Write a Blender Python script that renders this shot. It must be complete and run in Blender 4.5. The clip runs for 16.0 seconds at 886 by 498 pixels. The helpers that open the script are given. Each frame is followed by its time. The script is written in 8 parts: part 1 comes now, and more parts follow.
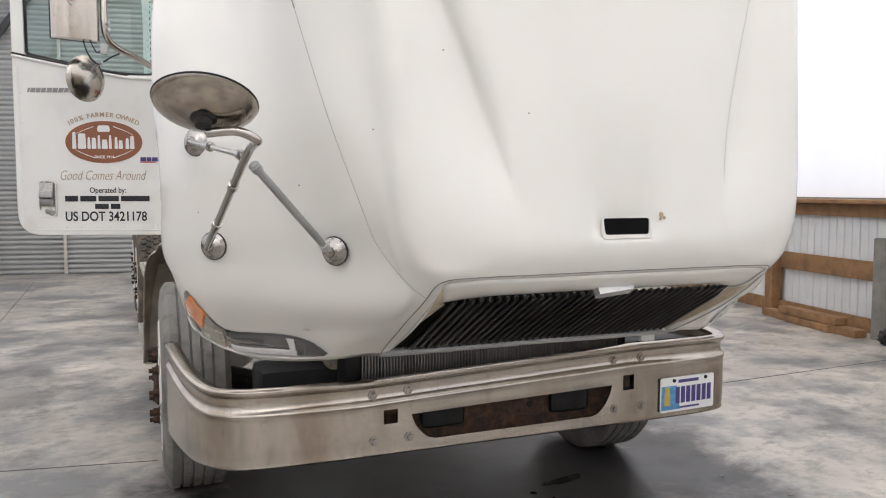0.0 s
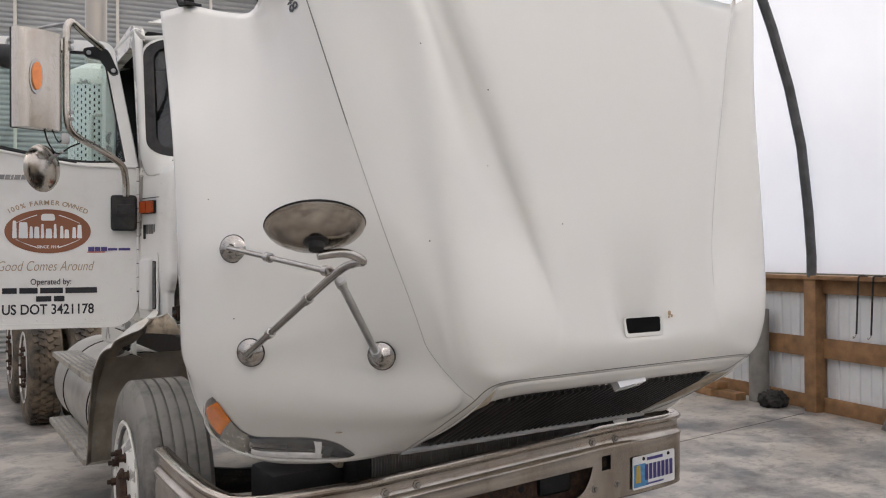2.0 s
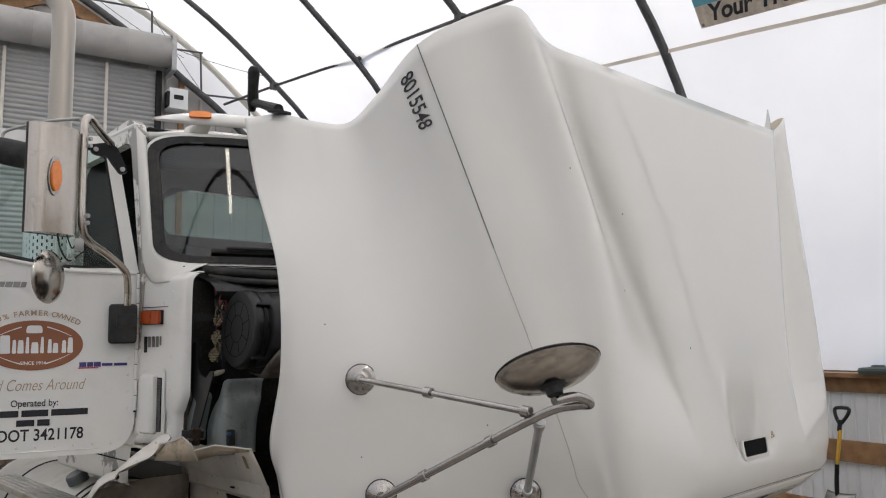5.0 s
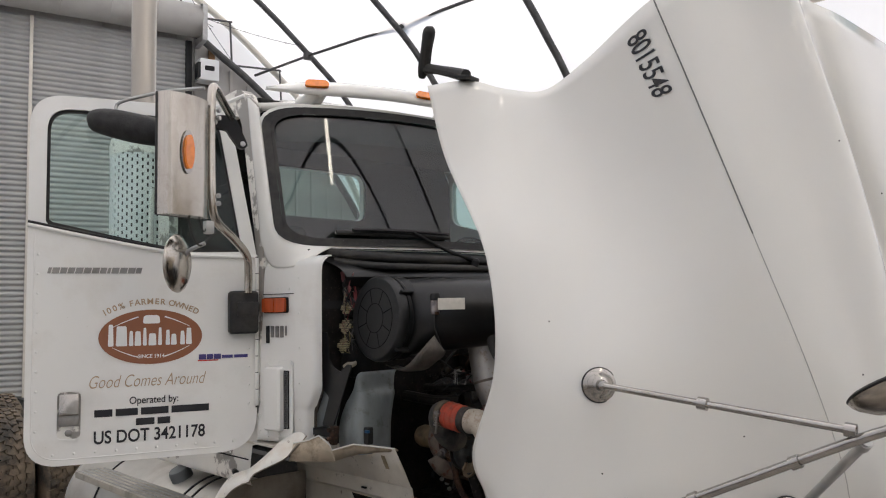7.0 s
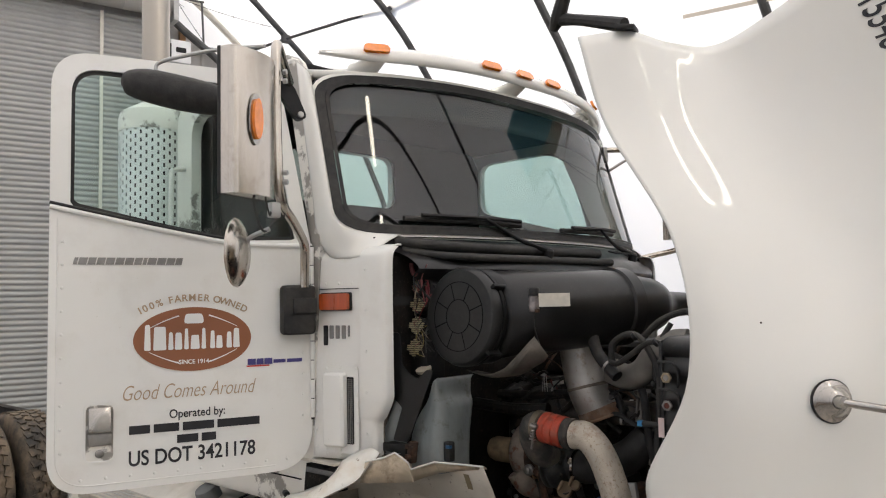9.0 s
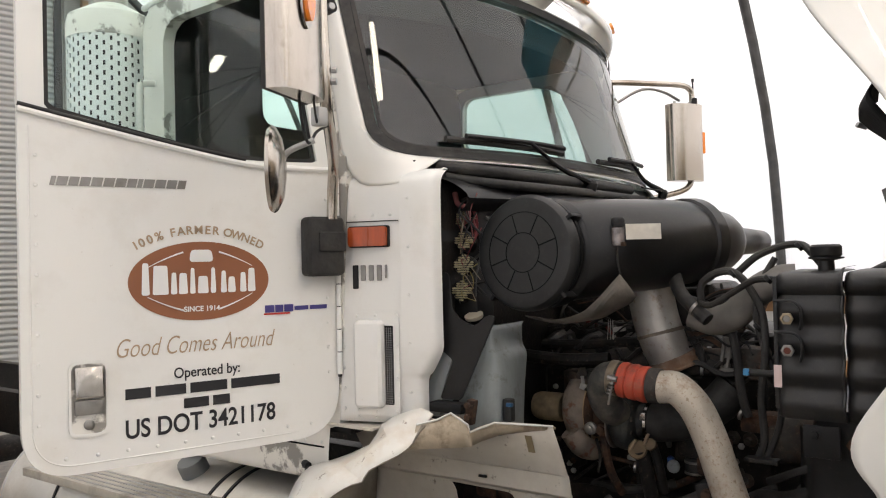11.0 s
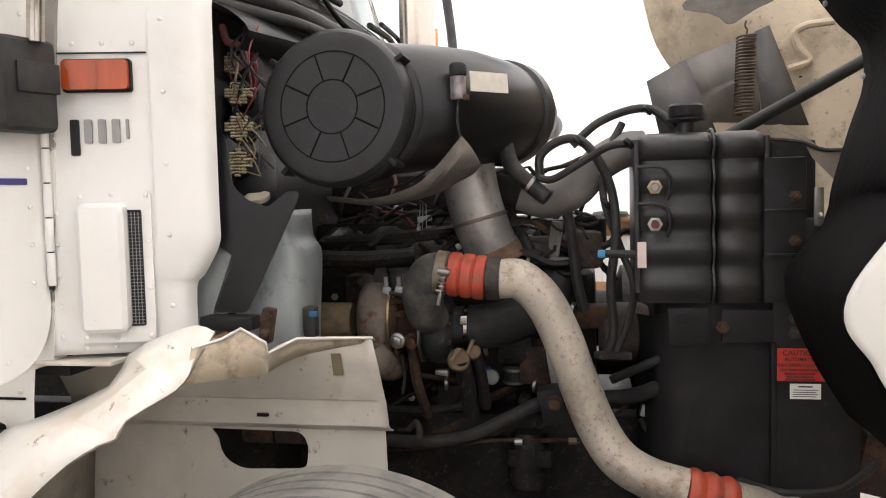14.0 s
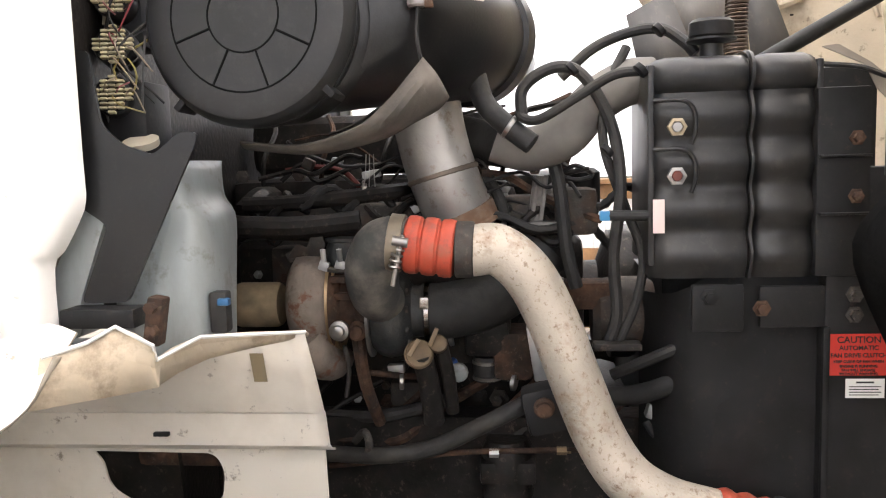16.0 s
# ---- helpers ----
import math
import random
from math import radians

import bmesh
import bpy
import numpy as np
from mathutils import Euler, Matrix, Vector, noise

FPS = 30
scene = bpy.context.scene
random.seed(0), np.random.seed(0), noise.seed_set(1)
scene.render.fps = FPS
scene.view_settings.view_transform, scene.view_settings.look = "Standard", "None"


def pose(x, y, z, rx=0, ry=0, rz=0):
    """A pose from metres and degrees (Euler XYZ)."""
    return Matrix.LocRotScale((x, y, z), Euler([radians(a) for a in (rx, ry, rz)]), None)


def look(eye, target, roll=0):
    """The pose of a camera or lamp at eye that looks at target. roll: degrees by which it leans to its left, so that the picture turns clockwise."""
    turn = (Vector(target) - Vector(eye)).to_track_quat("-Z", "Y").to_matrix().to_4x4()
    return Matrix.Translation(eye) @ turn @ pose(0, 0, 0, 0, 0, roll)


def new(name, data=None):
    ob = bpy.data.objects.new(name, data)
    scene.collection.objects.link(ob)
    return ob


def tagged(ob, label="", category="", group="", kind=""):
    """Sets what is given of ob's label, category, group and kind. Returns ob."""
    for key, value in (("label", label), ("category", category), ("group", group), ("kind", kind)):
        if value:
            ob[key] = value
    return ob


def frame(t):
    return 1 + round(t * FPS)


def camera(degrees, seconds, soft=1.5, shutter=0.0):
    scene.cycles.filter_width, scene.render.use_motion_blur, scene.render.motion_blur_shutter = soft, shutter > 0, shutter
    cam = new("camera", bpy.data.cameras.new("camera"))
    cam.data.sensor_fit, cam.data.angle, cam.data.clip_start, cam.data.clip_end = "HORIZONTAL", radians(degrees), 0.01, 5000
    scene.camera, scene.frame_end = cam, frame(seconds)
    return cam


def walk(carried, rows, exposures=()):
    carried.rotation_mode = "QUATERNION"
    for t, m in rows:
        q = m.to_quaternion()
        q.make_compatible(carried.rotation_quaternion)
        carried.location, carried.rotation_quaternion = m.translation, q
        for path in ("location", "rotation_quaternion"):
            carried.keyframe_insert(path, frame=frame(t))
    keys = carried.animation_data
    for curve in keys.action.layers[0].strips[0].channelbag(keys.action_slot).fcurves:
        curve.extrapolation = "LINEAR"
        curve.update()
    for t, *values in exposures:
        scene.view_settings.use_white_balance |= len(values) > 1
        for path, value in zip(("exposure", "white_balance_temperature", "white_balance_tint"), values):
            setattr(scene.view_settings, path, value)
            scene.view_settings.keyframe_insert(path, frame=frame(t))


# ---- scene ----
cam = camera(58.2, 16.0, 1.1)
METRES, EYE, TILT, LEAN, TURN = 5.0, 1.4, -4.2, 0.0, -22.5
ROWS = [
    (0.0, 0.0, 0.0, 0.0, 0.0, 0.0, -0.0),
    (0.5, -0.0363, -0.0256, 0.0064, -3.17, 0.26, 0.32),
    (1.0, -0.0622, -0.0397, 0.0113, -5.88, 0.55, 0.67),
    (1.5, -0.0888, -0.0341, 0.0169, -7.72, 2.43, 0.79),
    (2.0, -0.1201, -0.0152, 0.0255, -10.69, 4.5, 1.08),
    (2.5, -0.1466, -0.0099, 0.0299, -12.84, 6.16, 1.36),
    (3.0, -0.1804, -0.0155, 0.0379, -15.76, 7.6, 1.56),
    (5.5, -0.311, 0.0706, 0.0642, -21.0, 10.35, 2.3),
    (6.0, -0.3446, 0.0882, 0.071, -20.91, 10.13, 2.39),
    (6.5, -0.3626, 0.1106, 0.0741, -20.85, 9.03, 2.44),
    (7.0, -0.3768, 0.1487, 0.0817, -20.75, 8.27, 2.51),
    (7.5, -0.3905, 0.1759, 0.0856, -20.63, 8.24, 2.63),
    (8.0, -0.4123, 0.1968, 0.0897, -21.51, 8.14, 2.68),
    (10.5, -0.4796, 0.3725, 0.0958, -29.34, 5.6, 3.32),
    (11.0, -0.4887, 0.3956, 0.0899, -31.45, 4.42, 3.5),
    (11.5, -0.4863, 0.4208, 0.0824, -33.36, 3.43, 3.7),
    (12.0, -0.4761, 0.4539, 0.0754, -36.12, 2.58, 3.87),
    (12.5, -0.4715, 0.4785, 0.069, -40.06, 1.63, 4.14),
    (13.0, -0.4702, 0.4984, 0.0648, -44.17, 0.5, 4.34),
    (13.5, -0.4701, 0.5277, 0.0636, -50.71, -0.65, 4.57),
    (14.0, -0.4697, 0.5482, 0.0628, -57.11, -1.32, 4.88),
    (14.5, -0.4595, 0.5592, 0.0602, -59.85, -2.04, 5.11),
    (15.0, -0.4346, 0.5784, 0.06, -61.23, -2.95, 5.2),
    (15.5, -0.4085, 0.596, 0.0611, -61.57, -3.58, 5.32),
    (16.0, -0.3956, 0.6038, 0.0595, -61.58, -4.08, 5.4),
]
walk(cam, [(t, pose(-1.4715, -2.775, EYE, TILT, LEAN, TURN) @ pose(METRES * x, METRES * y, METRES * z, 90 + pitch, roll, yaw)) for t, x, y, z, yaw, pitch, roll in ROWS],
     [(0.0, 1.36, 6650, 8), (1.0, 1.22, 6650, 9), (2.0, 0.9, 6650, 10), (2.5, 0.84, 6600, 9), (5.5, 0.7, 6600, 8), (7.0, 0.86, 6700, 9), (8.2, 1.04, 6800, 8), (10.5, 1.29, 7150, 9), (12.5, 1.86, 7150, 9), (14.0, 1.97, 7100, 10), (15.0, 2.28, 7050, 10), (15.5, 2.57, 7050, 10), (16.0, 2.78, 7050, 10)])

# ---- world and light ----
world = bpy.data.worlds.new("world")
scene.world = world
world.use_nodes = True
wn = world.node_tree.nodes
sky = wn.new("ShaderNodeTexSky")
sky.sky_type = "NISHITA"
sky.sun_disc = False
sky.sun_elevation, sky.sun_rotation = radians(77), radians(22)
sky.air_density, sky.dust_density = 1.0, 4.0
wn["Background"].inputs[1].default_value = 0.15
world.node_tree.links.new(sky.outputs[0], wn["Background"].inputs[0])
sun = new("sun", bpy.data.lights.new("sun", "SUN"))
sun.data.energy, sun.data.angle, sun.data.color = 1.3, radians(15), (1.0, 0.93, 0.83)
sun.matrix_world = look((1.2, 3, 14), (0, 0, 0))


# ---- materials ----
def mat(name, col, rough=0.5, metal=0.0, var=0.08, scale=6.0, bump=0.0, bscale=80.0, dirt=None, amount=0.4, dscale=2.0,
        edge=(0.5, 0.75), coat=0.0, stretch=(1, 1, 1), spec=0.5, rvar=0.1, grit=None):
    """Principled surface: tone variation, a layer of dirt or rust in patches, and fine relief."""
    m = bpy.data.materials.new(name)
    m.use_nodes = True
    n, l = m.node_tree.nodes, m.node_tree.links
    b = n["Principled BSDF"]
    co = n.new("ShaderNodeTexCoord")
    mp = n.new("ShaderNodeMapping")
    mp.inputs["Scale"].default_value = stretch
    l.new(co.outputs["Object"], mp.inputs[0])
    t1 = n.new("ShaderNodeTexNoise")
    t1.inputs["Scale"].default_value, t1.inputs["Detail"].default_value = scale, 6
    l.new(mp.outputs[0], t1.inputs["Vector"])
    r1 = n.new("ShaderNodeValToRGB")
    r1.color_ramp.elements[0].position, r1.color_ramp.elements[1].position = 0.3, 0.7
    r1.color_ramp.elements[0].color = (*[max(0, c * (1 - var)) for c in col], 1)
    r1.color_ramp.elements[1].color = (*[min(1, c * (1 + var)) for c in col], 1)
    l.new(t1.outputs[0], r1.inputs[0])
    out = r1.outputs[0]
    if dirt:
        t2 = n.new("ShaderNodeTexNoise")
        t2.inputs["Scale"].default_value, t2.inputs["Detail"].default_value = dscale, 9
        t2.inputs["Roughness"].default_value = 0.65
        l.new(mp.outputs[0], t2.inputs["Vector"])
        r2 = n.new("ShaderNodeMapRange")
        r2.inputs[1].default_value, r2.inputs[2].default_value, r2.inputs[4].default_value = edge[0], edge[1], amount
        l.new(t2.outputs[0], r2.inputs[0])
        mx = n.new("ShaderNodeMix")
        mx.data_type = "RGBA"
        mx.inputs[7].default_value = (*dirt, 1)
        l.new(r2.outputs[0], mx.inputs[0])
        l.new(out, mx.inputs[6])
        out = mx.outputs[2]
    if grit:
        t4 = n.new("ShaderNodeTexNoise")
        t4.inputs["Scale"].default_value, t4.inputs["Detail"].default_value, t4.inputs["Roughness"].default_value = grit[2], 5, 0.7
        l.new(co.outputs["Object"], t4.inputs["Vector"])
        r4 = n.new("ShaderNodeMapRange")
        r4.inputs[1].default_value, r4.inputs[2].default_value, r4.inputs[4].default_value = grit[3], grit[4], grit[1]
        l.new(t4.outputs[0], r4.inputs[0])
        m4 = n.new("ShaderNodeMix")
        m4.data_type = "RGBA"
        m4.inputs[7].default_value = (*grit[0], 1)
        l.new(r4.outputs[0], m4.inputs[0])
        l.new(out, m4.inputs[6])
        out = m4.outputs[2]
    l.new(out, b.inputs["Base Color"])
    r3 = n.new("ShaderNodeMapRange")
    r3.inputs[3].default_value, r3.inputs[4].default_value = max(0.02, rough - rvar), min(1, rough + rvar)
    l.new(t1.outputs[0], r3.inputs[0])
    l.new(r3.outputs[0], b.inputs["Roughness"])
    b.inputs["Metallic"].default_value = metal
    b.inputs["Specular IOR Level"].default_value = spec
    b.inputs["Coat Weight"].default_value = coat
    b.inputs["Coat Roughness"].default_value = 0.035
    if bump:
        t3 = n.new("ShaderNodeTexNoise")
        t3.inputs["Scale"].default_value, t3.inputs["Detail"].default_value = bscale, 4
        l.new(mp.outputs[0], t3.inputs["Vector"])
        bp = n.new("ShaderNodeBump")
        bp.inputs["Strength"].default_value, bp.inputs["Distance"].default_value = bump, 0.004
        l.new(t3.outputs[0], bp.inputs["Height"])
        l.new(bp.outputs[0], b.inputs["Normal"])
    return m


def glass(name, col, rough=0.01, gloss=0.04):
    """Thin clear glass: mostly see-through, with a mirror gloss on top that rises towards grazing views, alike from both sides."""
    m = bpy.data.materials.new(name)
    m.use_nodes = True
    n, l = m.node_tree.nodes, m.node_tree.links
    n.remove(n["Principled BSDF"])
    tr, gl = n.new("ShaderNodeBsdfTransparent"), n.new("ShaderNodeBsdfGlossy")
    mx, lw = n.new("ShaderNodeMixShader"), n.new("ShaderNodeLayerWeight")
    pw, sc = n.new("ShaderNodeMath"), n.new("ShaderNodeMath")
    lw.inputs["Blend"].default_value = 0.5
    pw.operation, sc.operation = "POWER", "MULTIPLY_ADD"
    pw.inputs[1].default_value, sc.inputs[1].default_value, sc.inputs[2].default_value = 5, 1 - gloss, gloss
    tr.inputs[0].default_value = (*col, 1)
    gl.inputs["Roughness"].default_value = rough
    l.new(lw.outputs["Facing"], pw.inputs[0])
    l.new(pw.outputs[0], sc.inputs[0])
    l.new(sc.outputs[0], mx.inputs[0])
    l.new(tr.outputs[0], mx.inputs[1])
    l.new(gl.outputs[0], mx.inputs[2])
    l.new(mx.outputs[0], n["Material Output"].inputs[0])
    return m


def translucent(name, col, share):
    m = bpy.data.materials.new(name)
    m.use_nodes = True
    n, l = m.node_tree.nodes, m.node_tree.links
    n.remove(n["Principled BSDF"])
    d, t, mx = n.new("ShaderNodeBsdfDiffuse"), n.new("ShaderNodeBsdfTranslucent"), n.new("ShaderNodeMixShader")
    co, tx, rp = n.new("ShaderNodeTexCoord"), n.new("ShaderNodeTexNoise"), n.new("ShaderNodeValToRGB")
    tx.inputs["Scale"].default_value, tx.inputs["Detail"].default_value = 0.7, 8
    rp.color_ramp.elements[0].position, rp.color_ramp.elements[1].position = 0.3, 0.6
    rp.color_ramp.elements[0].color = (*[c * 0.93 for c in col], 1)
    rp.color_ramp.elements[1].color = (*col, 1)
    l.new(co.outputs["Object"], tx.inputs["Vector"])
    l.new(tx.outputs[0], rp.inputs[0])
    l.new(rp.outputs[0], d.inputs[0])
    l.new(rp.outputs[0], t.inputs[0])
    mx.inputs[0].default_value = share
    l.new(d.outputs[0], mx.inputs[1])
    l.new(t.outputs[0], mx.inputs[2])
    l.new(mx.outputs[0], n["Material Output"].inputs[0])
    return m


def glow(name, col, strength):
    m = bpy.data.materials.new(name)
    m.use_nodes = True
    b = m.node_tree.nodes["Principled BSDF"]
    b.inputs["Emission Color"].default_value = (*col, 1)
    b.inputs["Emission Strength"].default_value = strength
    return m


WHITE = mat("white_truck_paint", (0.72, 0.71, 0.665), 0.42, var=0.015, scale=1.2, coat=1.0, rvar=0.02, spec=0.2)
DOORW = mat("white_door_paint", (0.79, 0.785, 0.745), 0.34, var=0.02, scale=1.5, coat=0.4, rvar=0.04, dirt=(0.55, 0.5, 0.42), amount=0.3, dscale=5, edge=(0.52, 0.78), grit=((0.4, 0.34, 0.26), 0.5, 60, 0.68, 0.74))
CHIP = mat("worn_white_paint", (0.76, 0.74, 0.68), 0.4, var=0.06, scale=5, dirt=(0.24, 0.225, 0.2), amount=0.92, dscale=3.4, edge=(0.50, 0.53))
QUARTW = mat("scraped_white_paint", (0.78, 0.76, 0.7), 0.35, var=0.05, scale=3, dirt=(0.52, 0.39, 0.24), amount=0.5, dscale=4, edge=(0.53, 0.7), bump=0.15, bscale=14, grit=((0.2, 0.14, 0.09), 0.75, 24, 0.62, 0.68))
STAINED = mat("stained_white_panel", (0.68, 0.635, 0.55), 0.5, var=0.1, scale=3, dirt=(0.3, 0.24, 0.16), amount=0.45, dscale=2.2, edge=(0.5, 0.75), bump=0.1, bscale=30, grit=((0.13, 0.095, 0.06), 0.75, 22, 0.62, 0.7))
TORN = mat("torn_brown_stained_fibreglass", (0.6, 0.51, 0.38), 0.65, var=0.2, scale=9, dirt=(0.17, 0.11, 0.065), amount=0.85, dscale=9, edge=(0.48, 0.64), bump=0.4, bscale=60)
CREAM = mat("bare_fibreglass", (0.52, 0.445, 0.335), 0.65, var=0.1, scale=9, dirt=(0.15, 0.115, 0.075), amount=0.7, dscale=3.5, edge=(0.5, 0.68), bump=0.4, grit=((0.1, 0.075, 0.05), 0.6, 26, 0.6, 0.68))
STEEL = mat("polished_steel", (0.5, 0.46, 0.41), 0.22, 1.0, var=0.15, scale=4, dirt=(0.2, 0.14, 0.085), amount=0.65, dscale=3.2, edge=(0.48, 0.72), stretch=(1, 1, 0.35), rvar=0.12, grit=((0.17, 0.12, 0.075), 0.35, 26, 0.56, 0.72))
CHROME = mat("chrome", (0.4, 0.38, 0.355), 0.14, 1.0, var=0.08, scale=20, rvar=0.06, dirt=(0.2, 0.17, 0.13), amount=0.4, dscale=12)
BRUSHED = mat("dull_brushed_metal", (0.3, 0.29, 0.275), 0.35, 0.9, var=0.12, scale=30, dirt=(0.12, 0.1, 0.08), amount=0.4, dscale=9)
CAPG = mat("grey_black_cap_plastic", (0.015, 0.0153, 0.0157), 0.42, var=0.3, scale=10, bump=0.08, bscale=160, spec=0.4, grit=((0.045, 0.043, 0.04), 0.3, 40, 0.54, 0.74))
# near-black that puts the shade of gaps, grooves and hollows into colour
CAPLINE = mat("black_recess_shade", (0.003, 0.003, 0.003), 0.7, spec=0.1)
SEAMG = mat("grey_panel_gap", (0.2, 0.2, 0.19), 0.8, spec=0.1)
BEIGE = mat("beige_webbing", (0.62, 0.56, 0.48), 0.8, var=0.08)
ALU = mat("speckled_aluminium_pipe", (0.44, 0.395, 0.33), 0.55, 0.3, var=0.25, scale=6, dirt=(0.17, 0.1, 0.05), amount=0.65, dscale=95, edge=(0.56, 0.66), bump=0.4, bscale=140, spec=0.4, grit=((0.2, 0.1, 0.045), 0.6, 11, 0.54, 0.68))
ALUS = mat("dull_silver_pipe", (0.4, 0.385, 0.36), 0.45, 0.65, var=0.25, scale=8, dirt=(0.2, 0.13, 0.08), amount=0.5, dscale=12, edge=(0.58, 0.75), bump=0.2, grit=((0.17, 0.11, 0.065), 0.6, 25, 0.56, 0.68))
GALV = mat("galvanised_steel", (0.42, 0.42, 0.41), 0.45, 0.7, var=0.15, scale=12)
BLACKP = mat("black_moulded_plastic", (0.0098, 0.01, 0.0105), 0.33, var=0.3, scale=12, bump=0.06, bscale=200, dirt=(0.035, 0.032, 0.028), amount=0.22, dscale=4, edge=(0.5, 0.8), spec=0.42, grit=((0.045, 0.041, 0.036), 0.3, 55, 0.56, 0.74))
BLACKM = mat("black_painted_steel", (0.0155, 0.0155, 0.016), 0.48, var=0.4, scale=9, dirt=(0.04, 0.032, 0.024), amount=0.25, dscale=18, edge=(0.58, 0.7), bump=0.12, bscale=90, spec=0.2, grit=((0.06, 0.045, 0.034), 0.4, 45, 0.6, 0.7))
RUBBER = mat("rubber", (0.022, 0.0215, 0.021), 0.6, var=0.4, scale=30, bump=0.35, dirt=(0.1, 0.09, 0.075), amount=0.45, dscale=5, spec=0.32)
WELL = mat("dirty_wheel_well", (0.34, 0.3, 0.24), 0.8, var=0.3, scale=6, bump=0.4, dirt=(0.1, 0.085, 0.065), amount=0.8, dscale=4)
TYRE = mat("dusty_tyre_rubber", (0.06, 0.056, 0.05), 0.85, var=0.25, scale=25, bump=0.3, dirt=(0.26, 0.247, 0.222), amount=0.9, dscale=5, edge=(0.28, 0.56))
TYREM = mat("muddy_tyre_rubber", (0.05, 0.044, 0.037), 0.9, var=0.3, scale=20, bump=0.5, dirt=(0.22, 0.165, 0.11), amount=0.85, dscale=6, edge=(0.38, 0.62))
RUST = mat("rusty_iron", (0.085, 0.048, 0.032), 0.85, 0.2, var=0.5, scale=30, bump=0.6, dirt=(0.03, 0.026, 0.024), amount=0.85, dscale=18, edge=(0.42, 0.62), spec=0.2, grit=((0.16, 0.12, 0.09), 0.5, 75, 0.56, 0.68))
IRON = mat("grimy_cast_iron", (0.06, 0.055, 0.05), 0.75, 0.3, var=0.4, scale=22, bump=0.5, dirt=(0.1, 0.05, 0.028), amount=0.7, dscale=16, spec=0.25, grit=((0.18, 0.15, 0.12), 0.5, 70, 0.56, 0.68))
GRIME = mat("oily_black_iron", (0.018, 0.0165, 0.0155), 0.45, 0.2, var=0.5, scale=15, bump=0.35, dirt=(0.045, 0.032, 0.024), amount=0.6, dscale=14, spec=0.2, grit=((0.13, 0.1, 0.08), 0.5, 60, 0.58, 0.68))
RED = mat("red_silicone_hose", (0.42, 0.06, 0.03), 0.6, var=0.12, scale=25, dirt=(0.2, 0.12, 0.08), amount=0.6, dscale=20, bump=0.2, grit=((0.09, 0.05, 0.04), 0.6, 28, 0.52, 0.68))
AMBER = mat("amber_lens", (0.85, 0.23, 0.02), 0.15, var=0.1, scale=60, coat=1.0)
ORANGE = mat("orange_marker_lens", (0.4, 0.065, 0.012), 0.3, var=0.25, scale=60, coat=0.4, stretch=(1, 1, .2))
MILKY = mat("milky_tank_plastic", (0.27, 0.3, 0.3), 0.4, var=0.2, scale=7, dirt=(0.12, 0.11, 0.095), amount=0.7, dscale=5, stretch=(1, 1, 0.4), grit=((0.09, 0.075, 0.055), 0.6, 16, 0.58, 0.7))
WOOD = mat("treated_lumber", (0.25, 0.135, 0.06), 0.7, var=0.3, scale=9, stretch=(1, 1, 1), bump=0.4, dirt=(0.12, 0.065, 0.03), amount=0.5, dscale=4)
SHEET = mat("white_ribbed_sheet", (0.68, 0.69, 0.69), 0.45, 0.1, var=0.06, scale=3, dirt=(0.45, 0.43, 0.4), amount=0.4, dscale=2)
SHEETG = mat("grey_ribbed_sheet", (0.36, 0.35, 0.33), 0.5, 0.1, var=0.08, scale=3, dirt=(0.2, 0.19, 0.17), amount=0.5, dscale=2)
ROLL = mat("galvanised_curtain", (0.36, 0.365, 0.35), 0.5, 0.25, var=0.1, scale=3, dirt=(0.3, 0.28, 0.24), amount=0.45, dscale=1.5)
CONC = mat("concrete_floor", (0.45, 0.415, 0.365), 0.4, var=0.3, scale=1.8, bump=0.2, bscale=60, dirt=(0.15, 0.155, 0.16), amount=0.85, dscale=1.3, edge=(0.45, 0.6), rvar=0.25, grit=((0.13, 0.12, 0.105), 0.5, 7, 0.5, 0.66))
DARKPIPE = mat("weathered_hoop_pipe", (0.085, 0.085, 0.085), 0.55, 0.5, var=0.3, scale=8)
PALEPIPE = mat("pale_conduit", (0.6, 0.57, 0.5), 0.5, var=0.08, scale=6)
DECALB = mat("black_vinyl", (0.015, 0.015, 0.018), 0.4, var=0.1)
BROWN = mat("brown_vinyl", (0.27, 0.1, 0.045), 0.4, var=0.05)
TAN = mat("tan_vinyl", (0.42, 0.3, 0.19), 0.4, var=0.05)
DECALW = mat("white_vinyl", (0.8, 0.8, 0.78), 0.4, var=0.03)
NAVY = mat("navy_vinyl", (0.06, 0.05, 0.2), 0.4, var=0.05)
REDD = mat("red_sticker", (0.55, 0.04, 0.03), 0.45, var=0.08)
INTER = mat("dark_cab_lining", (0.022, 0.022, 0.022), 0.85, var=0.2, spec=0.32)
PANE = glass("window_glass", (0.85, 0.94, 0.92))
SHIELD = glass("windshield_glass", (0.47, 0.57, 0.555), 0.01, 0.065)
FABRIC = translucent("white_tarpaulin", (0.95, 0.94, 0.93), 0.65)
DIFFL = glow("lit_lamp_diffuser", (1.0, 0.94, 0.83), 9)


# ---- building blocks ----
def link(name, mesh, parent=None, label=""):
    ob = new(name, mesh)
    if parent:
        ob.parent = parent
    if label:
        ob["label"] = label
    return ob


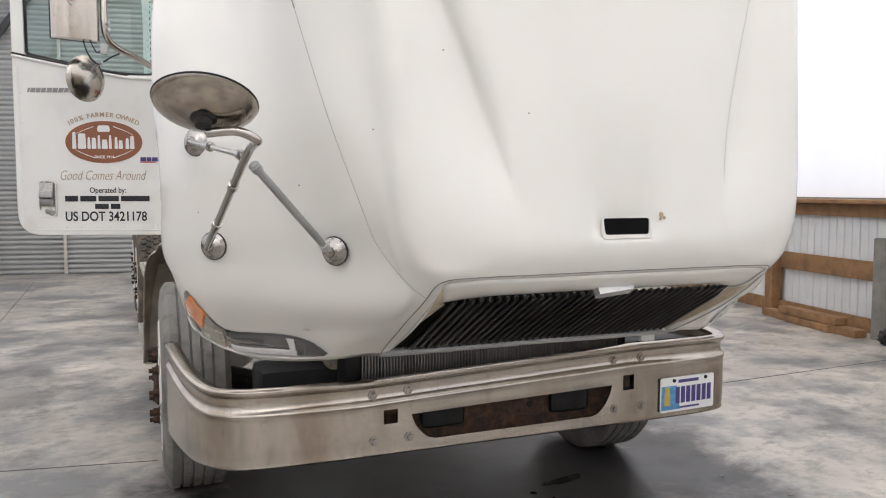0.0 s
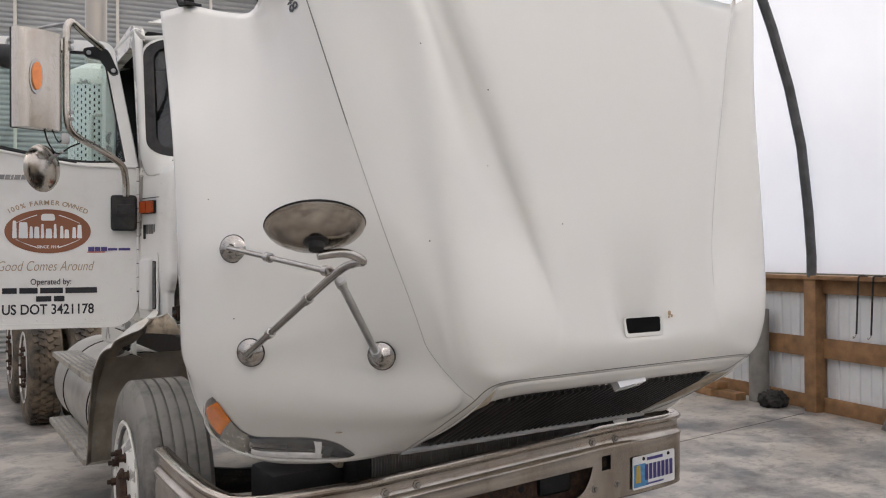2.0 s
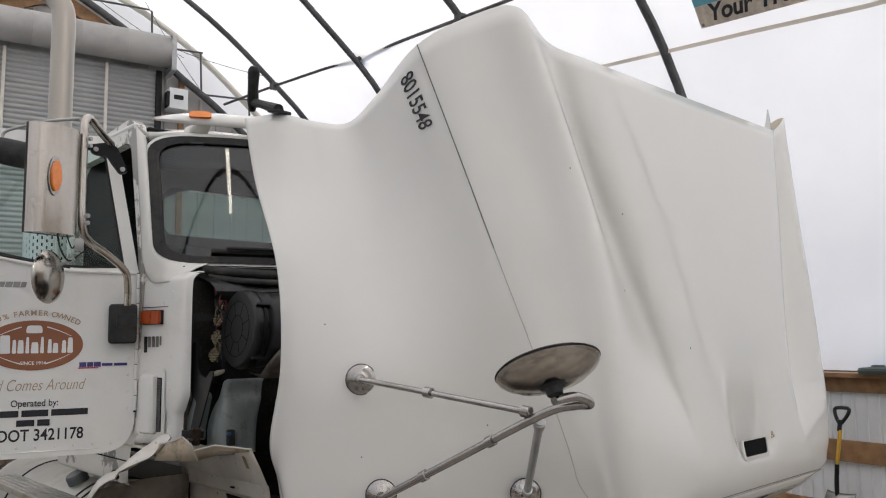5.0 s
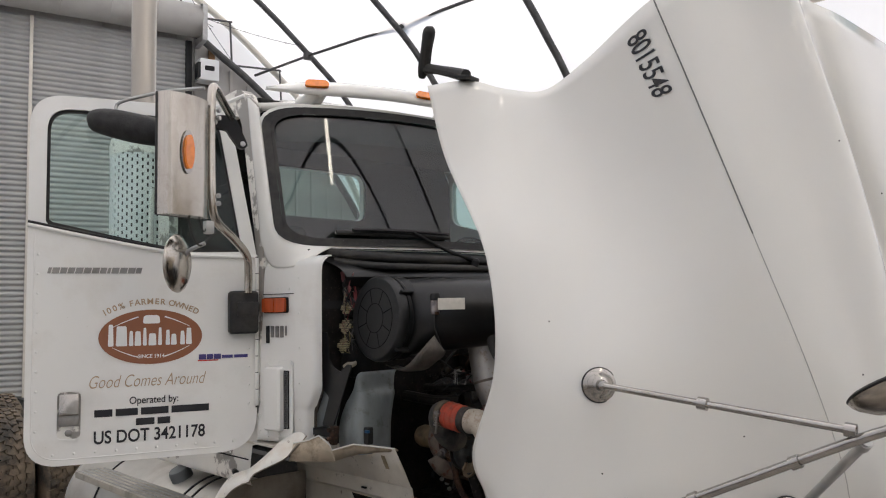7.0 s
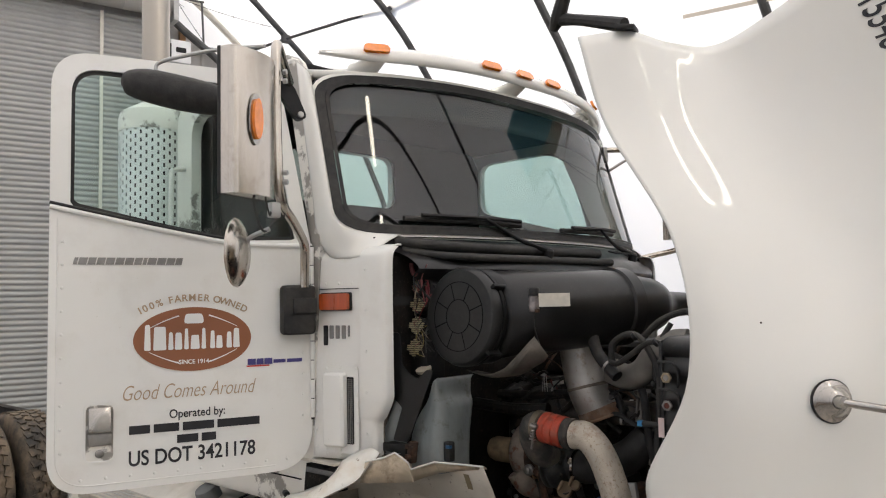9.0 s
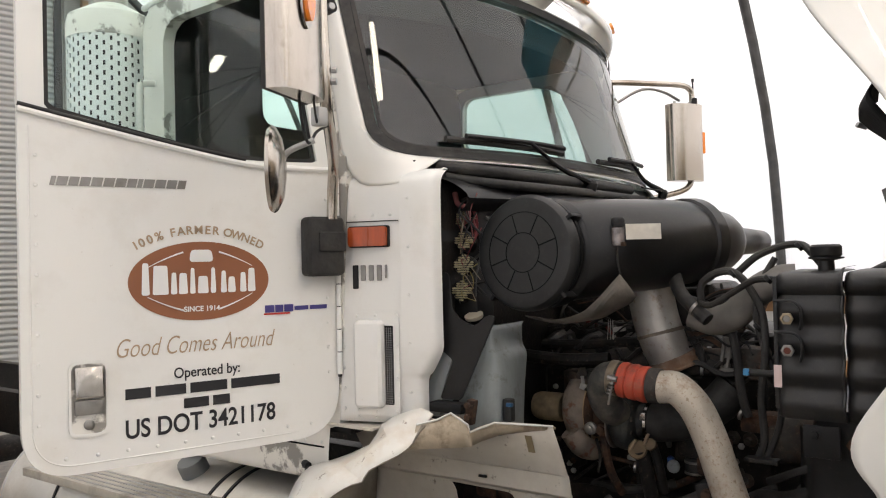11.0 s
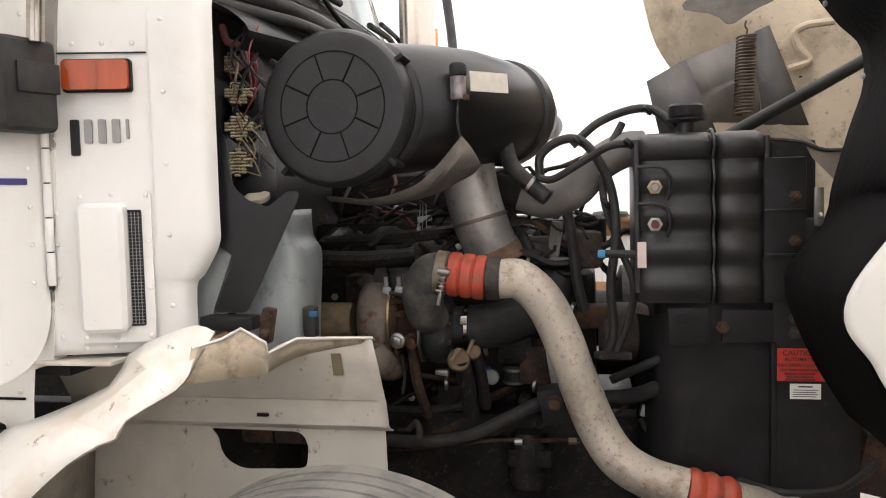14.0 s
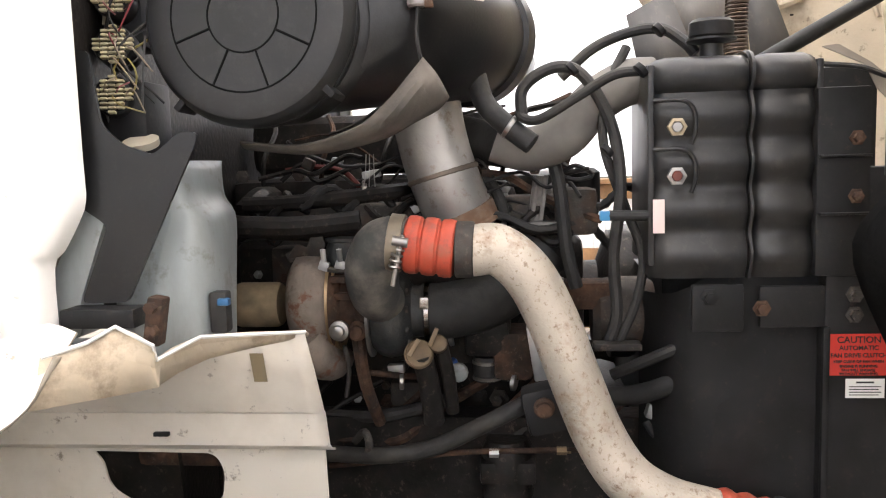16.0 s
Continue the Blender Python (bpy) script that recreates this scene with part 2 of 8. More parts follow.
def part(name, bm, material, parent=None, label="", smooth=35):
    """One mesh object out of a bmesh, or out of (verts, faces)."""
    me = bpy.data.meshes.new(name)
    if isinstance(bm, tuple):
        me.from_pydata([tuple(v) for v in bm[0]], [], bm[1])
        me.update()
    else:
        bmesh.ops.recalc_face_normals(bm, faces=bm.faces)
        bm.to_mesh(me)
        bm.free()
    for m in material if isinstance(material, (list, tuple)) else [material]:
        me.materials.append(m)
    if smooth:
        me.polygons.foreach_set("use_smooth", [True] * len(me.polygons))
        me.set_sharp_from_angle(angle=radians(smooth))
    return link(name, me, parent, label)


def thing(name, label, category, at=(0, 0, 0), rz=0.0, group="", kind=""):
    e = new(name)
    e.empty_display_size = 0.1
    e.matrix_basis = pose(*at, 0, 0, rz)
    return tagged(e, label, category, group, kind)


def box(c, s, bevel=0.0, rot=None, seg=2, bm=None):
    own = bm or bmesh.new()
    m = Matrix.Translation(c) @ (rot or Matrix()) @ Matrix.Diagonal((*s, 1))
    r = bmesh.ops.create_cube(own, size=1, matrix=m)
    if bevel:
        es = list({e for v in r["verts"] for e in v.link_edges})
        bmesh.ops.bevel(own, geom=es, offset=bevel, segments=seg, affect="EDGES", profile=0.6)
    return own


def smooth_line(pts, n=6):
    """Catmull-Rom through the points, n steps a span; extra values a point (radius) are carried along."""
    p = [np.array(q, float) for q in pts]
    if len(p) < 3 or n < 2:
        return p
    p = [2 * p[0] - p[1], *p, 2 * p[-1] - p[-2]]
    out = []
    for i in range(1, len(p) - 2):
        for k in range(n):
            t = k / n
            a, b, c, d = p[i - 1], p[i], p[i + 1], p[i + 2]
            out.append(0.5 * (2 * b + (c - a) * t + (2 * a - 5 * b + 4 * c - d) * t * t + (3 * b - a - 3 * c + d) * t ** 3))
    return out + [p[-2]]


def tube(pts, r, seg=10, n=6, bm=None, cap=True):
    """A round pipe along the points; a point may carry its own radius as a fourth value."""
    own = bm or bmesh.new()
    line = smooth_line([(*q[:3], q[3] if len(q) > 3 else r) for q in pts], n)
    up, rings = None, []
    for i, q in enumerate(line):
        a, b = line[max(i - 1, 0)][:3], line[min(i + 1, len(line) - 1)][:3]
        d = Vector(b - a).normalized()
        if up is None:
            up = Vector((0, 0, 1)) if abs(d.z) < 0.9 else Vector((1, 0, 0))
        s = d.cross(up).normalized()
        up = s.cross(d).normalized()
        rings.append([own.verts.new(Vector(q[:3]) + (s * math.cos(6.2832 * k / seg) + up * math.sin(6.2832 * k / seg)) * q[3]) for k in range(seg)])
    for A, B in zip(rings, rings[1:]):
        for k in range(seg):
            own.faces.new((A[k], A[(k + 1) % seg], B[(k + 1) % seg], B[k]))
    if cap:
        own.faces.new(rings[0][::-1])
        own.faces.new(rings[-1])
    return own


def lathe(profile, c=(0, 0, 0), axis=(0, 0, 1), seg=24, bm=None, cap=True):
    """A turned solid: (radius, height) pairs along axis from c."""
    own = bm or bmesh.new()
    q = Vector(axis).normalized().to_track_quat("Z", "Y")
    rings = []
    for r, h in profile:
        if r < 1e-5:
            rings.append([own.verts.new(Vector(c) + q @ Vector((0, 0, h)))])
        else:
            rings.append([own.verts.new(Vector(c) + q @ Vector((r * math.cos(6.2832 * k / seg), r * math.sin(6.2832 * k / seg), h))) for k in range(seg)])
    for A, B in zip(rings, rings[1:]):
        for k in range(seg):
            a, b, e, f = A[k % len(A)], A[(k + 1) % seg % len(A)], B[(k + 1) % seg % len(B)], B[k % len(B)]
            vs = []
            for v in (a, b, e, f):
                if v not in vs:
                    vs.append(v)
            if len(vs) > 2:
                own.faces.new(vs)
    if cap and len(rings[0]) > 1:
        own.faces.new(rings[0][::-1])
    if cap and len(rings[-1]) > 1:
        own.faces.new(rings[-1])
    return own


def rounded(pts, radii, n=8):
    """A polygon with rounded corners, as a list of 2D points."""
    out, k = [], len(pts)
    for i in range(k):
        p, a, b = (Vector(pts[j % k]) for j in (i, i - 1, i + 1))
        r = radii[i] if isinstance(radii, (list, tuple)) else radii
        if r <= 0:
            out.append(p)
            continue
        d1, d2 = a - p, b - p
        r1 = min(r, d1.length * 0.49, d2.length * 0.49)
        s, e = p + d1.normalized() * r1, p + d2.normalized() * r1
        for j in range(n + 1):
            t = j / n
            out.append((1 - t) ** 2 * s + 2 * t * (1 - t) * p + t * t * e)
    return [tuple(q) for q in out]


def resample(loop, n):
    p = [np.array(q, float) for q in loop]
    p.append(p[0])
    d = np.concatenate([[0], np.cumsum([np.linalg.norm(b - a) for a, b in zip(p, p[1:])])])
    t = np.linspace(0, d[-1], n + 1)[:-1]
    return [tuple(np.array([np.interp(s, d, [q[k] for q in p]) for k in (0, 1)])) for s in t]


def slab(loop, depth, frame_m, holes=None, bm=None):
    """A flat plate out of a 2D loop, in the plane of frame_m (its x and y), from its z = 0 to depth."""
    own = bm or bmesh.new()
    if holes:
        n = len(loop)
        lo = [[own.verts.new(frame_m @ Vector((*p, h))) for p in loop] for h in (0, depth)]
        li = [[own.verts.new(frame_m @ Vector((*p, h))) for p in holes] for h in (0, depth)]
        for k in range(n):
            j = (k + 1) % n
            own.faces.new((lo[1][k], lo[1][j], li[1][j], li[1][k]))
            own.faces.new((lo[0][j], lo[0][k], li[0][k], li[0][j]))
            own.faces.new((lo[0][k], lo[0][j], lo[1][j], lo[1][k]))
            own.faces.new((li[0][j], li[0][k], li[1][k], li[1][j]))
    else:
        a = [own.verts.new(frame_m @ Vector((*p, 0))) for p in loop]
        b = [own.verts.new(frame_m @ Vector((*p, depth))) for p in loop]
        own.faces.new(a[::-1])
        own.faces.new(b)
        for k in range(len(a)):
            j = (k + 1) % len(a)
            own.faces.new((a[k], a[j], b[j], b[k]))
    return own


def basis(o, x, y):
    """A frame at o with these x and y axes."""
    x, y = Vector(x).normalized(), Vector(y)
    z = x.cross(y).normalized()
    y = z.cross(x)
    m = Matrix((x, y, z)).transposed().to_4x4()
    m.translation = o
    return m


def sheet(rows, n=1, m=1):
    """A skin through a grid of points, refined by smooth lines both ways: (verts, faces)."""
    cols = [smooth_line(r, m) for r in rows]
    cols = [smooth_line([c[j] for c in cols], n) for j in range(len(cols[0]))]
    w, h = len(cols), len(cols[0])
    return [tuple(cols[j][i]) for i in range(h) for j in range(w)], [(i * w + j, i * w + j + 1, (i + 1) * w + j + 1, (i + 1) * w + j) for i in range(h - 1) for j in range(w - 1)]


def lettering(name, text, size, m, material, parent, label="", width=1.0, bold=0.0, align="LEFT", shear=0.0):
    cu = bpy.data.curves.new(name, "FONT")
    cu.body, cu.size, cu.align_x, cu.extrude, cu.offset, cu.shear = text, size, align, 0.0006, bold, shear
    ob = bpy.data.objects.new(name, cu)
    scene.collection.objects.link(ob)
    dg = bpy.context.evaluated_depsgraph_get()
    me = bpy.data.meshes.new_from_object(ob.evaluated_get(dg))
    bpy.data.objects.remove(ob)
    me.transform(m @ Matrix.Diagonal((width, 1, 1, 1)))
    me.materials.clear()
    me.materials.append(material)
    return link(name, me, parent, label)


# ---- the building: a tarpaulin arch on a timber knee wall ----
TURNB = -10.66
BM = pose(0, 0, 0, 0, 0, TURNB)


HALF = [(4.74, 1.33), (4.73, 1.7), (4.62, 2.59), (4.38, 3.4), (4.03, 4.19), (3.76, 4.67), (3.55, 4.96), (3.25, 5.37), (2.96, 5.69), (2.5, 6.1), (2.07, 6.48), (1.6, 6.85), (1.1, 7.18), (.5, 7.5), (-.1, 7.7), (-.78, 7.78)]
GHALF = [(4.7, 1.33), (4.4, 2.7), (4.0, 3.6), (3.4, 4.45), (2.6, 5.25), (1.885, 5.85), (1.4, 6.19), (.6, 6.78), (-.27, 7.3), (-.78, 7.5)]
PROFILE = smooth_line([(-1.56 - u, z) for u, z in HALF] + HALF[-2::-1], 3)
GABLE = smooth_line([(-1.56 - u, z) for u, z in GHALF] + GHALF[-2::-1], 3)


def in_hall(ob):
    ob.matrix_basis = BM
    return ob


V0, V1 = -14.0, 11.4
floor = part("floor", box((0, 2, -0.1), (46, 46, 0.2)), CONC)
tagged(floor, "smooth grey concrete floor with damp stains and painted shade under the truck", "floor", kind="structure")
fab = part("wall_tarpaulin", ([(u, v, z) for v in np.linspace(V0, V1 + .4, 12) for u, z in PROFILE],
           [(i * len(PROFILE) + j, i * len(PROFILE) + j + 1, (i + 1) * len(PROFILE) + j + 1, (i + 1) * len(PROFILE) + j) for i in range(11) for j in range(len(PROFILE) - 1)]), FABRIC)
tagged(in_hall(fab), "white translucent tarpaulin over the arched hall", "wall", kind="structure")
bm = bmesh.new()
bm.faces.new([bm.verts.new((u, V0, z)) for u, z in [(-6.28, 0)] + [tuple(p) for p in PROFILE] + [(4.72, 0)]])
tagged(in_hall(part("wall_front", bm, SHEET)), "grey metal end wall behind the truck nose", "wall", kind="structure")

HOOPS = [2.77 + 2.45 * k for k in range(-6, 4)]
for v in HOOPS:
    o = part("hoop", tube([(u + (0.06 if u < -0.78 else -0.06), v, z - 0.04) for u, z in PROFILE[::2]], 0.045, 10, 1), DARKPIPE)
    tagged(in_hall(o), "dark weathered steel pipe hoop under the tarpaulin", "hoop", "hoops of the hall")
for s, u0 in ((1, 4.72), (-1, -6.28)):
    side = in_hall(part("wall_side", box((u0 + s * 0.1, (V0 + V1) / 2, 0.66), (0.012, V1 - V0, 1.28)), SHEET))
    tagged(side, "white ribbed metal sheet along the timber knee wall", "wall", kind="structure")
    for w_, x_, h_ in ((0.035, 0.089, 0.018), (0.02, 0.0915, 0.01)):
        bm = box((0, 0, 0), (h_, w_, 1.28), h_ * 0.4, seg=1)
        me = bpy.data.meshes.new("rib")
        bm.to_mesh(me)
        bm.free()
        me.materials.append(SHEET)
        for k in range(int((V1 - V0) / 0.23)):
            o = new("rib", me)
            o.parent = side
            o.location = (u0 + s * x_, V0 + 0.03 + 0.23 * k + (0.11 if w_ < 0.03 else 0), 0.66)
    for name, z, h, d, off in (("wall_cap", 1.29, 0.04, 0.2, 0.02), ("wall_header", 1.2, 0.13, 0.045, 0.055), ("wall_rail", 0.61, 0.19, 0.045, 0.055), ("wall_sill", 0.07, 0.14, 0.045, 0.055)):
        o = part(name, box((u0 + s * off, (V0 + V1) / 2, z), (d, V1 - V0, h), 0.004), WOOD)
        tagged(in_hall(o), "brown treated timber board on the knee wall", "board", kind="structure")
    for v in HOOPS:
        o = part("wall_post", box((u0, v, 0.635), (0.14, 0.14, 1.27), 0.006), WOOD)
        tagged(in_hall(o), "square brown treated timber post under a hoop", "post", "posts of the knee wall")

# end wall with the roller shutter
bm = bmesh.new()
for v in (V1 + 0.07, V1 + 0.1):
    bm.faces.new([bm.verts.new((u, v, z)) for u, z in [(-6.28, 0)] + [tuple(p) for p in GABLE] + [(4.7, 0)]])
wall_end = in_hall(part("wall_end", bm, SHEETG))
tagged(wall_end, "grey ribbed metal end wall", "wall", kind="structure")
for u in np.arange(-6.15, 4.6, 0.3):
    top = float(np.interp(u, [p[0] for p in GABLE], [p[1] for p in GABLE])) - 0.08
    part("rib", box((u, V1 + 0.055, top / 2), (0.05, 0.03, top), 0.01, seg=1), SHEETG, wall_end)
rake = [(u, z) for u, z in GABLE if -2.4 < u < 0.75]
bm = bmesh.new()
lo = [[bm.verts.new((u, v, z - d)) for u, z in rake] for v, d in ((V1 - 0.02, 0.12), (V1 - 0.02, 0.36), (V1 + 0.04, 0.36), (V1 + 0.04, 0.12))]
for A, B in zip(lo, lo[1:] + lo[:1]):
    for k in range(len(rake) - 1):
        bm.faces.new((A[k], A[k + 1], B[k + 1], B[k]))
tagged(in_hall(part("rake_board", bm, WOOD)), "brown timber board along the gable", "board", kind="structure")
o = part("end_hoop", tube([(u + (0.06 if u < -0.78 else -0.06), V1 - 0.12, z - 0.02) for u, z in GABLE], 0.06, 10, 1), DARKPIPE)
tagged(in_hall(o), "dark end hoop against the gable wall", "hoop", "hoops of the hall")
PALEH = [(u + (0.05 if u < -0.78 else -0.05), V1 + .12, z - 0.04) for u, z in PROFILE]
o = part("pale_hoop", tube(PALEH, 0.055, 12, 1), PALEPIPE)
tagged(in_hall(o), "pale cream plastic pipe hoop near the shutter", "hoop", "hoops of the hall")
for u in (-0.3, 0.7, 1.7):
    z = float(np.interp(u, [p[0] for p in GABLE], [p[1] for p in GABLE]))
    z2 = z + .08
    u2 = next(p[0] for p in PROFILE if p[0] > 0 and p[1] < z2) - .1
    e = in_hall(new("tie_rod"))
    tagged(e, "thin dark steel tie with a hanging rod", "rod", "ties of the end hoop")
    z3 = float(np.interp(u2, [p[0] for p in GABLE], [p[1] for p in GABLE]))
    part("tie", tube([(u, V1 - .12, z), (u2, V1 + .02, z2)], 0.018, 8, 1), DARKPIPE, e)
    part("drop", tube([(u2 - .04, V1, z2), (u2 - .04, V1 - .1, z3)], 0.018, 8, 1), DARKPIPE, e)
bm = bmesh.new()
bm.faces.new([bm.verts.new((u, V1 + .4, z)) for u, z in [(-6.28, 0)] + [tuple(p) for p in PROFILE] + [(4.72, 0)]])
tagged(in_hall(part("wall_gable_tarpaulin", bm, FABRIC)), "white tarpaulin closing the arch above the gable", "wall", kind="structure")
post = in_hall(part("gable_post", box((1.3, V1 + 0.0, 3.13), (0.09, 0.09, 6.26), 0.006), WOOD))
tagged(post, "brown timber post beside the shutter", "post", kind="structure")
heater = in_hall(new("heater_box"))
tagged(heater, "white wall-mounted heater box with a dark badge", "heater")
part("casing", box((1.17, V1 - 0.2, 5.78), (0.32, 0.3, 0.36), 0.02), SHEET, heater)
part("grille", box((1.0, V1 - 0.25, 5.76), (0.05, 0.2, 0.26), 0.01), BLACKM, heater)
part("badge", slab(rounded([(-0.08, -0.04), (0.08, -0.04), (0.08, 0.04), (-0.08, 0.04)], 0.02), 0.006, basis((1.17, V1 - 0.35, 5.8), (1, 0, 0), (0, 0, 1))), BLACKM, heater)
shutter = tagged(new("roller_shutter"), "closed grey corrugated roller shutter with a drum above", "shutter", kind="structure")
shutter.matrix_basis = BM
SLAT = bpy.data.meshes.new("slat")
sec = [(0.0, 0.0), (0.006, 0.006), (0.02, 0.022), (0.023, 0.035), (0.02, 0.047), (0.006, 0.066), (0.0, 0.072), (0.0, 0.0815)]
sv = [(u, V1 - 0.03 - d, z) for u in (-6.0, 0.85) for d, z in sec] + [(u, V1 - 0.026, z) for u in (-6.0, 0.85) for z in (0.0, 0.0815)]
SLAT.from_pydata(sv, [], [(i, i + 1, 8 + i + 1, 8 + i) for i in range(7)] + [(16, 18, 19, 17)])
SLAT.materials.append(ROLL)
for k in range(77):
    o = new("slat", SLAT)
    o.parent = shutter
    o.location.z = 0.082 * k
part("drum", lathe([(0.26, 0), (0.27, 0.02)] + [q for k in range(1, 10) for q in ((0.27, k * 0.7 - 0.01), (0.275, k * 0.7), (0.27, k * 0.7 + 0.01))] + [(0.27, 7.0), (0.26, 7.02)], (-6.0, V1 - 0.3, 6.58), (1, 0, 0), 28), SHEETG, shutter)
for u in (-4.4, -2.95, -1.44, 0.06):
    part("strip", box((u, V1 - 0.07, 3.15), (0.05, 0.02, 6.3), 0.004), PALEPIPE, shutter)
part("guide", box((0.9, V1 - 0.05, 3.15), (0.1, 0.1, 6.3), 0.01), BLACKM, shutter)
part("end_plate", box((1.03, V1 - 0.28, 6.5), (0.02, 0.56, 0.62), 0.05), GALV, shutter)


# ---- the truck ----
truck = thing("truck", "white conventional semi truck with its hood tilted open", "truck")


def catmull(p, t):
    """A point of the smooth line through p at t (0 to len - 1)."""
    p = [np.array(q, float) for q in p]
    i = min(max(int(t), 0), len(p) - 2)
    f = t - i
    b, c = p[i], p[i + 1]
    a = p[i - 1] if i else 2 * b - c
    d = p[i + 2] if i + 2 < len(p) else 2 * c - b
    return 0.5 * (2 * b + (c - a) * f + (2 * a - 5 * b + 4 * c - d) * f * f + (3 * b - a - 3 * c + d) * f ** 3)


def on_skin(rows, s, r):
    """A point of the skin at column s and row r, and the outward normal there."""
    f = lambda s_, r_: catmull([catmull(q, s_) for q in rows], r_)
    p, e = f(s, r), 0.01
    n = np.cross(f(s + e, r) - f(s - e, r), f(s, r + e) - f(s, r - e))
    n = n / np.linalg.norm(n)
    return Vector(p), Vector(n if n[0] + n[1] < 0 else -n)


def joined(*grids):
    vs, fs = [], []
    for v, f in grids:
        fs += [tuple(i + len(vs) for i in q) for q in f]
        vs += v
    return vs, fs


def shell(ob, thick, mirror=True, offset=-1, second=0):
    if mirror:
        mi = ob.modifiers.new("mirror", "MIRROR")
        mi.use_clip, mi.merge_threshold = True, 0.001
    so = ob.modifiers.new("solid", "SOLIDIFY")
    so.thickness, so.offset, so.material_offset = thick, offset, second
    return ob


# hood, tilted forward on its hinges: rows from the rear edge (up) to the nose (down), columns from the middle to the wheel arch
HOOD = [
    [(0, -.55, 2.538), (-.62, -.55, 2.54), (-.79, -.51, 2.57), (-.92, -.50, 2.65), (-.99, -.40, 2.645), (-1.100, -0.246, 2.562), (-1.07, .0, 2.46), (-1.06, .16, 2.41), (-1.13, .25, 2.42), (-1.234, .31, 2.44), (-1.316, .405, 2.43)],
    [(0, -.60, 2.2), (-.55, -.60, 2.2), (-.665, -.535, 2.2), (-.79, -.588, 2.2), (-.89, -.487, 2.2), (-1.024, -0.349, 2.200), (-1.05, -.12, 2.2), (-1.08, .05, 2.2), (-1.16, .17, 2.2), (-1.25, .25, 2.2), (-1.31, .34, 2.2)],
    [(0, -.64, 1.9), (-.46, -.64, 1.9), (-.565, -.582, 1.9), (-.74, -.637, 1.9), (-.835, -.55, 1.9), (-0.960, -0.432, 1.900), (-1.04, -.24, 1.9), (-1.12, -.08, 1.9), (-1.21, .02, 1.9), (-1.29, .10, 1.9), (-1.335, .16, 1.9)],
    [(0, -.68, 1.6), (-.38, -.68, 1.6), (-.475, -.636, 1.6), (-.715, -.672, 1.6), (-.79, -.60, 1.6), (-0.888, -0.511, 1.600), (-1.02, -.30, 1.6), (-1.2, -.135, 1.6), (-1.27, -.03, 1.6), (-1.32, .06, 1.6), (-1.33, .14, 1.6)],
    [(0, -.715, 1.35), (-.33, -.715, 1.35), (-.42, -.713, 1.35), (-.69, -.70, 1.35), (-.755, -.63, 1.35), (-.805, -.55, 1.35), (-.965, -.33, 1.35), (-1.17, -.17, 1.35), (-1.27, -.05, 1.35), (-1.32, .1, 1.35), (-1.280, .280, 1.347)],
    [(0, -.73, 1.22), (-.33, -.73, 1.22), (-.45, -.728, 1.22), (-.66, -.70, 1.21), (-.715, -.63, 1.2), (-.747, -.545, 1.2), (-.915, -.325, 1.2), (-1.17, -.157, 1.2), (-1.27, -.04, 1.2), (-1.32, .1, 1.2), (-1.276, .238, 1.235)],
    [(0, -.70, 1.14), (-.33, -.70, 1.14), (-.50, -.70, 1.14), (-.60, -.68, 1.13), (-.65, -.60, 1.09), (-0.705, -0.545, 1.062), (-.91, -.29, 1.04), (-1.15, -.125, 1.05), (-1.245, -.02, 1.07), (-1.285, .09, 1.1), (-1.285, .19, 1.14)],
]
SKIRT = [
    HOOD[6][3:],
    [(-.60, -.46, .985), (-.66, -.42, .97), (-.74, -.34, .95), (-.885, -.18, .93), (-1.09, -.03, .925), (-1.19, .04, .96), (-1.245, .11, 1.0), (-1.262, .16, 1.03)],
    [(-.59, -.165, .84), (-.68, -.16, .83), (-.79, -.125, .818), (-.90, -.03, .803), (-1.02, .056, .805), (-1.12, .10, .84), (-1.195, .12, .89), (-1.227, .115, .935)],
]
LIP = [HOOD[6][:4], [(0, -.655, 1.095), (-.33, -.655, 1.095), (-.49, -.65, 1.095), (-.575, -.61, 1.075)], [(0, -.57, 1.075), (-.30, -.57, 1.075), (-.46, -.565, 1.07), (-.55, -.555, 1.06)], [(0, -.55, 1.095), (-.30, -.55, 1.095), (-.46, -.545, 1.09), (-.54, -.54, 1.08)]]
SIDE = [[HOOD[6][3], (-.575, -.61, 1.075), (-.55, -.555, 1.06)], [SKIRT[1][0], (-.585, -.43, .99), (-.57, -.41, .985)], [SKIRT[2][0], (-.60, -.16, .85), (-.60, -.15, .86)]]

FULL = HOOD + [[LIP[1][0], LIP[1][1], LIP[1][2]] + SKIRT[1], [LIP[2][0], LIP[2][1], LIP[2][2]] + SKIRT[2]]


def skin_grid(n=8, m=10):
    """The outer skin with the grille's opening left out."""
    vs, fs = sheet(FULL, n, m)
    w = 10 * m
    return vs, [f for k, f in enumerate(fs) if not (k // w >= 6 * n and k % w < 3 * m)]


def recess(grid):
    """Presses the shallow funnel above the nose slot into the skin."""
    out = []
    for x, y, z in grid[0]:
        f = min(max((z - 1.29) / 0.36, 0), 1)
        w = min(max((0.115 + 0.07 * f - abs(x)) / 0.03, 0), 1)
        k = 0 if z < 1.25 else min((z - 1.25) / 0.04, 1) * (1 - f) ** 1.3
        out.append((x, y + 0.04 * w * w * (3 - 2 * w) * k, z))
    return out, grid[1]


hood = part("hood", joined(recess(skin_grid()), sheet(LIP, 3, 5), sheet(SIDE, 4, 2)), [WHITE, CREAM], truck, "white hood and fenders tilted forward, cream inside", 60)
shell(hood, 0.007, second=1)


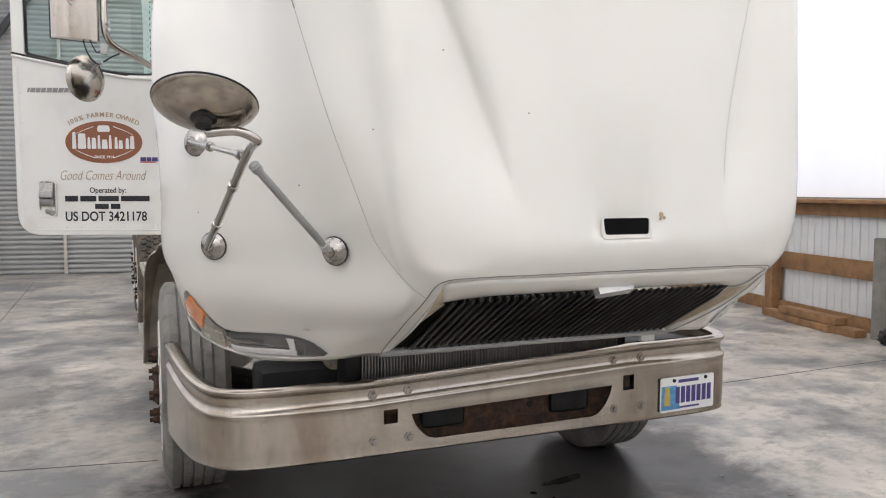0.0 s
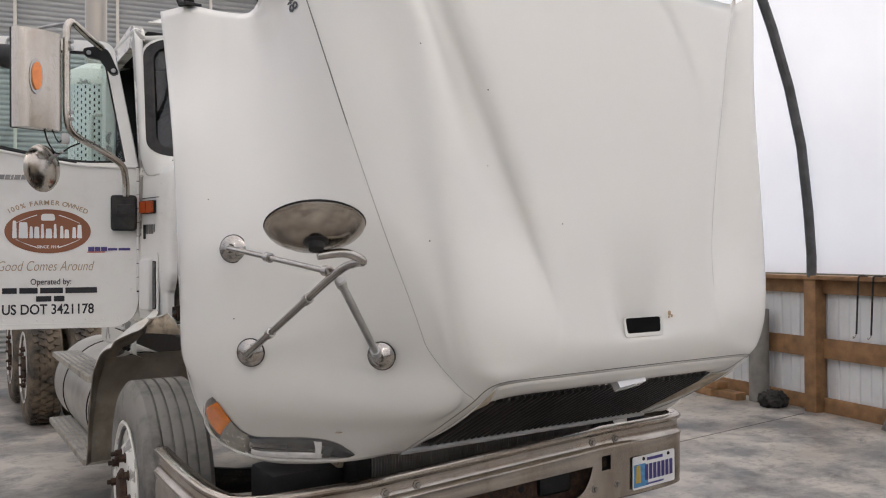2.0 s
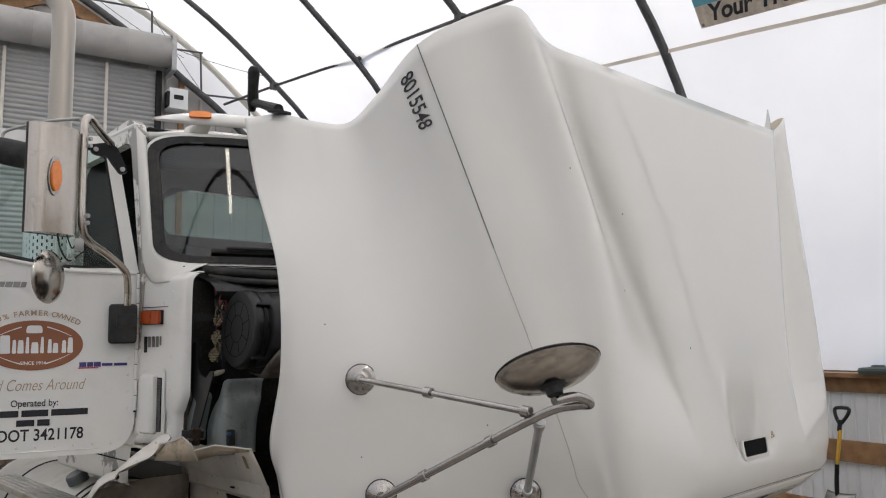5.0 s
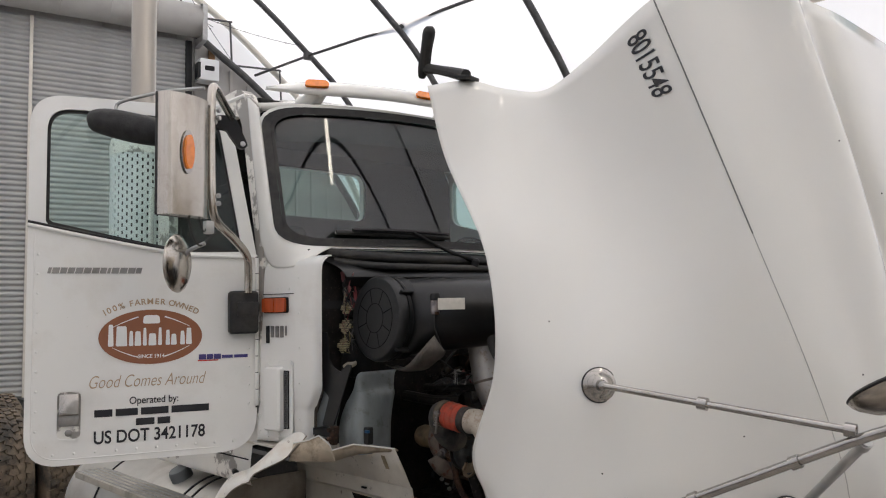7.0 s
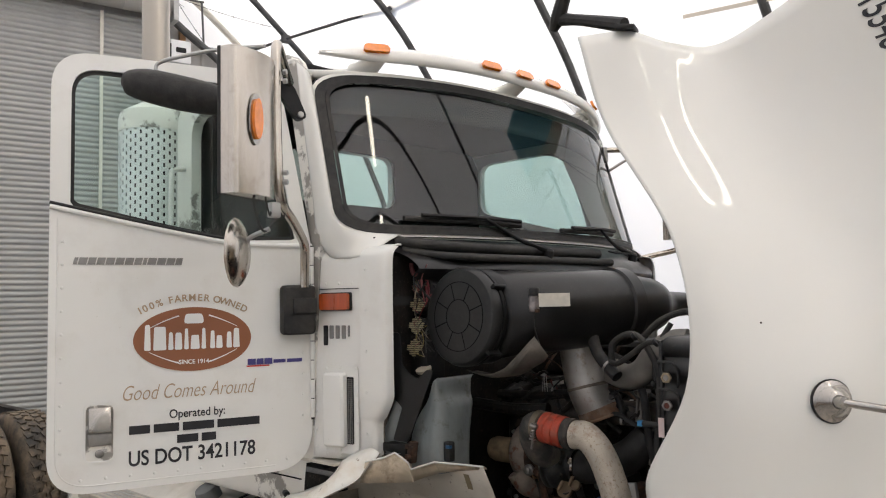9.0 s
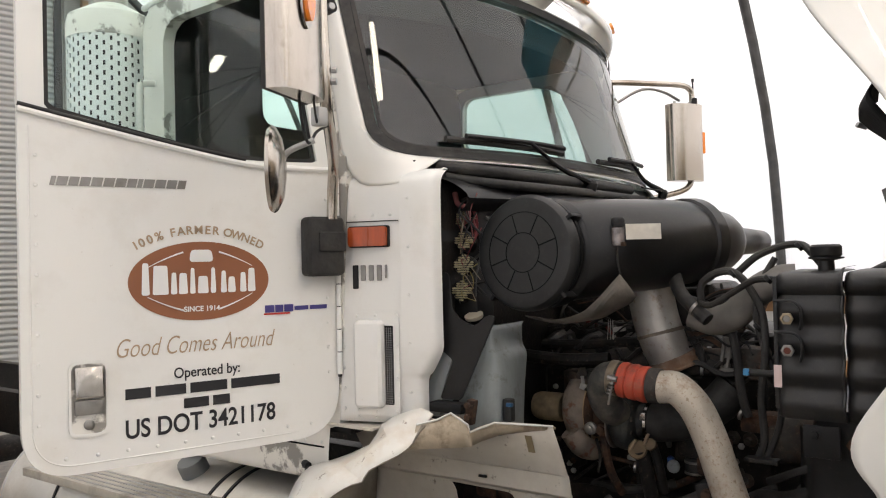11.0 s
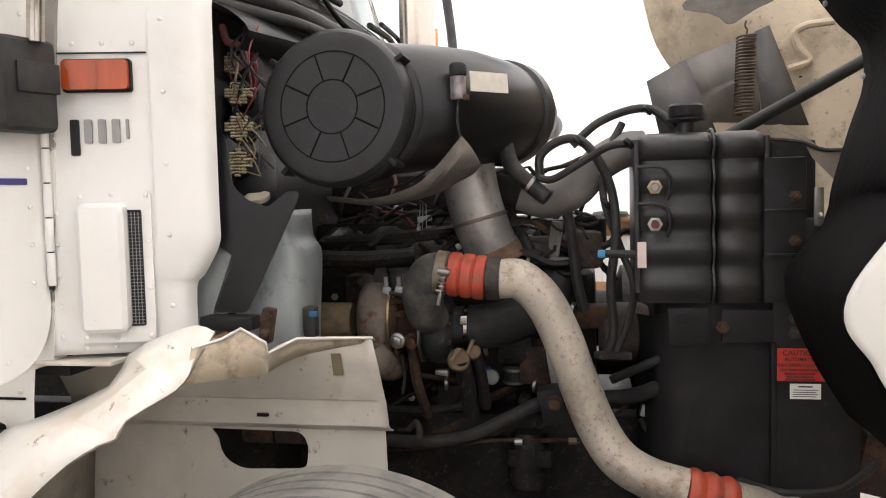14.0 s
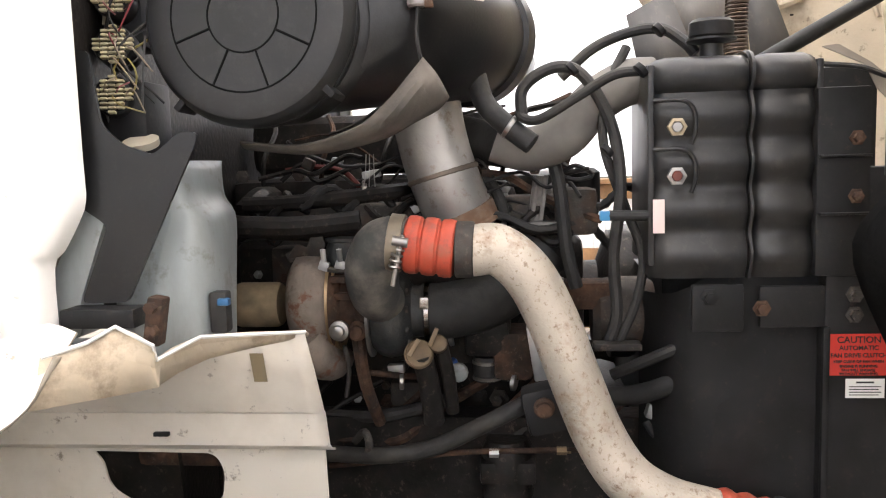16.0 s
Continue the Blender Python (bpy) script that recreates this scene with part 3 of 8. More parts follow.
def follow(rows, pts, r, name, material, parent, label="", lift=0.001):
    out = []
    for s, t in pts:
        p, n = on_skin(rows, s, t)
        out.append(tuple(p + n * lift))
    return part(name, tube(out, r, 6, 2), material, parent, label)


LIPSEAM = [(0, 5.84), (1, 5.85), (2, 5.86), (2.85, 5.89), (3.2, 5.94), (3.42, 6.04), (3.55, 6.24), (3.66, 6.55), (3.66, 7.0), (3.55, 7.5), (3.35, 7.9)]
SEAMF = mat("filled_panel_seam", (0.42, 0.41, 0.385), 0.7, spec=0.1)
for r0, r1, w, m_ in ((0.0, 1.9, 0.002, SEAMG), (1.9, 6.2, 0.0012, SEAMF)):
    follow(FULL, [(5 - 1.42 * max(0, (r - 4.5) / 1.7) ** 1.8, r) for r in np.linspace(r0, r1, 24)], w, "seam", m_, hood, lift=0.0002)
for sgn in (1, -1):
    o = follow(FULL, [tuple(q[:2]) for q in smooth_line(LIPSEAM, 4)], 0.0017, "lip_seam", SEAMG, hood, lift=0.0004)
    o.scale.x = sgn

# nose opening: near-black plate painted as its dark hollow, with a raised surround
SM = basis((-0.005, -.720, 1.288), (1, 0, 0), (0, 0.12, 1))
lo = rounded([(-.083, -.024), (.078, -.024), (.082, .027), (-.088, .027)], .008)
part("slot", slab(lo, 0.003, SM), CAPLINE, hood, "black plate for the dark hollow of the nose slot")
ro = resample(rounded([(-.094, -.036), (.09, -.036), (.09, .030), (-.093, .030)], .012), 48)
part("slot_surround", slab(ro, 0.006, SM, resample(lo, 48)), WHITE, hood)
for x, z, r in ((.121, 1.325, .009), (.133, 1.315, .006), (.118, 1.312, .005)):
    part("rust_spot", lathe([(r, 0), (r * .8, .0015), (0, .002)], (x, -.724, z), (0, -1, .12), 9), TAN, hood, "small rust blister")
for s, r in ((2.2, 2.3), (4.0, 3.1), (1.3, 1.5), (0.8, 2.9), (7.4, 4.1), (8.2, 2.6), (5.8, 3.7), (3.2, 1.1)):
    p, n = on_skin(HOOD, s, r)
    part("chip", lathe([(.0024, 0), (.0018, .001), (0, .0011)], p, n, 7), IRON, hood)
p, n = on_skin(SKIRT, 3.0, .9)
part("tape_scrap", box(p + n * .002, (.035, .003, .018), rot=basis((0, 0, 0), (1, .8, -.1), (0, 0, 1)).to_3x3().to_4x4()), mat("paper_scrap", (.5, .42, .36), .7), hood)

# fleet number beside the seam, lying on the skin
num = lettering("fleet_number", "8015548", 0.062, Matrix(), DECALB, hood, "black fleet number decal", 1.0, .0005)
long_ = max(v.co.x for v in num.data.vertices)
for v in num.data.vertices:
    p, n = on_skin(HOOD, 5.44 - v.co.y * 5.4, .13 + .53 * v.co.x / long_)
    v.co = p + n * (.0025 + v.co.z)

RIBM = mat("grey_grille_rib", (.03, .029, .028), .35, var=.3, scale=12)
CHROMEW = mat("bright_emblem", (.75, .75, .75), .2, .6)
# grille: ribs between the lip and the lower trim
# near-black sheet stands in for the shade between the ribs
part("grille_shade_sheet", sheet([[(x * .54, -.535, 1.06) for x in (-1, 1)], [(x * .59, -.14, .845) for x in (-1, 1)]]), CAPLINE, hood)
for k in range(36):
    f = (k - 17.5) / 17.5
    a, b = Vector((f * .535, -.552, 1.062)), Vector((f * .535 + .05, -.16, .845))
    part("grille_rib", box((a + b) / 2, (.013, (b - a).length, .018), .004, basis((0, 0, 0), (1, 0, 0), b - a).to_3x3().to_4x4(), 1), RIBM, hood, smooth=0)
part("lower_trim", tube([(x * .62, -.155 + .02 * x * x, .832 - .006 * abs(x)) for x in np.linspace(-1, 1, 9)], .012, 8, 2), GALV, hood, "pale trim under the grille")
EM = basis((0.004, -0.625, 1.084), (1, .05, .14), (0, .55, .8))
part("emblem", slab(rounded([(-.07, -.022), (.06, -.03), (.075, .028), (-.065, .018)], .004, 2), .034, EM), CHROMEW, hood, "chrome emblem block, plain")

# headlamps: an amber end, a ribbed lens and a smoked lens with reflectors
RIBBED = mat("ribbed_clear_lens", (.42, .4, .34), .25, .4, var=.25, scale=60, stretch=(1, 1, .15), coat=.6)
BOWL = mat("dull_reflector", (.09, .092, .095), .12, .3, var=.5, scale=9, coat=1, stretch=(1, 1, 3))
BRIGHT = mat("bright_reflector", (.8, .8, .8), .25, .15, var=.2, scale=14, coat=1)
TINT = mat("smoked_lens", (.05, .05, .052), .12, var=.2, coat=1)
for sgn in (1, -1):
    lamp = new("headlamp")
    lamp.parent = hood
    lamp.scale.x = sgn
    TOP = [(5.15, .02), (5.0, .1), (4.9, .2), (4.75, .5), (4.6, .8), (4.35, 1.0), (3.85, .98), (3.4, 1.02), (2.95, 1.25), (2.2, 1.79)]
    LOW = [(5.3, .06), (5.8, .7), (6.3, 1.5), (6.1, 1.88), (5.6, 1.9), (4.8, 1.88), (3.9, 1.8), (3.2, 1.83), (2.8, 1.85), (2.3, 1.83)]
    # the narrow upright bright patch is a highlight painted on the lens
    for name, m, k0, k1, f0, f1, lift in (("trim", BRUSHED, 0, 9, 0, 1, .003), ("amber_lens", AMBER, 1.2, 3.5, .02, .72, .008), ("ribbed_lens", RIBBED, 3.55, 5.0, .04, .95, .008), ("smoked_lens", TINT, 5.1, 8.9, .06, .94, .006), ("reflector", BOWL, 5.2, 7.3, .12, .6, .008), ("lower_reflector", BRIGHT, 5.25, 7.6, .64, .93, .009), ("highlight_strip", BRIGHT, 7.15, 7.45, .14, .9, .0095), ("end_reflector", BOWL, 7.5, 8.0, .2, .9, .008), ("rim", WHITE, .5, 8.95, .97, 1.06, .007)):
        rows = []
        for j in range(7):
            row = []
            for i in range(13):
                k = k0 + (k1 - k0) * i / 12
                a, b = catmull([(*q, 0) for q in TOP], k), catmull([(*q, 0) for q in LOW], k)
                q = a + (b - a) * (f0 + (f1 - f0) * j / 6)
                p, n = on_skin(FULL, 3 + min(q[0], 6.9), 6 + min(max(q[1], 0.02), 1.97))
                row.append(tuple(p + n * (lift - (.004 if j in (0, 6) or i in (0, 12) else 0))))
            rows.append(row)
        part(name, sheet(rows), m, lamp)

# cross-view mirror on three struts
mirror = new("hood_mirror")
mirror.parent = hood
mirror["label"] = "round chrome mirror on three chrome struts"
BASES = {"low": ((-1.171, -.150, 1.225), (-.62, -.78, -.05)), "in": ((-.837, -.410, 1.219), (-.72, -.69, -.1)), "up": ((-1.213, -.112, 1.553), (-.66, -.75, .05))}
for c, a in BASES.values():
    c = Vector(c) + Vector(a).normalized() * (.022 if c[0] > -1 else .012)
    part("foot", lathe([(.043, 0), (.043, .004), (.038, .007), (.03, .012), (.026, .02), (.015, .026), (.012, .045), (0, .047)], c, a, 24), CHROME, mirror)
    part("gasket", lathe([(.045, -.004), (.046, .001), (.045, .002)], c, a, 24), RUBBER, mirror)
J, BEND, HEAD = (-1.162, -.748, 1.485), (-1.156, -.885, 1.515), Vector((-1.27, -.874, 1.566))
pl, pi, pu = (Vector(BASES[k][0]) + Vector(BASES[k][1]) * .05 for k in ("low", "in", "up"))
part("arm", tube([pl, pl.lerp(Vector(J), .5), J, (-1.156, -.84, 1.511), BEND, (-1.175, -.892, 1.527), (-1.21, -.885, 1.537), HEAD + Vector((.0, 0, -.035))], .011, 12, 5), CHROME, mirror)
part("strut", tube([pi, pi.lerp(Vector(J), .93)], .011, 12, 1), GALV, mirror)
part("strut", tube([pu, pu.lerp(Vector(J), .95)], .0085, 12, 1), CHROME, mirror)
for a, b, f in ((pl, J, .3), (pl, J, .72), (pi, J, .08), (pi, J, .9), (pu, J, .42), (pu, J, .93)):
    q, dv = a.lerp(Vector(b), f), (Vector(b) - a)
    part("collar", lathe([(.011, -.012), (.015, -.011), (.015, .011), (.011, .012)], q, dv, 12), CHROME if f not in (.08, .9) else GALV, mirror)
BN = Vector((-.15, -.42, -.89)).normalized()
hc = HEAD + Vector((.0, .012, .028))
part("head", lathe([(.116, -.012), (.119, -.006), (.116, .0), (.108, .008), (.085, .022), (.05, .031), (.025, .034), (0, .034)], hc, BN, 40), STEEL, mirror, "polished steel mirror back")
part("glass", lathe([(.112, -.008), (.112, -.013), (.06, -.018), (0, -.02)], hc, BN, 40), CHROME, mirror)
part("rim_seal", lathe([(.116, -.014), (.121, -.010), (.116, -.006)], hc, BN, 40), RUBBER, mirror)
part("boot", lathe([(.03, .03), (.03, .036), (.02, .04), (.018, .055), (0, .055)], hc, BN, 20), RUBBER, mirror)

# hood catch on the fender tip
catch = new("hood_catch")
catch.parent = hood
part("pad", box((-1.234, .315, 2.447), (.07, .05, .012), .004, pose(0, 0, 0, 8, -5, 20)), RUBBER, catch)
part("arm", tube([(-1.235, .32, 2.457, .02), (-1.228, .39, 2.485, .017), (-1.217, .47, 2.515, .015), (-1.205, .53, 2.535, .018)], .018, 10, 4), RUBBER, catch)
part("handle", tube([(-1.198, .56, 2.515, .012), (-1.21, .535, 2.54, .02), (-1.23, .50, 2.585, .019), (-1.245, .47, 2.63, .021), (-1.25, .462, 2.645, .012)], .02, 10, 4), RUBBER, catch)
part("horn", sheet([[(.70, -.53, 2.52), (.80, -.50, 2.53), (.88, -.40, 2.57)], [(.80, -.49, 2.60), (.84, -.47, 2.61), (.875, -.43, 2.62)], [(.862, -.455, 2.69), (.866, -.45, 2.69), (.87, -.445, 2.68)]], 3, 3), WHITE, hood)

# bumper: swept profile, with the tow recess and the hook holes cut through
ZB = [0.745, 0.752, 0.750, 0.742, 0.732, 0.724, 0.716, 0.696, 0.678, 0.668, 0.661, 0.652, 0.642, 0.62, 0.585, 0.555, 0.53, 0.505, 0.485, 0.47, 0.46, 0.43, 0.416, 0.408, 0.398]
DB = [0.05, 0.02, 0.008, -0.003, -0.004, 0.002, 0.011, 0.014, 0.012, 0.006, -0.003, -0.005, -0.001, 0.0, 0.0, 0.0, 0.0, 0.0, 0.0, 0.001, 0.001, 0.003, 0.001, 0.012, 0.05]
bend_l = smooth_line([(-1.29, 0.62), (-1.268, 0.42), (-1.225, 0.2), (-1.15, 0.08), (-1.03, 0.02), (-.72, 0.0)], 5)
bend_r = smooth_line([(1.175, 0.60), (1.17, 0.42), (1.15, 0.2), (1.10, 0.07), (1.0, 0.015), (.72, 0.0)], 5)
MIDX = [-.62, -.56, -.505, -.45, -.40, -.2, 0, .2, .40, .45, .505, .56, .62]
cols = [(float(q[0]), float(q[1])) for q in bend_l] + [(x, 0.0) for x in MIDX] + [(float(q[0]), float(q[1])) for q in bend_r[::-1]]


def dent(x, y, z):
    """How far the knocked nearside end of the bumper's top hangs down."""
    d = 0.05 * min(max((.55 - x) / 1.2, 0), 1) - 0.085 * min(max((y - .1) / .5, 0), 1) * (x < 0)
    return d * min(max((z - .42) / .24, 0), 1)


vs, fs, w = [], [], len(ZB)
for i, (x, y) in enumerate(cols):
    a, b = cols[max(i - 1, 0)], cols[min(i + 1, len(cols) - 1)]
    nx, ny = b[1] - a[1], -(b[0] - a[0])
    k = math.hypot(nx, ny)
    for z, dd in zip(ZB, DB):
        xx = x
        if 0.38 < abs(x) < 0.47 and z < 0.58:
            xx = x * (0.78 + 0.2 * math.sqrt(max(0, min(1, (z - 0.46) / 0.09))))
        vs.append((xx - dd * nx / k, y - dd * ny / k, z - dent(x, y, z)))
for i in range(len(cols) - 1):
    xm = (cols[i][0] + cols[i + 1][0]) / 2
    for j in range(w - 1):
        zm = (ZB[j] + ZB[j + 1]) / 2
        if (abs(xm) < .45 and .46 < zm < .585) or (.505 < abs(xm) < .56 and .555 < zm < .62):
            continue
        fs.append((i * w + j, i * w + j + 1, (i + 1) * w + j + 1, (i + 1) * w + j))
bumper = part("bumper", (vs, fs), STEEL, truck, "polished steel wrap-round bumper, scuffed and stained", 40)
so = bumper.modifiers.new("solid", "SOLIDIFY")
so.thickness, so.offset = 0.006, -1
bv = bumper.modifiers.new("bevel", "BEVEL")
bv.width, bv.segments, bv.limit_method = 0.003, 2, "ANGLE"
part("bumper_backing", box((0, .33, .60), (1.1, .26, .18), .03), GRIME, bumper)
for s_ in (-1, 1):
    part("splash_shield", box((s_ * .74, .30, .60), (.48, .24, .25), .03), BLACKM, bumper)
    part("bumper_stay", tube([(s_ * .42, .40, .60), (s_ * .62, .30, .64), (s_ * .74, .20, .62), (s_ * .78, .12, .60)], .03, 10, 4), GRIME, bumper)
part("crossmember", box((0, .09, .53), (1.1, .05, .2), .01), RUST, bumper, "rusty brown crossmember behind the opening")
for x in (-.3, .27):
    part("tow_pocket", box((x, .058, .53), (.18, .025, .1), .02), BLACKM, bumper)
part("hole", lathe([(.016, 0), (.016, .004), (0, .004)], (.09, .066, .525), (0, -1, 0), 14), BLACKM, bumper)
for sx in (-1, 1):
    for x, z in ((.46, .690), (.60, .688), (.46, .483), (.60, .483)):
        part("bolt", lathe([(.019, 0), (.019, .003), (.012, .004), (.011, .011), (0, .012)], (sx * x, .012 if z > .66 else -.001, z - dent(sx * x, 0, z)), (0, -1, 0), 6), CHROME, bumper, smooth=30)
    part("bracket", box((sx * .53, .05, .59), (.05, .06, .06), .006), RUST, bumper)
plate = new("licence_plate")
plate.parent = bumper
PM = basis((.69, -.007, .437), (1, .06, .0), (0, 0, 1))
part("panel", slab(rounded([(0, 0), (.305, 0), (.305, .152), (0, .152)], .012), .003, PM), DECALW, plate, "white and blue plate, marks as plain bars")
part("blue_field", slab([(.006, .01), (.11, .01), (.09, .115), (.006, .115)], .0038, PM), mat("plate_blue", (.1, .3, .55), .4, var=.3, scale=30), plate)
part("gold_mark", slab([(.02, .03), (.055, .03), (.05, .11), (.025, .11)], .0044, PM), mat("plate_gold", (.6, .42, .08), .4), plate)
part("state_bar", slab([(.1, .125), (.215, .125), (.215, .139), (.1, .139)], .0038, PM), NAVY, plate)
for k in range(7):
    part("bar", slab([(.085 + k * .03, .035), (.107 + k * .03, .035), (.107 + k * .03, .108), (.085 + k * .03, .108)], .0046, PM), NAVY, plate)
part("small_bar", slab([(.09, .012), (.22, .012), (.22, .02), (.09, .02)], .0038, PM), NAVY, plate)
for x in (.075, .255):
    part("screw", lathe([(.009, 0), (.008, .007), (0, .008)], PM @ Vector((x, .137, 0)), (-.055 * -1, -1, 0), 10), BLACKM, plate)


def wheel(c, r, w, out, tread=5, lugged=False, rim=True, front=False):
    """A truck wheel; out: +1 or -1, the side on which its face shows."""
    e = new("wheel")
    e.parent = truck
    e.location = c
    h = w / 2
    pr = [(r * 0.56, -h), (r * 0.6, -h * 1.02), (r * 0.66, -h * 1.03), (r * 0.68, -h * 1.06), (r * 0.8, -h * 1.06), (r * 0.93, -h), (r * 0.985, -h * 0.86)]
    for k in range(tread):
        a, b = -0.82 + 1.64 * k / tread, -0.82 + 1.64 * (k + 1) / tread
        pr += [(r, h * (a + 0.03)), (r, h * (b - 0.05)), (r * 0.975, h * (b - 0.035)), (r * 0.975, h * (b + 0.015))] if k < tread - 1 else [(r, h * (a + 0.03)), (r, h * b)]
    pr += [(r * 0.985, h * 0.86), (r * 0.93, h), (r * 0.8, h * 1.06), (r * 0.68, h * 1.06), (r * 0.66, h * 1.03), (r * 0.6, h * 1.02), (r * 0.56, h)]
    part("tyre", lathe(pr + pr[:1], (0, 0, 0), (1, 0, 0), 72, cap=False), TYREM if lugged else TYRE, e, smooth=30)
    if lugged:
        bm = bmesh.new()
        for k in range(44):
            for q in range(4):
                a = 6.2832 * (k + .5 * (q % 2)) / 44
                m = Matrix.Rotation(a, 4, "X") @ Matrix.Translation((h * (-.62 + .41 * q), 0, r + .001)) @ Matrix.Rotation(.35 * (-1) ** q, 4, "Z")
                bmesh.ops.create_cube(bm, size=1, matrix=m @ Matrix.Diagonal((h * .34, .045, .022, 1)))
        tagged(part("tread", bm, TYREM, e, smooth=0), kind="stuff")
    if not rim:
        return e
    s, f = out, 1.12 if front else 0.92
    part("rim", lathe([(r * 0.60, s * h * 0.9), (r * 0.635, s * h * 1.07), (r * 0.61, s * h * 1.1), (r * 0.58, s * h * 1.0), (r * 0.54, s * h * (0.8 if front else 0.55)), (r * 0.48, s * h * (0.86 if front else 0.5)), (r * 0.43, s * h * (1.0 if front else 0.8)), (r * 0.39, s * h * f), (r * 0.2, s * h * f), (0, s * h * f)], (0, 0, 0), (1, 0, 0), 40), CHIP, e, "white painted steel rim")
    for k in range(5):
        a = 6.2832 * (k + .3) / 5
        part("hand_hole", lathe([(.03, 0), (.03, .006), (0, .006)], (s * h * .68, r * .455 * math.cos(a), r * .455 * math.sin(a)), (s, .35 * math.cos(a), .35 * math.sin(a)), 14), BLACKM, e)
    part("hub", lathe([(r * 0.17, s * h * 0.8), (r * 0.2, s * h * (f + .05)), (r * 0.16, s * h * (f + .15)), (r * .06, s * h * (f + .17)), (0, s * h * (f + .17))], (0, 0, 0), (1, 0, 0), 24), RUST, e)
    for k in range(10):
        a = 6.2832 * k / 10
        part("lug_nut", lathe([(0.024, s * h * (f - 0.02)), (0.024, s * h * (f + 0.03)), (0.018, s * h * (f + 0.04)), (0.018, s * h * (f + 0.2)), (0.011, s * h * (f + 0.21)), (0.011, s * h * (f + 0.32)), (0, s * h * (f + 0.32))], (0, r * 0.335 * math.cos(a), r * 0.335 * math.sin(a)), (1, 0, 0), 6), RUST, e, smooth=0)
    return e


RT = 0.515
for s_ in (-1, 1):
    w_ = wheel((-1.14, 1.17, .483) if s_ < 0 else (.95, .95, .483), .483, 0.275, s_, front=True)
    w_.rotation_euler.z = radians(-2)
for y in (5.62, 6.95):
    for x in (-1.13, -.79, .79, 1.13):
        wheel((x, y, RT), RT, 0.27, -1 if x < 0 else 1, 5, x < 0, abs(x) > 1)
part("front_axle", tube([(-1.05, 1.2, .5), (-.6, 1.2, .42), (.6, 1.2, .42), (1.05, 1.2, .5)], .06, 10, 4), GRIME, truck)
for y in (5.62, 6.95):
    part("rear_axle", tube([(-.9, y, .5), (0, y, .5), (.9, y, .5)], .09, 12, 1), GRIME, truck)
for sx in (-1, 1):
    bm = box((sx * .42, 3.95, .78), (.012, 7.6, .27))
    box((sx * .385, 3.95, .909), (.08, 7.6, .012), bm=bm)
    box((sx * .385, 3.95, .651), (.08, 7.6, .012), bm=bm)
    part("frame_rail", bm, GRIME, truck)


# ---- cab ----
def yz(x):
    """A frame whose plane is y, z at this x, facing -x."""
    return basis((x, 0, 0), (0, 1, 0), (0, 0, 1))


cab = new("cab")
cab.parent = truck
cab["label"] = "white riveted day cab with a wrap-round windshield"
SIDE_O = [(1.79, 1.17), (2.82, 1.17), (2.82, 2.74), (1.95, 2.80), (1.86, 2.74), (1.735, 2.06)]
door_o = resample(rounded([(1.83, 1.21), (2.69, 1.21), (2.69, 2.66), (1.94, 2.68), (1.80, 2.05)], [.1, .1, .1, .06, .05]), 90)
win_o = resample(rounded([(1.88, 2.14), (2.74, 2.36), (2.74, 2.68), (2.1, 2.68), (1.88, 2.2)], [.04, .08, .08, .06, .02]), 90)
outer = resample(rounded(SIDE_O, [.02, .05, .12, .05, .05, .05]), 90)
part("side_frame", slab(outer, .05, yz(-1.09), door_o), CHIP, cab, "white door opening frame, paint chipped")
part("side_wall", slab(outer, -.05, yz(1.09), win_o), DOORW, cab)
part("side_glass", slab(win_o, .004, yz(1.06)), PANE, cab)
back_o = resample(rounded([(-1.05, 1.17), (1.05, 1.17), (1.05, 2.76), (-1.05, 2.76)], .1), 60)
back_i = resample(rounded([(-.55, 2.33), (.26, 2.33), (.26, 2.63), (-.55, 2.63)], .07), 60)
part("back_wall", slab(back_o, .04, basis((0, 2.80, 0), (1, 0, 0), (0, 0, 1)), back_i), DOORW, cab)
part("rear_glass", slab(back_i, .004, basis((0, 2.80, 0), (1, 0, 0), (0, 0, 1))), PANE, cab)
roof = sheet([[(x, y, 2.85 - .09 * abs(x / 1.06) ** 3 - dz) for x in np.linspace(-1.08, 1.08, 15)] for y, dz in ((1.83, .07), (1.95, .02), (2.2, 0), (2.6, .0), (2.78, .03), (2.84, .10))], 2, 1)
shell(part("roof", roof, CHIP, cab), .02, False)
for s in (-1, 1):
    part("drip_rail", tube([(s * 1.085, y, 2.755 - .02 * (y > 2.7)) for y in (1.9, 2.2, 2.6, 2.82)], .012, 8, 3), DOORW, cab)
HEADER = [[(x, 1.385 + .27 * abs(x / 1.085) ** 2.6 + .175 + (1.93 - 1.56 - .27 * abs(x / 1.085) ** 2.6) * k, 2.72 - .02 * abs(x / 1.085) ** 3 + (.075 - .05 * abs(x / 1.085) ** 3) * k ** .7) for x in np.linspace(-1.05, 1.05, 15)] for k in (0, .3, .6, 1)]
shell(part("roof_header", sheet(HEADER, 2, 1), WHITE, cab, "white header panel over the windshield"), .03, False)
part("floor_pan", box((0, 2.3, 1.17), (2.1, 1.04, .05), .01), INTER, cab)
part("headliner", box((0, 2.33, 2.745), (2.05, .9, .02), .01), INTER, cab)
part("back_lining", slab(resample(rounded([(-1.02, 1.2), (1.02, 1.2), (1.02, 2.74), (-1.02, 2.74)], .1), 60), .015, basis((0, 2.75, 0), (1, 0, 0), (0, 0, 1)), back_i), INTER, cab)
part("dashboard", box((0, 1.66, 1.86), (2.0, .3, .34), .07, pose(0, 0, 0, -8, 0, 0)), INTER, cab)
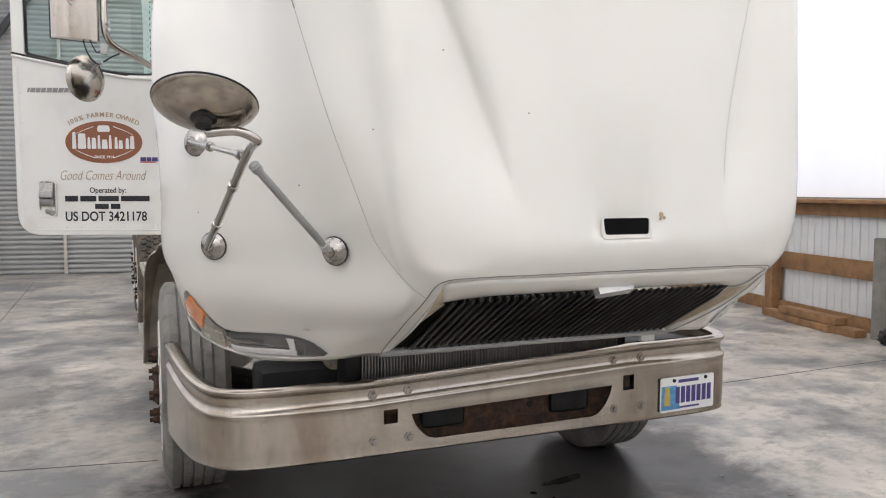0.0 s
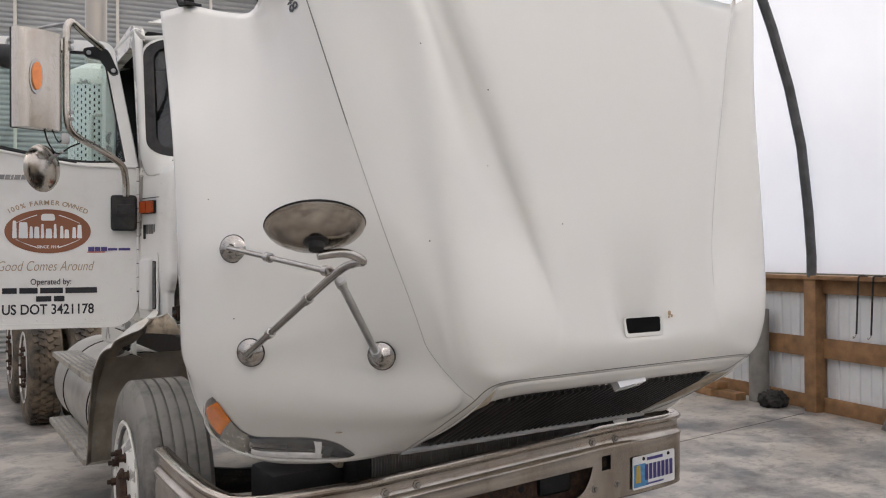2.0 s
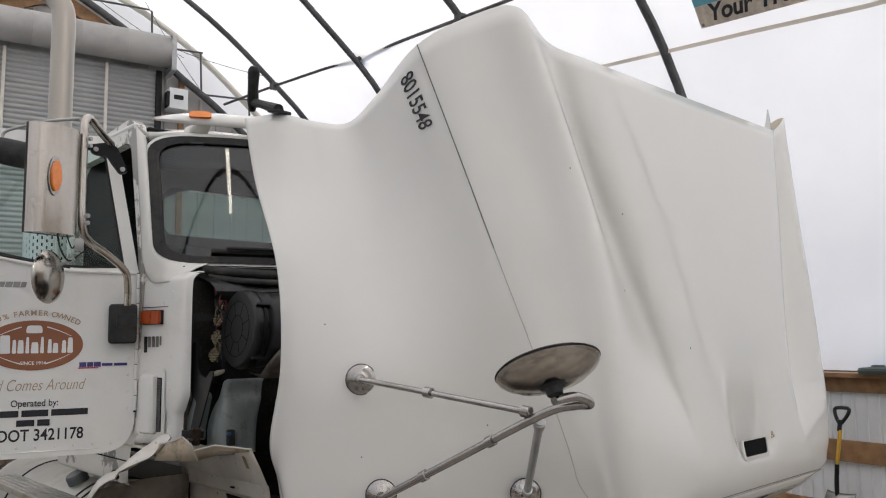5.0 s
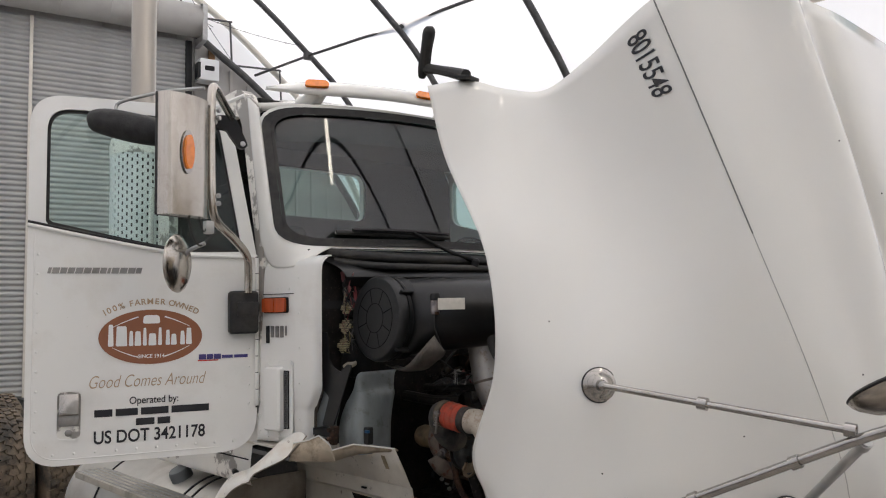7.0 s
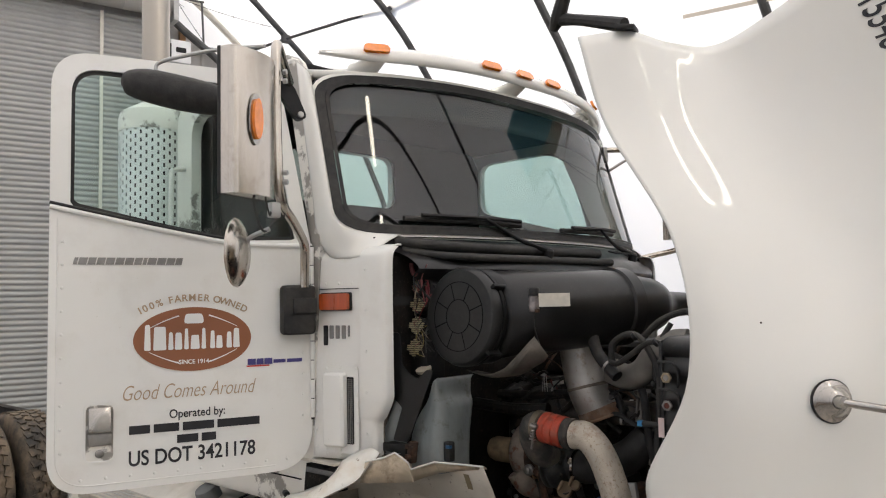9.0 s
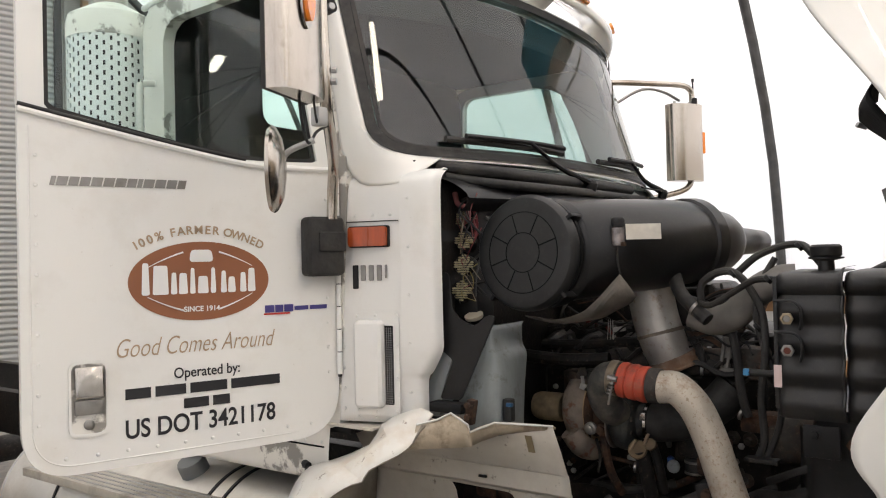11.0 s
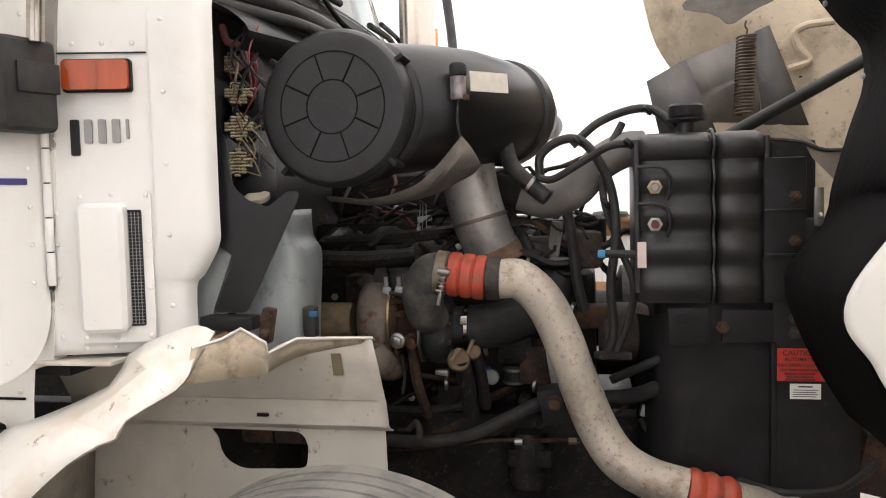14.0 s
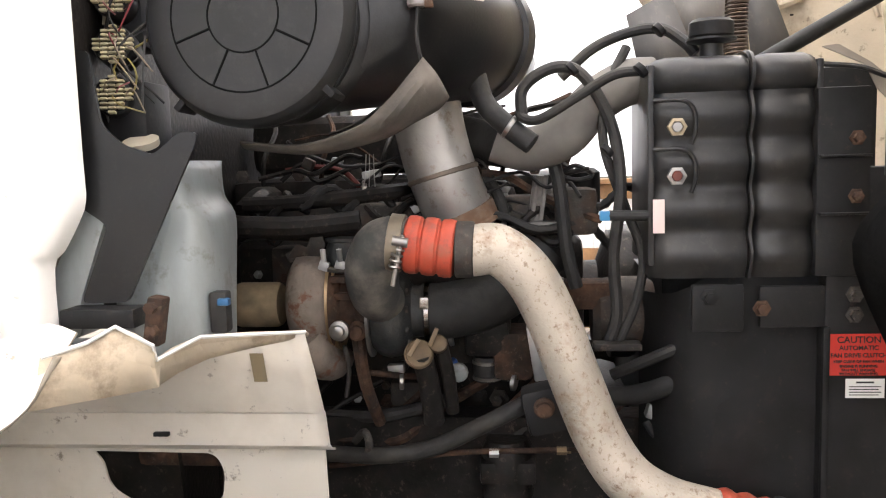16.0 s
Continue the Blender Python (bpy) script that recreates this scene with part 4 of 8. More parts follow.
wheel_m = basis((.48, 1.9, 1.98), (1, 0, 0), (0, .5, .87))
part("steering_wheel", tube([wheel_m @ Vector((.22 * math.cos(a), .22 * math.sin(a), 0)) for a in np.linspace(0, 6.2832, 33)], .014, 8, 1), INTER, cab)
part("steering_column", tube([(.48, 1.9, 1.98), (.48, 1.75, 1.8)], .04, 10, 1), INTER, cab)
for x in (-.5, .48):
    seat = new("seat")
    seat.parent = cab
    part("cushion", box((x, 2.36, 1.62), (.5, .5, .14), .05), INTER, seat)
    part("backrest", box((x, 2.62, 1.9), (.46, .13, .72), .06, pose(0, 0, 0, -8, 0, 0), 3), INTER, seat)
    part("pedestal", box((x, 2.36, 1.37), (.3, .35, .38), .03), INTER, seat)


def shield(u, v, out=0.0):
    """A place on the windshield: u from -1 to 1 across, v from 0 to 1 up."""
    a = abs(u)
    return Vector((u * 1.085 * (1 - .02 * v), 1.385 + .27 * a ** 2.6 + .175 * v - out, 2.045 + .655 * v - .02 * v * a ** 3))


def ring(inner, outer_, f, n=96):
    a, b = resample(inner, n), resample(outer_, n)
    vs = [tuple(f(*p)) for p in a] + [tuple(f(*p)) for p in b]
    return vs, [(k, (k + 1) % n, n + (k + 1) % n, n + k) for k in range(n)]


def rect(u, v0, v1, r):
    """A rounded rectangle in windshield coordinates, with many points."""
    return resample(rounded([(-u, v0), (u, v0), (u, v1), (-u, v1)], r, 10), 160)


g = [[tuple(shield(u, v)) for u in np.linspace(-.985, .985, 31)] for v in np.linspace(.02, .98, 7)]
part("windshield", sheet(g), SHIELD, cab, "wide curved windshield", 60)
part("windshield_seal", joined(ring(rect(.958, .045, .955, .13), rect(.97, .03, .975, .14), lambda u, v: shield(u, v, .018), 160), ring(rect(.97, .03, .975, .14), rect(1.0, -.01, 1.01, .15), lambda u, v: shield(u, v, .016), 160)), RUBBER, cab, "black rubber windshield seal", 60)
part("windshield_frame", joined(ring(rect(.985, .0, 1.0, .15), rect(1.004, -.025, 1.03, .15), lambda u, v: shield(u, v, .008), 160), ring(rect(1.004, -.025, 1.03, .15), rect(1.0, -.03, 1.05, .14), lambda u, v: shield(u, v, -.05), 160)), WHITE, cab, smooth=60)
band = [[tuple(shield(u, v - .1 * max(0, u) ** 3 * (1 - max(0, u - .8) * 4), -.06)) for u in np.linspace(-.92, .92, 25)] for v in (.77, .84, .91, .975)]
shell(part("shade_band", sheet(band), mat("grey_shade_cloth", (.045, .048, .048), .85, var=.15), cab, "dark header lining behind the glass", 60), .004, False)
for s, b0, b1, pv in ((0, (-.79, .085), (-.28, .07), (-.19, 1.32, 1.985)), (1, (-.02, .06), (.42, .07), (.44, 1.28, 1.985))):
    w_ = new("wiper")
    w_.parent = cab
    q0, q1 = shield(b0[0], b0[1], .03), shield(b1[0], b1[1], .03)
    mid = q0.lerp(q1, .62)
    part("blade", tube([q0, q0.lerp(q1, .5) + Vector((0, -.02, 0)), q1], .011, 8, 5), RUBBER, w_)
    part("blade_frame", tube([q0.lerp(q1, .1) + Vector((0, -.03, .012)), mid + Vector((0, -.035, .016)), q0.lerp(q1, .95) + Vector((0, -.03, .012))], .009, 6, 3), BLACKM, w_)
    part("arm", tube([(*(mid + Vector((0, -.04, .014))), .007), (*mid.lerp(Vector(pv), .55), .009), (*pv, .015)], .009, 8, 4), BLACKM, w_)
    part("pivot", lathe([(.02, 0), (.02, .03), (.012, .04), (0, .04)], Vector(pv) - Vector((0, 0, .03)), (0, -.3, 1), 12), BLACKM, w_)

# visor on stand-off brackets with amber clearance lamps
visor = new("sun_visor")
visor.parent = cab
rows = []
for u in np.linspace(-1, 1, 31):
    a = abs(u)
    x, y, z = -.04 + u * (1.0 if u < 0 else 1.03), 1.475 + .30 * a ** 2.6, 2.785 - .012 * a ** 3 - .035 * max(0, u) ** 3
    e = max(0.12, 1 - a ** 10)
    rows.append([(x, y + .17 * e, z + .062 * e), (x, y + .08 * e, z + .05 * e), (x, y + .018, z + .022 * e), (x, y, z - .012 * e), (x, y + .012, z - .034 * e), (x, y + .03, z - .03 * e), (x, y + .1 * e, z + .012 * e), (x, y + .165 * e, z + .046 * e)])
shell(part("panel", sheet(rows, 2, 3), WHITE, visor, "white visor panel", 50), .005, False)
for x in (-.86, -.34, -.12, .1, .6):
    y = 1.473 + .30 * abs(x + .04) ** 2.6
    m = basis((x, y, 2.786), (1, .78 * (x + .04) * abs(x + .04) ** .6, 0), (0, .45, 1))
    part("clearance_lamp", slab(resample(rounded([(-.058, -.01), (.058, -.01), (.05, .026), (-.05, .026)], .03), 28), .014, m), AMBER, visor, "amber lens")
for x in (-.80, -.05, .72):
    y = 1.475 + .30 * abs(x + .04) ** 2.6
    part("bracket", lathe([(.028, 0), (.034, .03), (.05, .12), (.06, .15)], (x, y + .07, 2.785), (0, 1, -.35), 16), WHITE, visor)

# white cheeks between the glass, the door opening and the cowl
CHEEK_I = [(1, 1.0), (1, .8), (1, .6), (1, .4), (1, .22), (.985, .10), (.95, .03), (.88, -.002), (.8, -.01)]
CHEEK_O = [(1.095, 1.87, 2.74), (1.095, 1.845, 2.58), (1.095, 1.82, 2.44), (1.095, 1.795, 2.31), (1.095, 1.77, 2.17), (1.09, 1.755, 2.05), (1.073, 1.70, 1.955), (1.05, 1.61, 1.945), (1.02, 1.53, 1.955)]
for s in (-1, 1):
    rows = []
    for (u, v), o in zip(CHEEK_I, CHEEK_O):
        p, q = shield(s * u, v, .014), Vector((s * o[0], o[1], o[2]))
        m1 = p.lerp(q, .35) + Vector((s * .012, -.012, .004))
        m2 = p.lerp(q, .75) + Vector((s * .010, -.008, .004))
        rows.append([tuple(p), tuple(m1), tuple(m2), tuple(q)])
    shell(part("cheek", sheet(rows, 3, 3), WHITE, cab, "white body panel round the windshield corner", 60), .004, False)

# cowl: white rounded side panels, black trough under the glass
def cutback(z):
    """How far the cab's front edge steps back above the torn flange."""
    return .06 * min(max((1.437 - z) / .105, 0), 1) ** 1.3


for s in (-1, 1):
    cp = [(s * 1.090, 1.79), (s * 1.075, 1.72), (s * 1.056, 1.64), (s * 1.038, 1.57), (s * 1.022, 1.515), (s * 1.003, 1.472), (s * .98, 1.462)]
    rows = [[(x - s * ins * (1 if abs(x) > 1.0 else .4), y + cutback(z) * min((1.79 - y) / .25, 1), z - .02 * max(0, (z > 1.97) * (1.7 - y))) for x, y in cp] for z, ins in ((1.2, 0), (1.28, 0), (1.333, 0), (1.36, 0), (1.4, 0), (1.437, 0), (1.6, 0), (1.8, 0), (1.92, 0), (1.955, .006), (1.98, .022), (1.995, .05), (2.0, .09))]
    shell(part("cowl_side", sheet(rows, 3, 3), DOORW if s < 0 else WHITE, cab, "white riveted cowl panel", 60), .006, False)
for s in (-1, 1):
    sp = [(s * 1.0415, 1.567), (s * 1.03, 1.515), (s * 1.012, 1.466), (s * .98, 1.452)]
    part("front_strip", sheet([[(x - s * i_, y + cutback(z), z) for x, y in sp] for z, i_ in ((1.22, 0), (1.333, 0), (1.36, 0), (1.4, 0), (1.437, 0), (1.5, 0), (1.8, 0), (1.93, .002), (1.965, .012), (1.985, .035))], 3, 3), DOORW, cab, "lapped white edge strip", 60)
part("cowl_top", sheet([[(x, y + k * abs(x) ** 2.6, z) for x in np.linspace(-w_, w_, 15)] for y, k, z, w_ in ((1.47, .2, 2.04, .95), (1.40, .17, 1.985, .93), (1.33, .16, 1.945, .9), (1.29, .17, 1.90, .88), (1.32, .17, 1.86, .88))], 3, 1), BLACKP, cab, "black plastic cowl tray")
part("cowl_edge", tube([(x, 1.465 + .21 * abs(x) ** 2.6, 2.047) for x in np.linspace(-1.0, 1.0, 17)], .006, 8, 2), WHITE, cab)
part("firewall", sheet([[(x * w_, 1.5, z) for x in (-1, 0, 1)] for z, w_ in ((.7, .6), (1.15, .66), (1.22, .88), (1.44, .88), (1.46, .97), (1.95, .97))]), GRIME, cab)
for k in range(9):
    part("cowl_slot", box((.28 + k * .022, 1.285, 1.99), (.008, .05, .006), .001, pose(0, 0, 0, 15, 0, 0)), BLACKM, cab)
part("trough_tube", tube([(-.88, 1.54, 2.01), (-.83, 1.47, 2.0), (-.74, 1.41, 1.99), (-.6, 1.375, 1.985), (-.1, 1.35, 1.985), (.25, 1.35, 1.985)], .022, 12, 6), RUBBER, cab)
part("trough_tube", tube([(-.87, 1.51, 1.975), (-.79, 1.42, 1.955), (-.66, 1.35, 1.945), (-.3, 1.32, 1.945), (.3, 1.31, 1.945)], .016, 12, 6), RUBBER, cab)
RIV = bpy.data.meshes.new("rivet")
bm = lathe([(.0055, 0), (.005, .0012), (.003, .0022), (0, .0026)], (0, 0, 0), (0, 0, 1), 8)
bm.to_mesh(RIV)
bm.free()
RIV.materials.append(DOORW)
RIV.polygons.foreach_set("use_smooth", [True] * len(RIV.polygons))


def rivet(parent, p, n):
    ob = new("rivet", RIV)
    ob.parent = parent
    ob.matrix_basis = Matrix.Translation(p) @ Vector(n).normalized().to_track_quat("Z", "Y").to_matrix().to_4x4()


for z in np.arange(1.24, 2.0, .065):
    rivet(cab, (-1.0865, 1.768, z), (-1, -.2, 0))
for y in (1.55, 1.60, 1.66, 1.72):
    rivet(cab, (-1.0565 - .235 * (y - 1.64), y, 1.852), (-1, -.23, 0))
    rivet(cab, (-1.0565 - .235 * (y - 1.64), y, 1.215), (-1, -.23, 0))
for z in (1.3, 1.45, 1.6, 1.75, 1.9):
    rivet(cab, (-1.036, 1.54, z), (-.97, -.24, 0))
part("cowl_joint", box((-1.0645, 1.675, 1.832), (.006, .21, .003), rot=pose(0, 0, 0, 0, 0, 13.4)), RUBBER, cab)
# orange marker lamp, plain badge bars, side vent
CM = basis((-1.0795, 1.737, 1.75), (.235, -1, 0), (0, 0, 1))
mk = new("marker_lamp")
mk.parent = cab
part("base", slab(rounded([(0, 0), (.14, 0), (.14, .068), (0, .068)], .008), .012, CM), BLACKM, mk)
part("lens", slab(rounded([(.004, .004), (.136, .004), (.136, .064), (.004, .064)], .008), .026, CM), ORANGE, mk, "orange lens")
for k, (h, w_) in enumerate(((.075, .018), (.05, .016), (.05, .016), (.05, .016), (.042, .006))):
    x0, z0 = .008 + k * .0285, -.055 - h
    part("badge_bar", slab(rounded([(x0, z0), (x0 + w_, z0), (x0 + w_, -.055), (x0, -.055)], .004, 3), .005, CM), BLACKM if k == 0 else BRUSHED, cab)
vent = new("side_vent")
vent.parent = cab
part("plate", slab(rounded([(.008, -.525), (.166, -.525), (.166, -.202), (.008, -.202)], .02), .005, CM), DOORW, vent)
part("scoop", box(CM @ Vector((.068, -.365, .012)), (.055, .1, .275), .024, pose(0, 0, 0, 0, 0, 13), 3), DOORW, vent)
part("screen", slab(rounded([(.098, -.49), (.146, -.49), (.146, -.245), (.098, -.245)], [.004, .004, .004, .02]), .009, CM), BLACKM, vent, "black wire screen")
for k in range(33):
    part("wire", slab([(.1, -.485 + k * .0072), (.145, -.485 + k * .0072), (.145, -.4842 + k * .0072), (.1, -.4842 + k * .0072)], .0115, CM), GALV, vent, smooth=0)
for k in range(6):
    part("wire", slab([(.104 + k * .0072, -.486), (.1048 + k * .0072, -.486), (.1048 + k * .0072, -.25), (.104 + k * .0072, -.25)], .0112, CM), GALV, vent, smooth=0)
for x, z in ((.02, -.215), (.085, -.212), (.156, -.215), (.158, -.31), (.158, -.41), (.156, -.512), (.085, -.515), (.02, -.512)):
    rivet(vent, CM @ Vector((x, z, .005)), (-1, -.23, 0))

# ---- passenger door, swung open ----
door = new("door")
door.parent = truck
door["label"] = "open white cab door with brown and black decals"
DN = Vector((-.333, -.943, 0))
DM = basis((-1.094, 1.785, 0), (-.943, .333, 0), (0, 0, 1))
lower = rounded([(0, 1.16), (.905, 1.16), (.905, 2.12), (.5, 2.035), (.3, 2.0), (0, 2.0)], [.16, .13, .006, .2, .15, .006], 10)
part("panel", slab(lower, .035, DM), DOORW, door, "white riveted lower panel")
fo = resample(rounded([(0, 2.0), (.3, 2.0), (.5, 2.035), (.905, 2.12), (.905, 2.655), (.125, 2.655)], [.006, .15, .2, .006, .13, .06], 10), 120)
fi = resample(rounded([(.062, 2.022), (.3, 2.015), (.5, 2.05), (.842, 2.125), (.842, 2.60), (.168, 2.60)], [.006, .15, .2, .006, .09, .05], 10), 120)
part("window_frame", slab(fo, .04, DM, fi), DOORW, door)
part("window_seal", slab(fi, .012, DM @ Matrix.Translation((0, 0, .012)), resample(rounded([(.075, 2.034), (.3, 2.028), (.5, 2.063), (.83, 2.137), (.83, 2.588), (.176, 2.588)], [.006, .15, .2, .006, .08, .05], 10), 120)), RUBBER, door)
part("glass", slab(fi, .004, DM @ Matrix.Translation((0, 0, .016))), PANE, door)
belt = [DM @ Vector((a, z, -.004)) for a, z in ((.0, 2.0), (.15, 2.0), (.3, 2.006), (.45, 2.03), (.6, 2.058), (.75, 2.088), (.905, 2.12))]
part("belt_moulding", tube(belt, .009, 8, 4), DOORW, door)
part("belt_seal", tube([p + Vector((0, 0, .013)) for p in belt[2:]], .006, 8, 4), RUBBER, door)
inset = rounded([(.03, 1.185), (.88, 1.185), (.88, 2.085), (.5, 2.01), (.3, 1.975), (.03, 1.975)], [.14, .11, .01, .2, .15, .01], 10)
part("edge_bead", tube([DM @ Vector((*p, -.0005)) for p in inset[9:25]], .0022, 6, 1), DOORW, door)
for a in np.arange(.10, .85, .078):
    rivet(door, DM @ Vector((a, 1.205, 0)), DN)
for z in np.arange(1.30, 2.05, .078):
    rivet(door, DM @ Vector((.865, z, 0)), DN)
for z in np.arange(1.36, 1.98, .078):
    rivet(door, DM @ Vector((.035, z, 0)), DN)
hinge = new("hinge")
hinge.parent = door
for k in range(9):
    part("knuckle", lathe([(.008, 0), (.009, .003), (.009, .066), (.008, .069)], (-1.099, 1.776, 1.35 + k * .072), (0, 0, 1), 10), DOORW, hinge)
part("pin", tube([(-1.099, 1.776, 1.342), (-1.099, 1.776, 2.0)], .0065, 8, 1), BLACKM, hinge)

def TM(a, z):
    """A frame on the outer face of the door, x towards the hinge."""
    return basis(Vector((-1.094 - .943 * a, 1.785 + .333 * a, z)) + DN * .0015, (.943, -.333, 0), (0, 0, 1))


def bars(words, a, z, h, material, name, gap=.012, slant=0.0):
    """Plain bars for words: their widths, from a on, base line z, height h."""
    for w_ in words:
        part(name, slab([(0, 0), (w_, 0), (w_ + slant, h), (slant, h)], .001, TM(a, z)), material, door, smooth=0)
        a -= w_ + gap


oval = [(.204 * math.cos(t), .113 * math.sin(t)) for t in np.linspace(0, 6.2832, 65)[:-1]]
part("oval_decal", slab(oval, .0008, TM(.437, 1.661)), BROWN, door, "brown oval decal with plain white shapes")
for x0, w_, h in ((-.168, .022, .09), (-.138, .044, .082), (-.088, .018, .062), (-.066, .026, .06), (-.034, .016, .074), (-.012, .032, .05), (.026, .016, .074), (.056, .018, .064), (.077, .024, .046), (.114, .02, .058), (.138, .024, .07)):
    part("oval_bar", slab(rounded([(x0, -.036), (x0 + w_, -.036), (x0 + w_ - .003, -.036 + h), (x0 + .003, -.036 + h)], .006, 3), .0016, TM(.437, 1.661)), DECALW, door)
part("oval_mark", slab(rounded([(-.035, .055), (.035, .055), (.03, .09), (-.03, .09)], .012, 4), .0016, TM(.437, 1.661)), DECALW, door)
for s in (-1, 1):
    for zz in (1, -1):
        arc = [TM(.437, 1.661) @ Vector((s * (.052 + .1 * t), zz * (.083 - .03 * t - .012 * t * t), .0015)) for t in np.linspace(0, 1, 8)]
        part("oval_arc", tube([(*q, .0028 - .0018 * i / 7) for i, q in enumerate(arc)], .002, 5, 1), DECALW, door)
lettering("decal_text", "SINCE 1914", .021, TM(.437, 1.574) @ Matrix.Translation((0, 0, .0016)), DECALW, door, align="CENTER", bold=.0004)
txt, R0 = "100% FARMER OWNED", .40
wid = {"1": .6, "I": .45, "%": 1.25, "M": 1.25, "W": 1.35, " ": .55}
tot = sum(wid.get(c, 1) for c in txt)
pos = 0.0
for c in txt:
    w_ = wid.get(c, 1)
    th = ((pos + w_ / 2) / tot - .5) * 1.0
    pos += w_
    if c != " ":
        m = TM(.437, 1.415) @ Matrix.Rotation(-th, 4, "Z") @ Matrix.Translation((0, R0 - .018, 0))
        lettering("decal_letter", c, .034, m, TAN, door, align="CENTER", bold=.0006)
lettering("decal_text", "Good Comes Around", .074, TM(.68, 1.458), TAN, door, "tan slogan decal", .69, -.0008, shear=.35)
lettering("decal_text", "Operated by:", .042, TM(.521, 1.388), DECALB, door, "black decal", .86, .0004)
bars((.068, .085, .108, .152), .652, 1.342, .029, DECALB, "decal_bar")
bars((.072, .05), .494, 1.300, .028, DECALB, "decal_bar")
lettering("decal_text", "US DOT 3421178", .072, TM(.655, 1.236), DECALB, door, "black registration decal", .82, .0012)
bars((.03, .026, .03), .246, 1.558, .022, NAVY, "decal_bar", .003)
bars((.085,), .25, 1.551, .005, REDD, "decal_bar")
bars((.046, .058), .15, 1.561, .013, NAVY, "decal_bar", .006)
bars((.012, .026, .024, .025, .027, .027, .027, .024, .012, .028, .028, .027, .022), .833, 1.925, .024, BRUSHED, "badge_bar", .0036, .006)

latch = new("door_latch")
latch.parent = door
part("tray", slab(resample(rounded([(-.05, -.1), (.05, -.1), (.05, .1), (-.05, .1)], .025), 48), .004, TM(.745, 1.357), resample(rounded([(-.043, -.093), (.043, -.093), (.043, .093), (-.043, .093)], .02), 48)), DOORW, latch)
part("tray_floor", slab(rounded([(-.043, -.093), (.043, -.093), (.043, .093), (-.043, .093)], .02), .0006, TM(.745, 1.357)), CHIP, latch)
part("paddle", box(TM(.745, 1.40) @ Vector((0, 0, .012)), (.072, .085, .022), .006, TM(.745, 1.4).to_3x3().to_4x4() @ Matrix.Rotation(radians(-10), 4, "X")), CHROME, latch, "chrome paddle")
part("housing", box(TM(.745, 1.335) @ Vector((0, 0, .006)), (.072, .04, .012), .004, TM(.745, 1.4).to_3x3().to_4x4()), BRUSHED, latch)
part("lock", lathe([(.014, 0), (.014, .004), (.011, .006), (0, .006)], TM(.745, 1.288) @ Vector((0, 0, .001)), DN, 18), BRUSHED, latch)

# door mirror: polished box, amber lamp, spot mirror and look-down mirror on one bent tube
dm = new("door_mirror")
dm.parent = truck
dm["label"] = "polished steel door mirror with an amber lamp on a bent tube"
part("foot", box(TM(.066, 1.756) @ Vector((0, 0, .035)), (.125, .185, .07), .02, TM(0, 0).to_3x3().to_4x4(), 3), RUBBER, dm, "black moulded mirror foot")
part("foot_rib", box(TM(.05, 1.77) @ Vector((0, 0, .071)), (.09, .06, .01), .004, TM(0, 0).to_3x3().to_4x4()), RUBBER, dm)
part("tube", tube([(-1.165, 1.735, 1.84), (-1.17, 1.725, 1.93), (-1.20, 1.69, 2.0), (-1.33, 1.575, 2.06), (-1.44, 1.48, 2.10), (-1.482, 1.445, 2.16), (-1.486, 1.45, 2.35), (-1.484, 1.454, 2.56), (-1.477, 1.462, 2.615), (-1.45, 1.49, 2.635), (-1.38, 1.555, 2.60), (-1.30, 1.635, 2.57)], .017, 12, 5), STEEL, dm)
for z in (2.17, 2.20, 2.50, 2.53):
    part("clamp_bolt", lathe([(.009, 0), (.009, .012), (0, .014)], (-1.47, 1.432, z), (.5, -.86, 0), 8), GALV, dm)
sec = rounded([(-.105, -.035), (.105, -.035), (.105, .02), (.06, .038), (0, .044), (-.06, .038), (-.105, .02)], [.01, .01, .02, .03, .03, .03, .02], 4)
part("head", slab(sec, .445, basis((-1.61, 1.415, 2.555), (.95, .31, 0), (.31, -.95, 0))), STEEL, dm, "polished steel mirror box", 50)
part("mirror_glass", box((-1.61 - .31 * .038, 1.415 + .95 * .038, 2.333), (.19, .004, .42), .001, basis((0, 0, 0), (.95, .31, 0), (-.31, .95, 0)).to_3x3().to_4x4()), CHROME, dm)
part("head_rim", box((-1.61 - .31 * .03, 1.415 + .95 * .03, 2.333), (.215, .012, .45), .004, basis((0, 0, 0), (.95, .31, 0), (-.31, .95, 0)).to_3x3().to_4x4()), RUBBER, dm)
el = [(.022 * math.cos(t), .068 * math.sin(t)) for t in np.linspace(0, 6.2832, 29)[:-1]]
lm = basis(Vector((-1.635, 1.407, 2.34)) + Vector((.31, -.95, 0)) * .042, (.95, .31, 0), (0, 0, 1))
part("lamp_bezel", slab([(1.35 * x, 1.18 * y) for x, y in el], .006, lm), CHROME, dm)
part("lamp_lens", slab([(.95 * x, .92 * y) for x, y in el], .016, lm), AMBER, dm, "amber lens")
part("spot_bracket", tube([(-1.50, 1.47, 2.02), (-1.545, 1.52, 1.99), (-1.55, 1.545, 1.95)], .008, 8, 4), GALV, dm)
part("spot_bracket", box((-1.49, 1.46, 2.08), (.035, .03, .05), .006), GALV, dm)
part("spot_back", lathe([(.108, -.012), (.112, -.004), (.106, .004), (.08, .018), (.03, .026), (0, .027)], (-1.575, 1.535, 1.945), (.656, -.755, .0), 36), STEEL, dm, "round chrome spot mirror")
part("spot_glass", lathe([(.106, -.010), (.105, -.014), (0, -.02)], (-1.575, 1.535, 1.945), (.656, -.755, 0), 36), STEEL, dm)
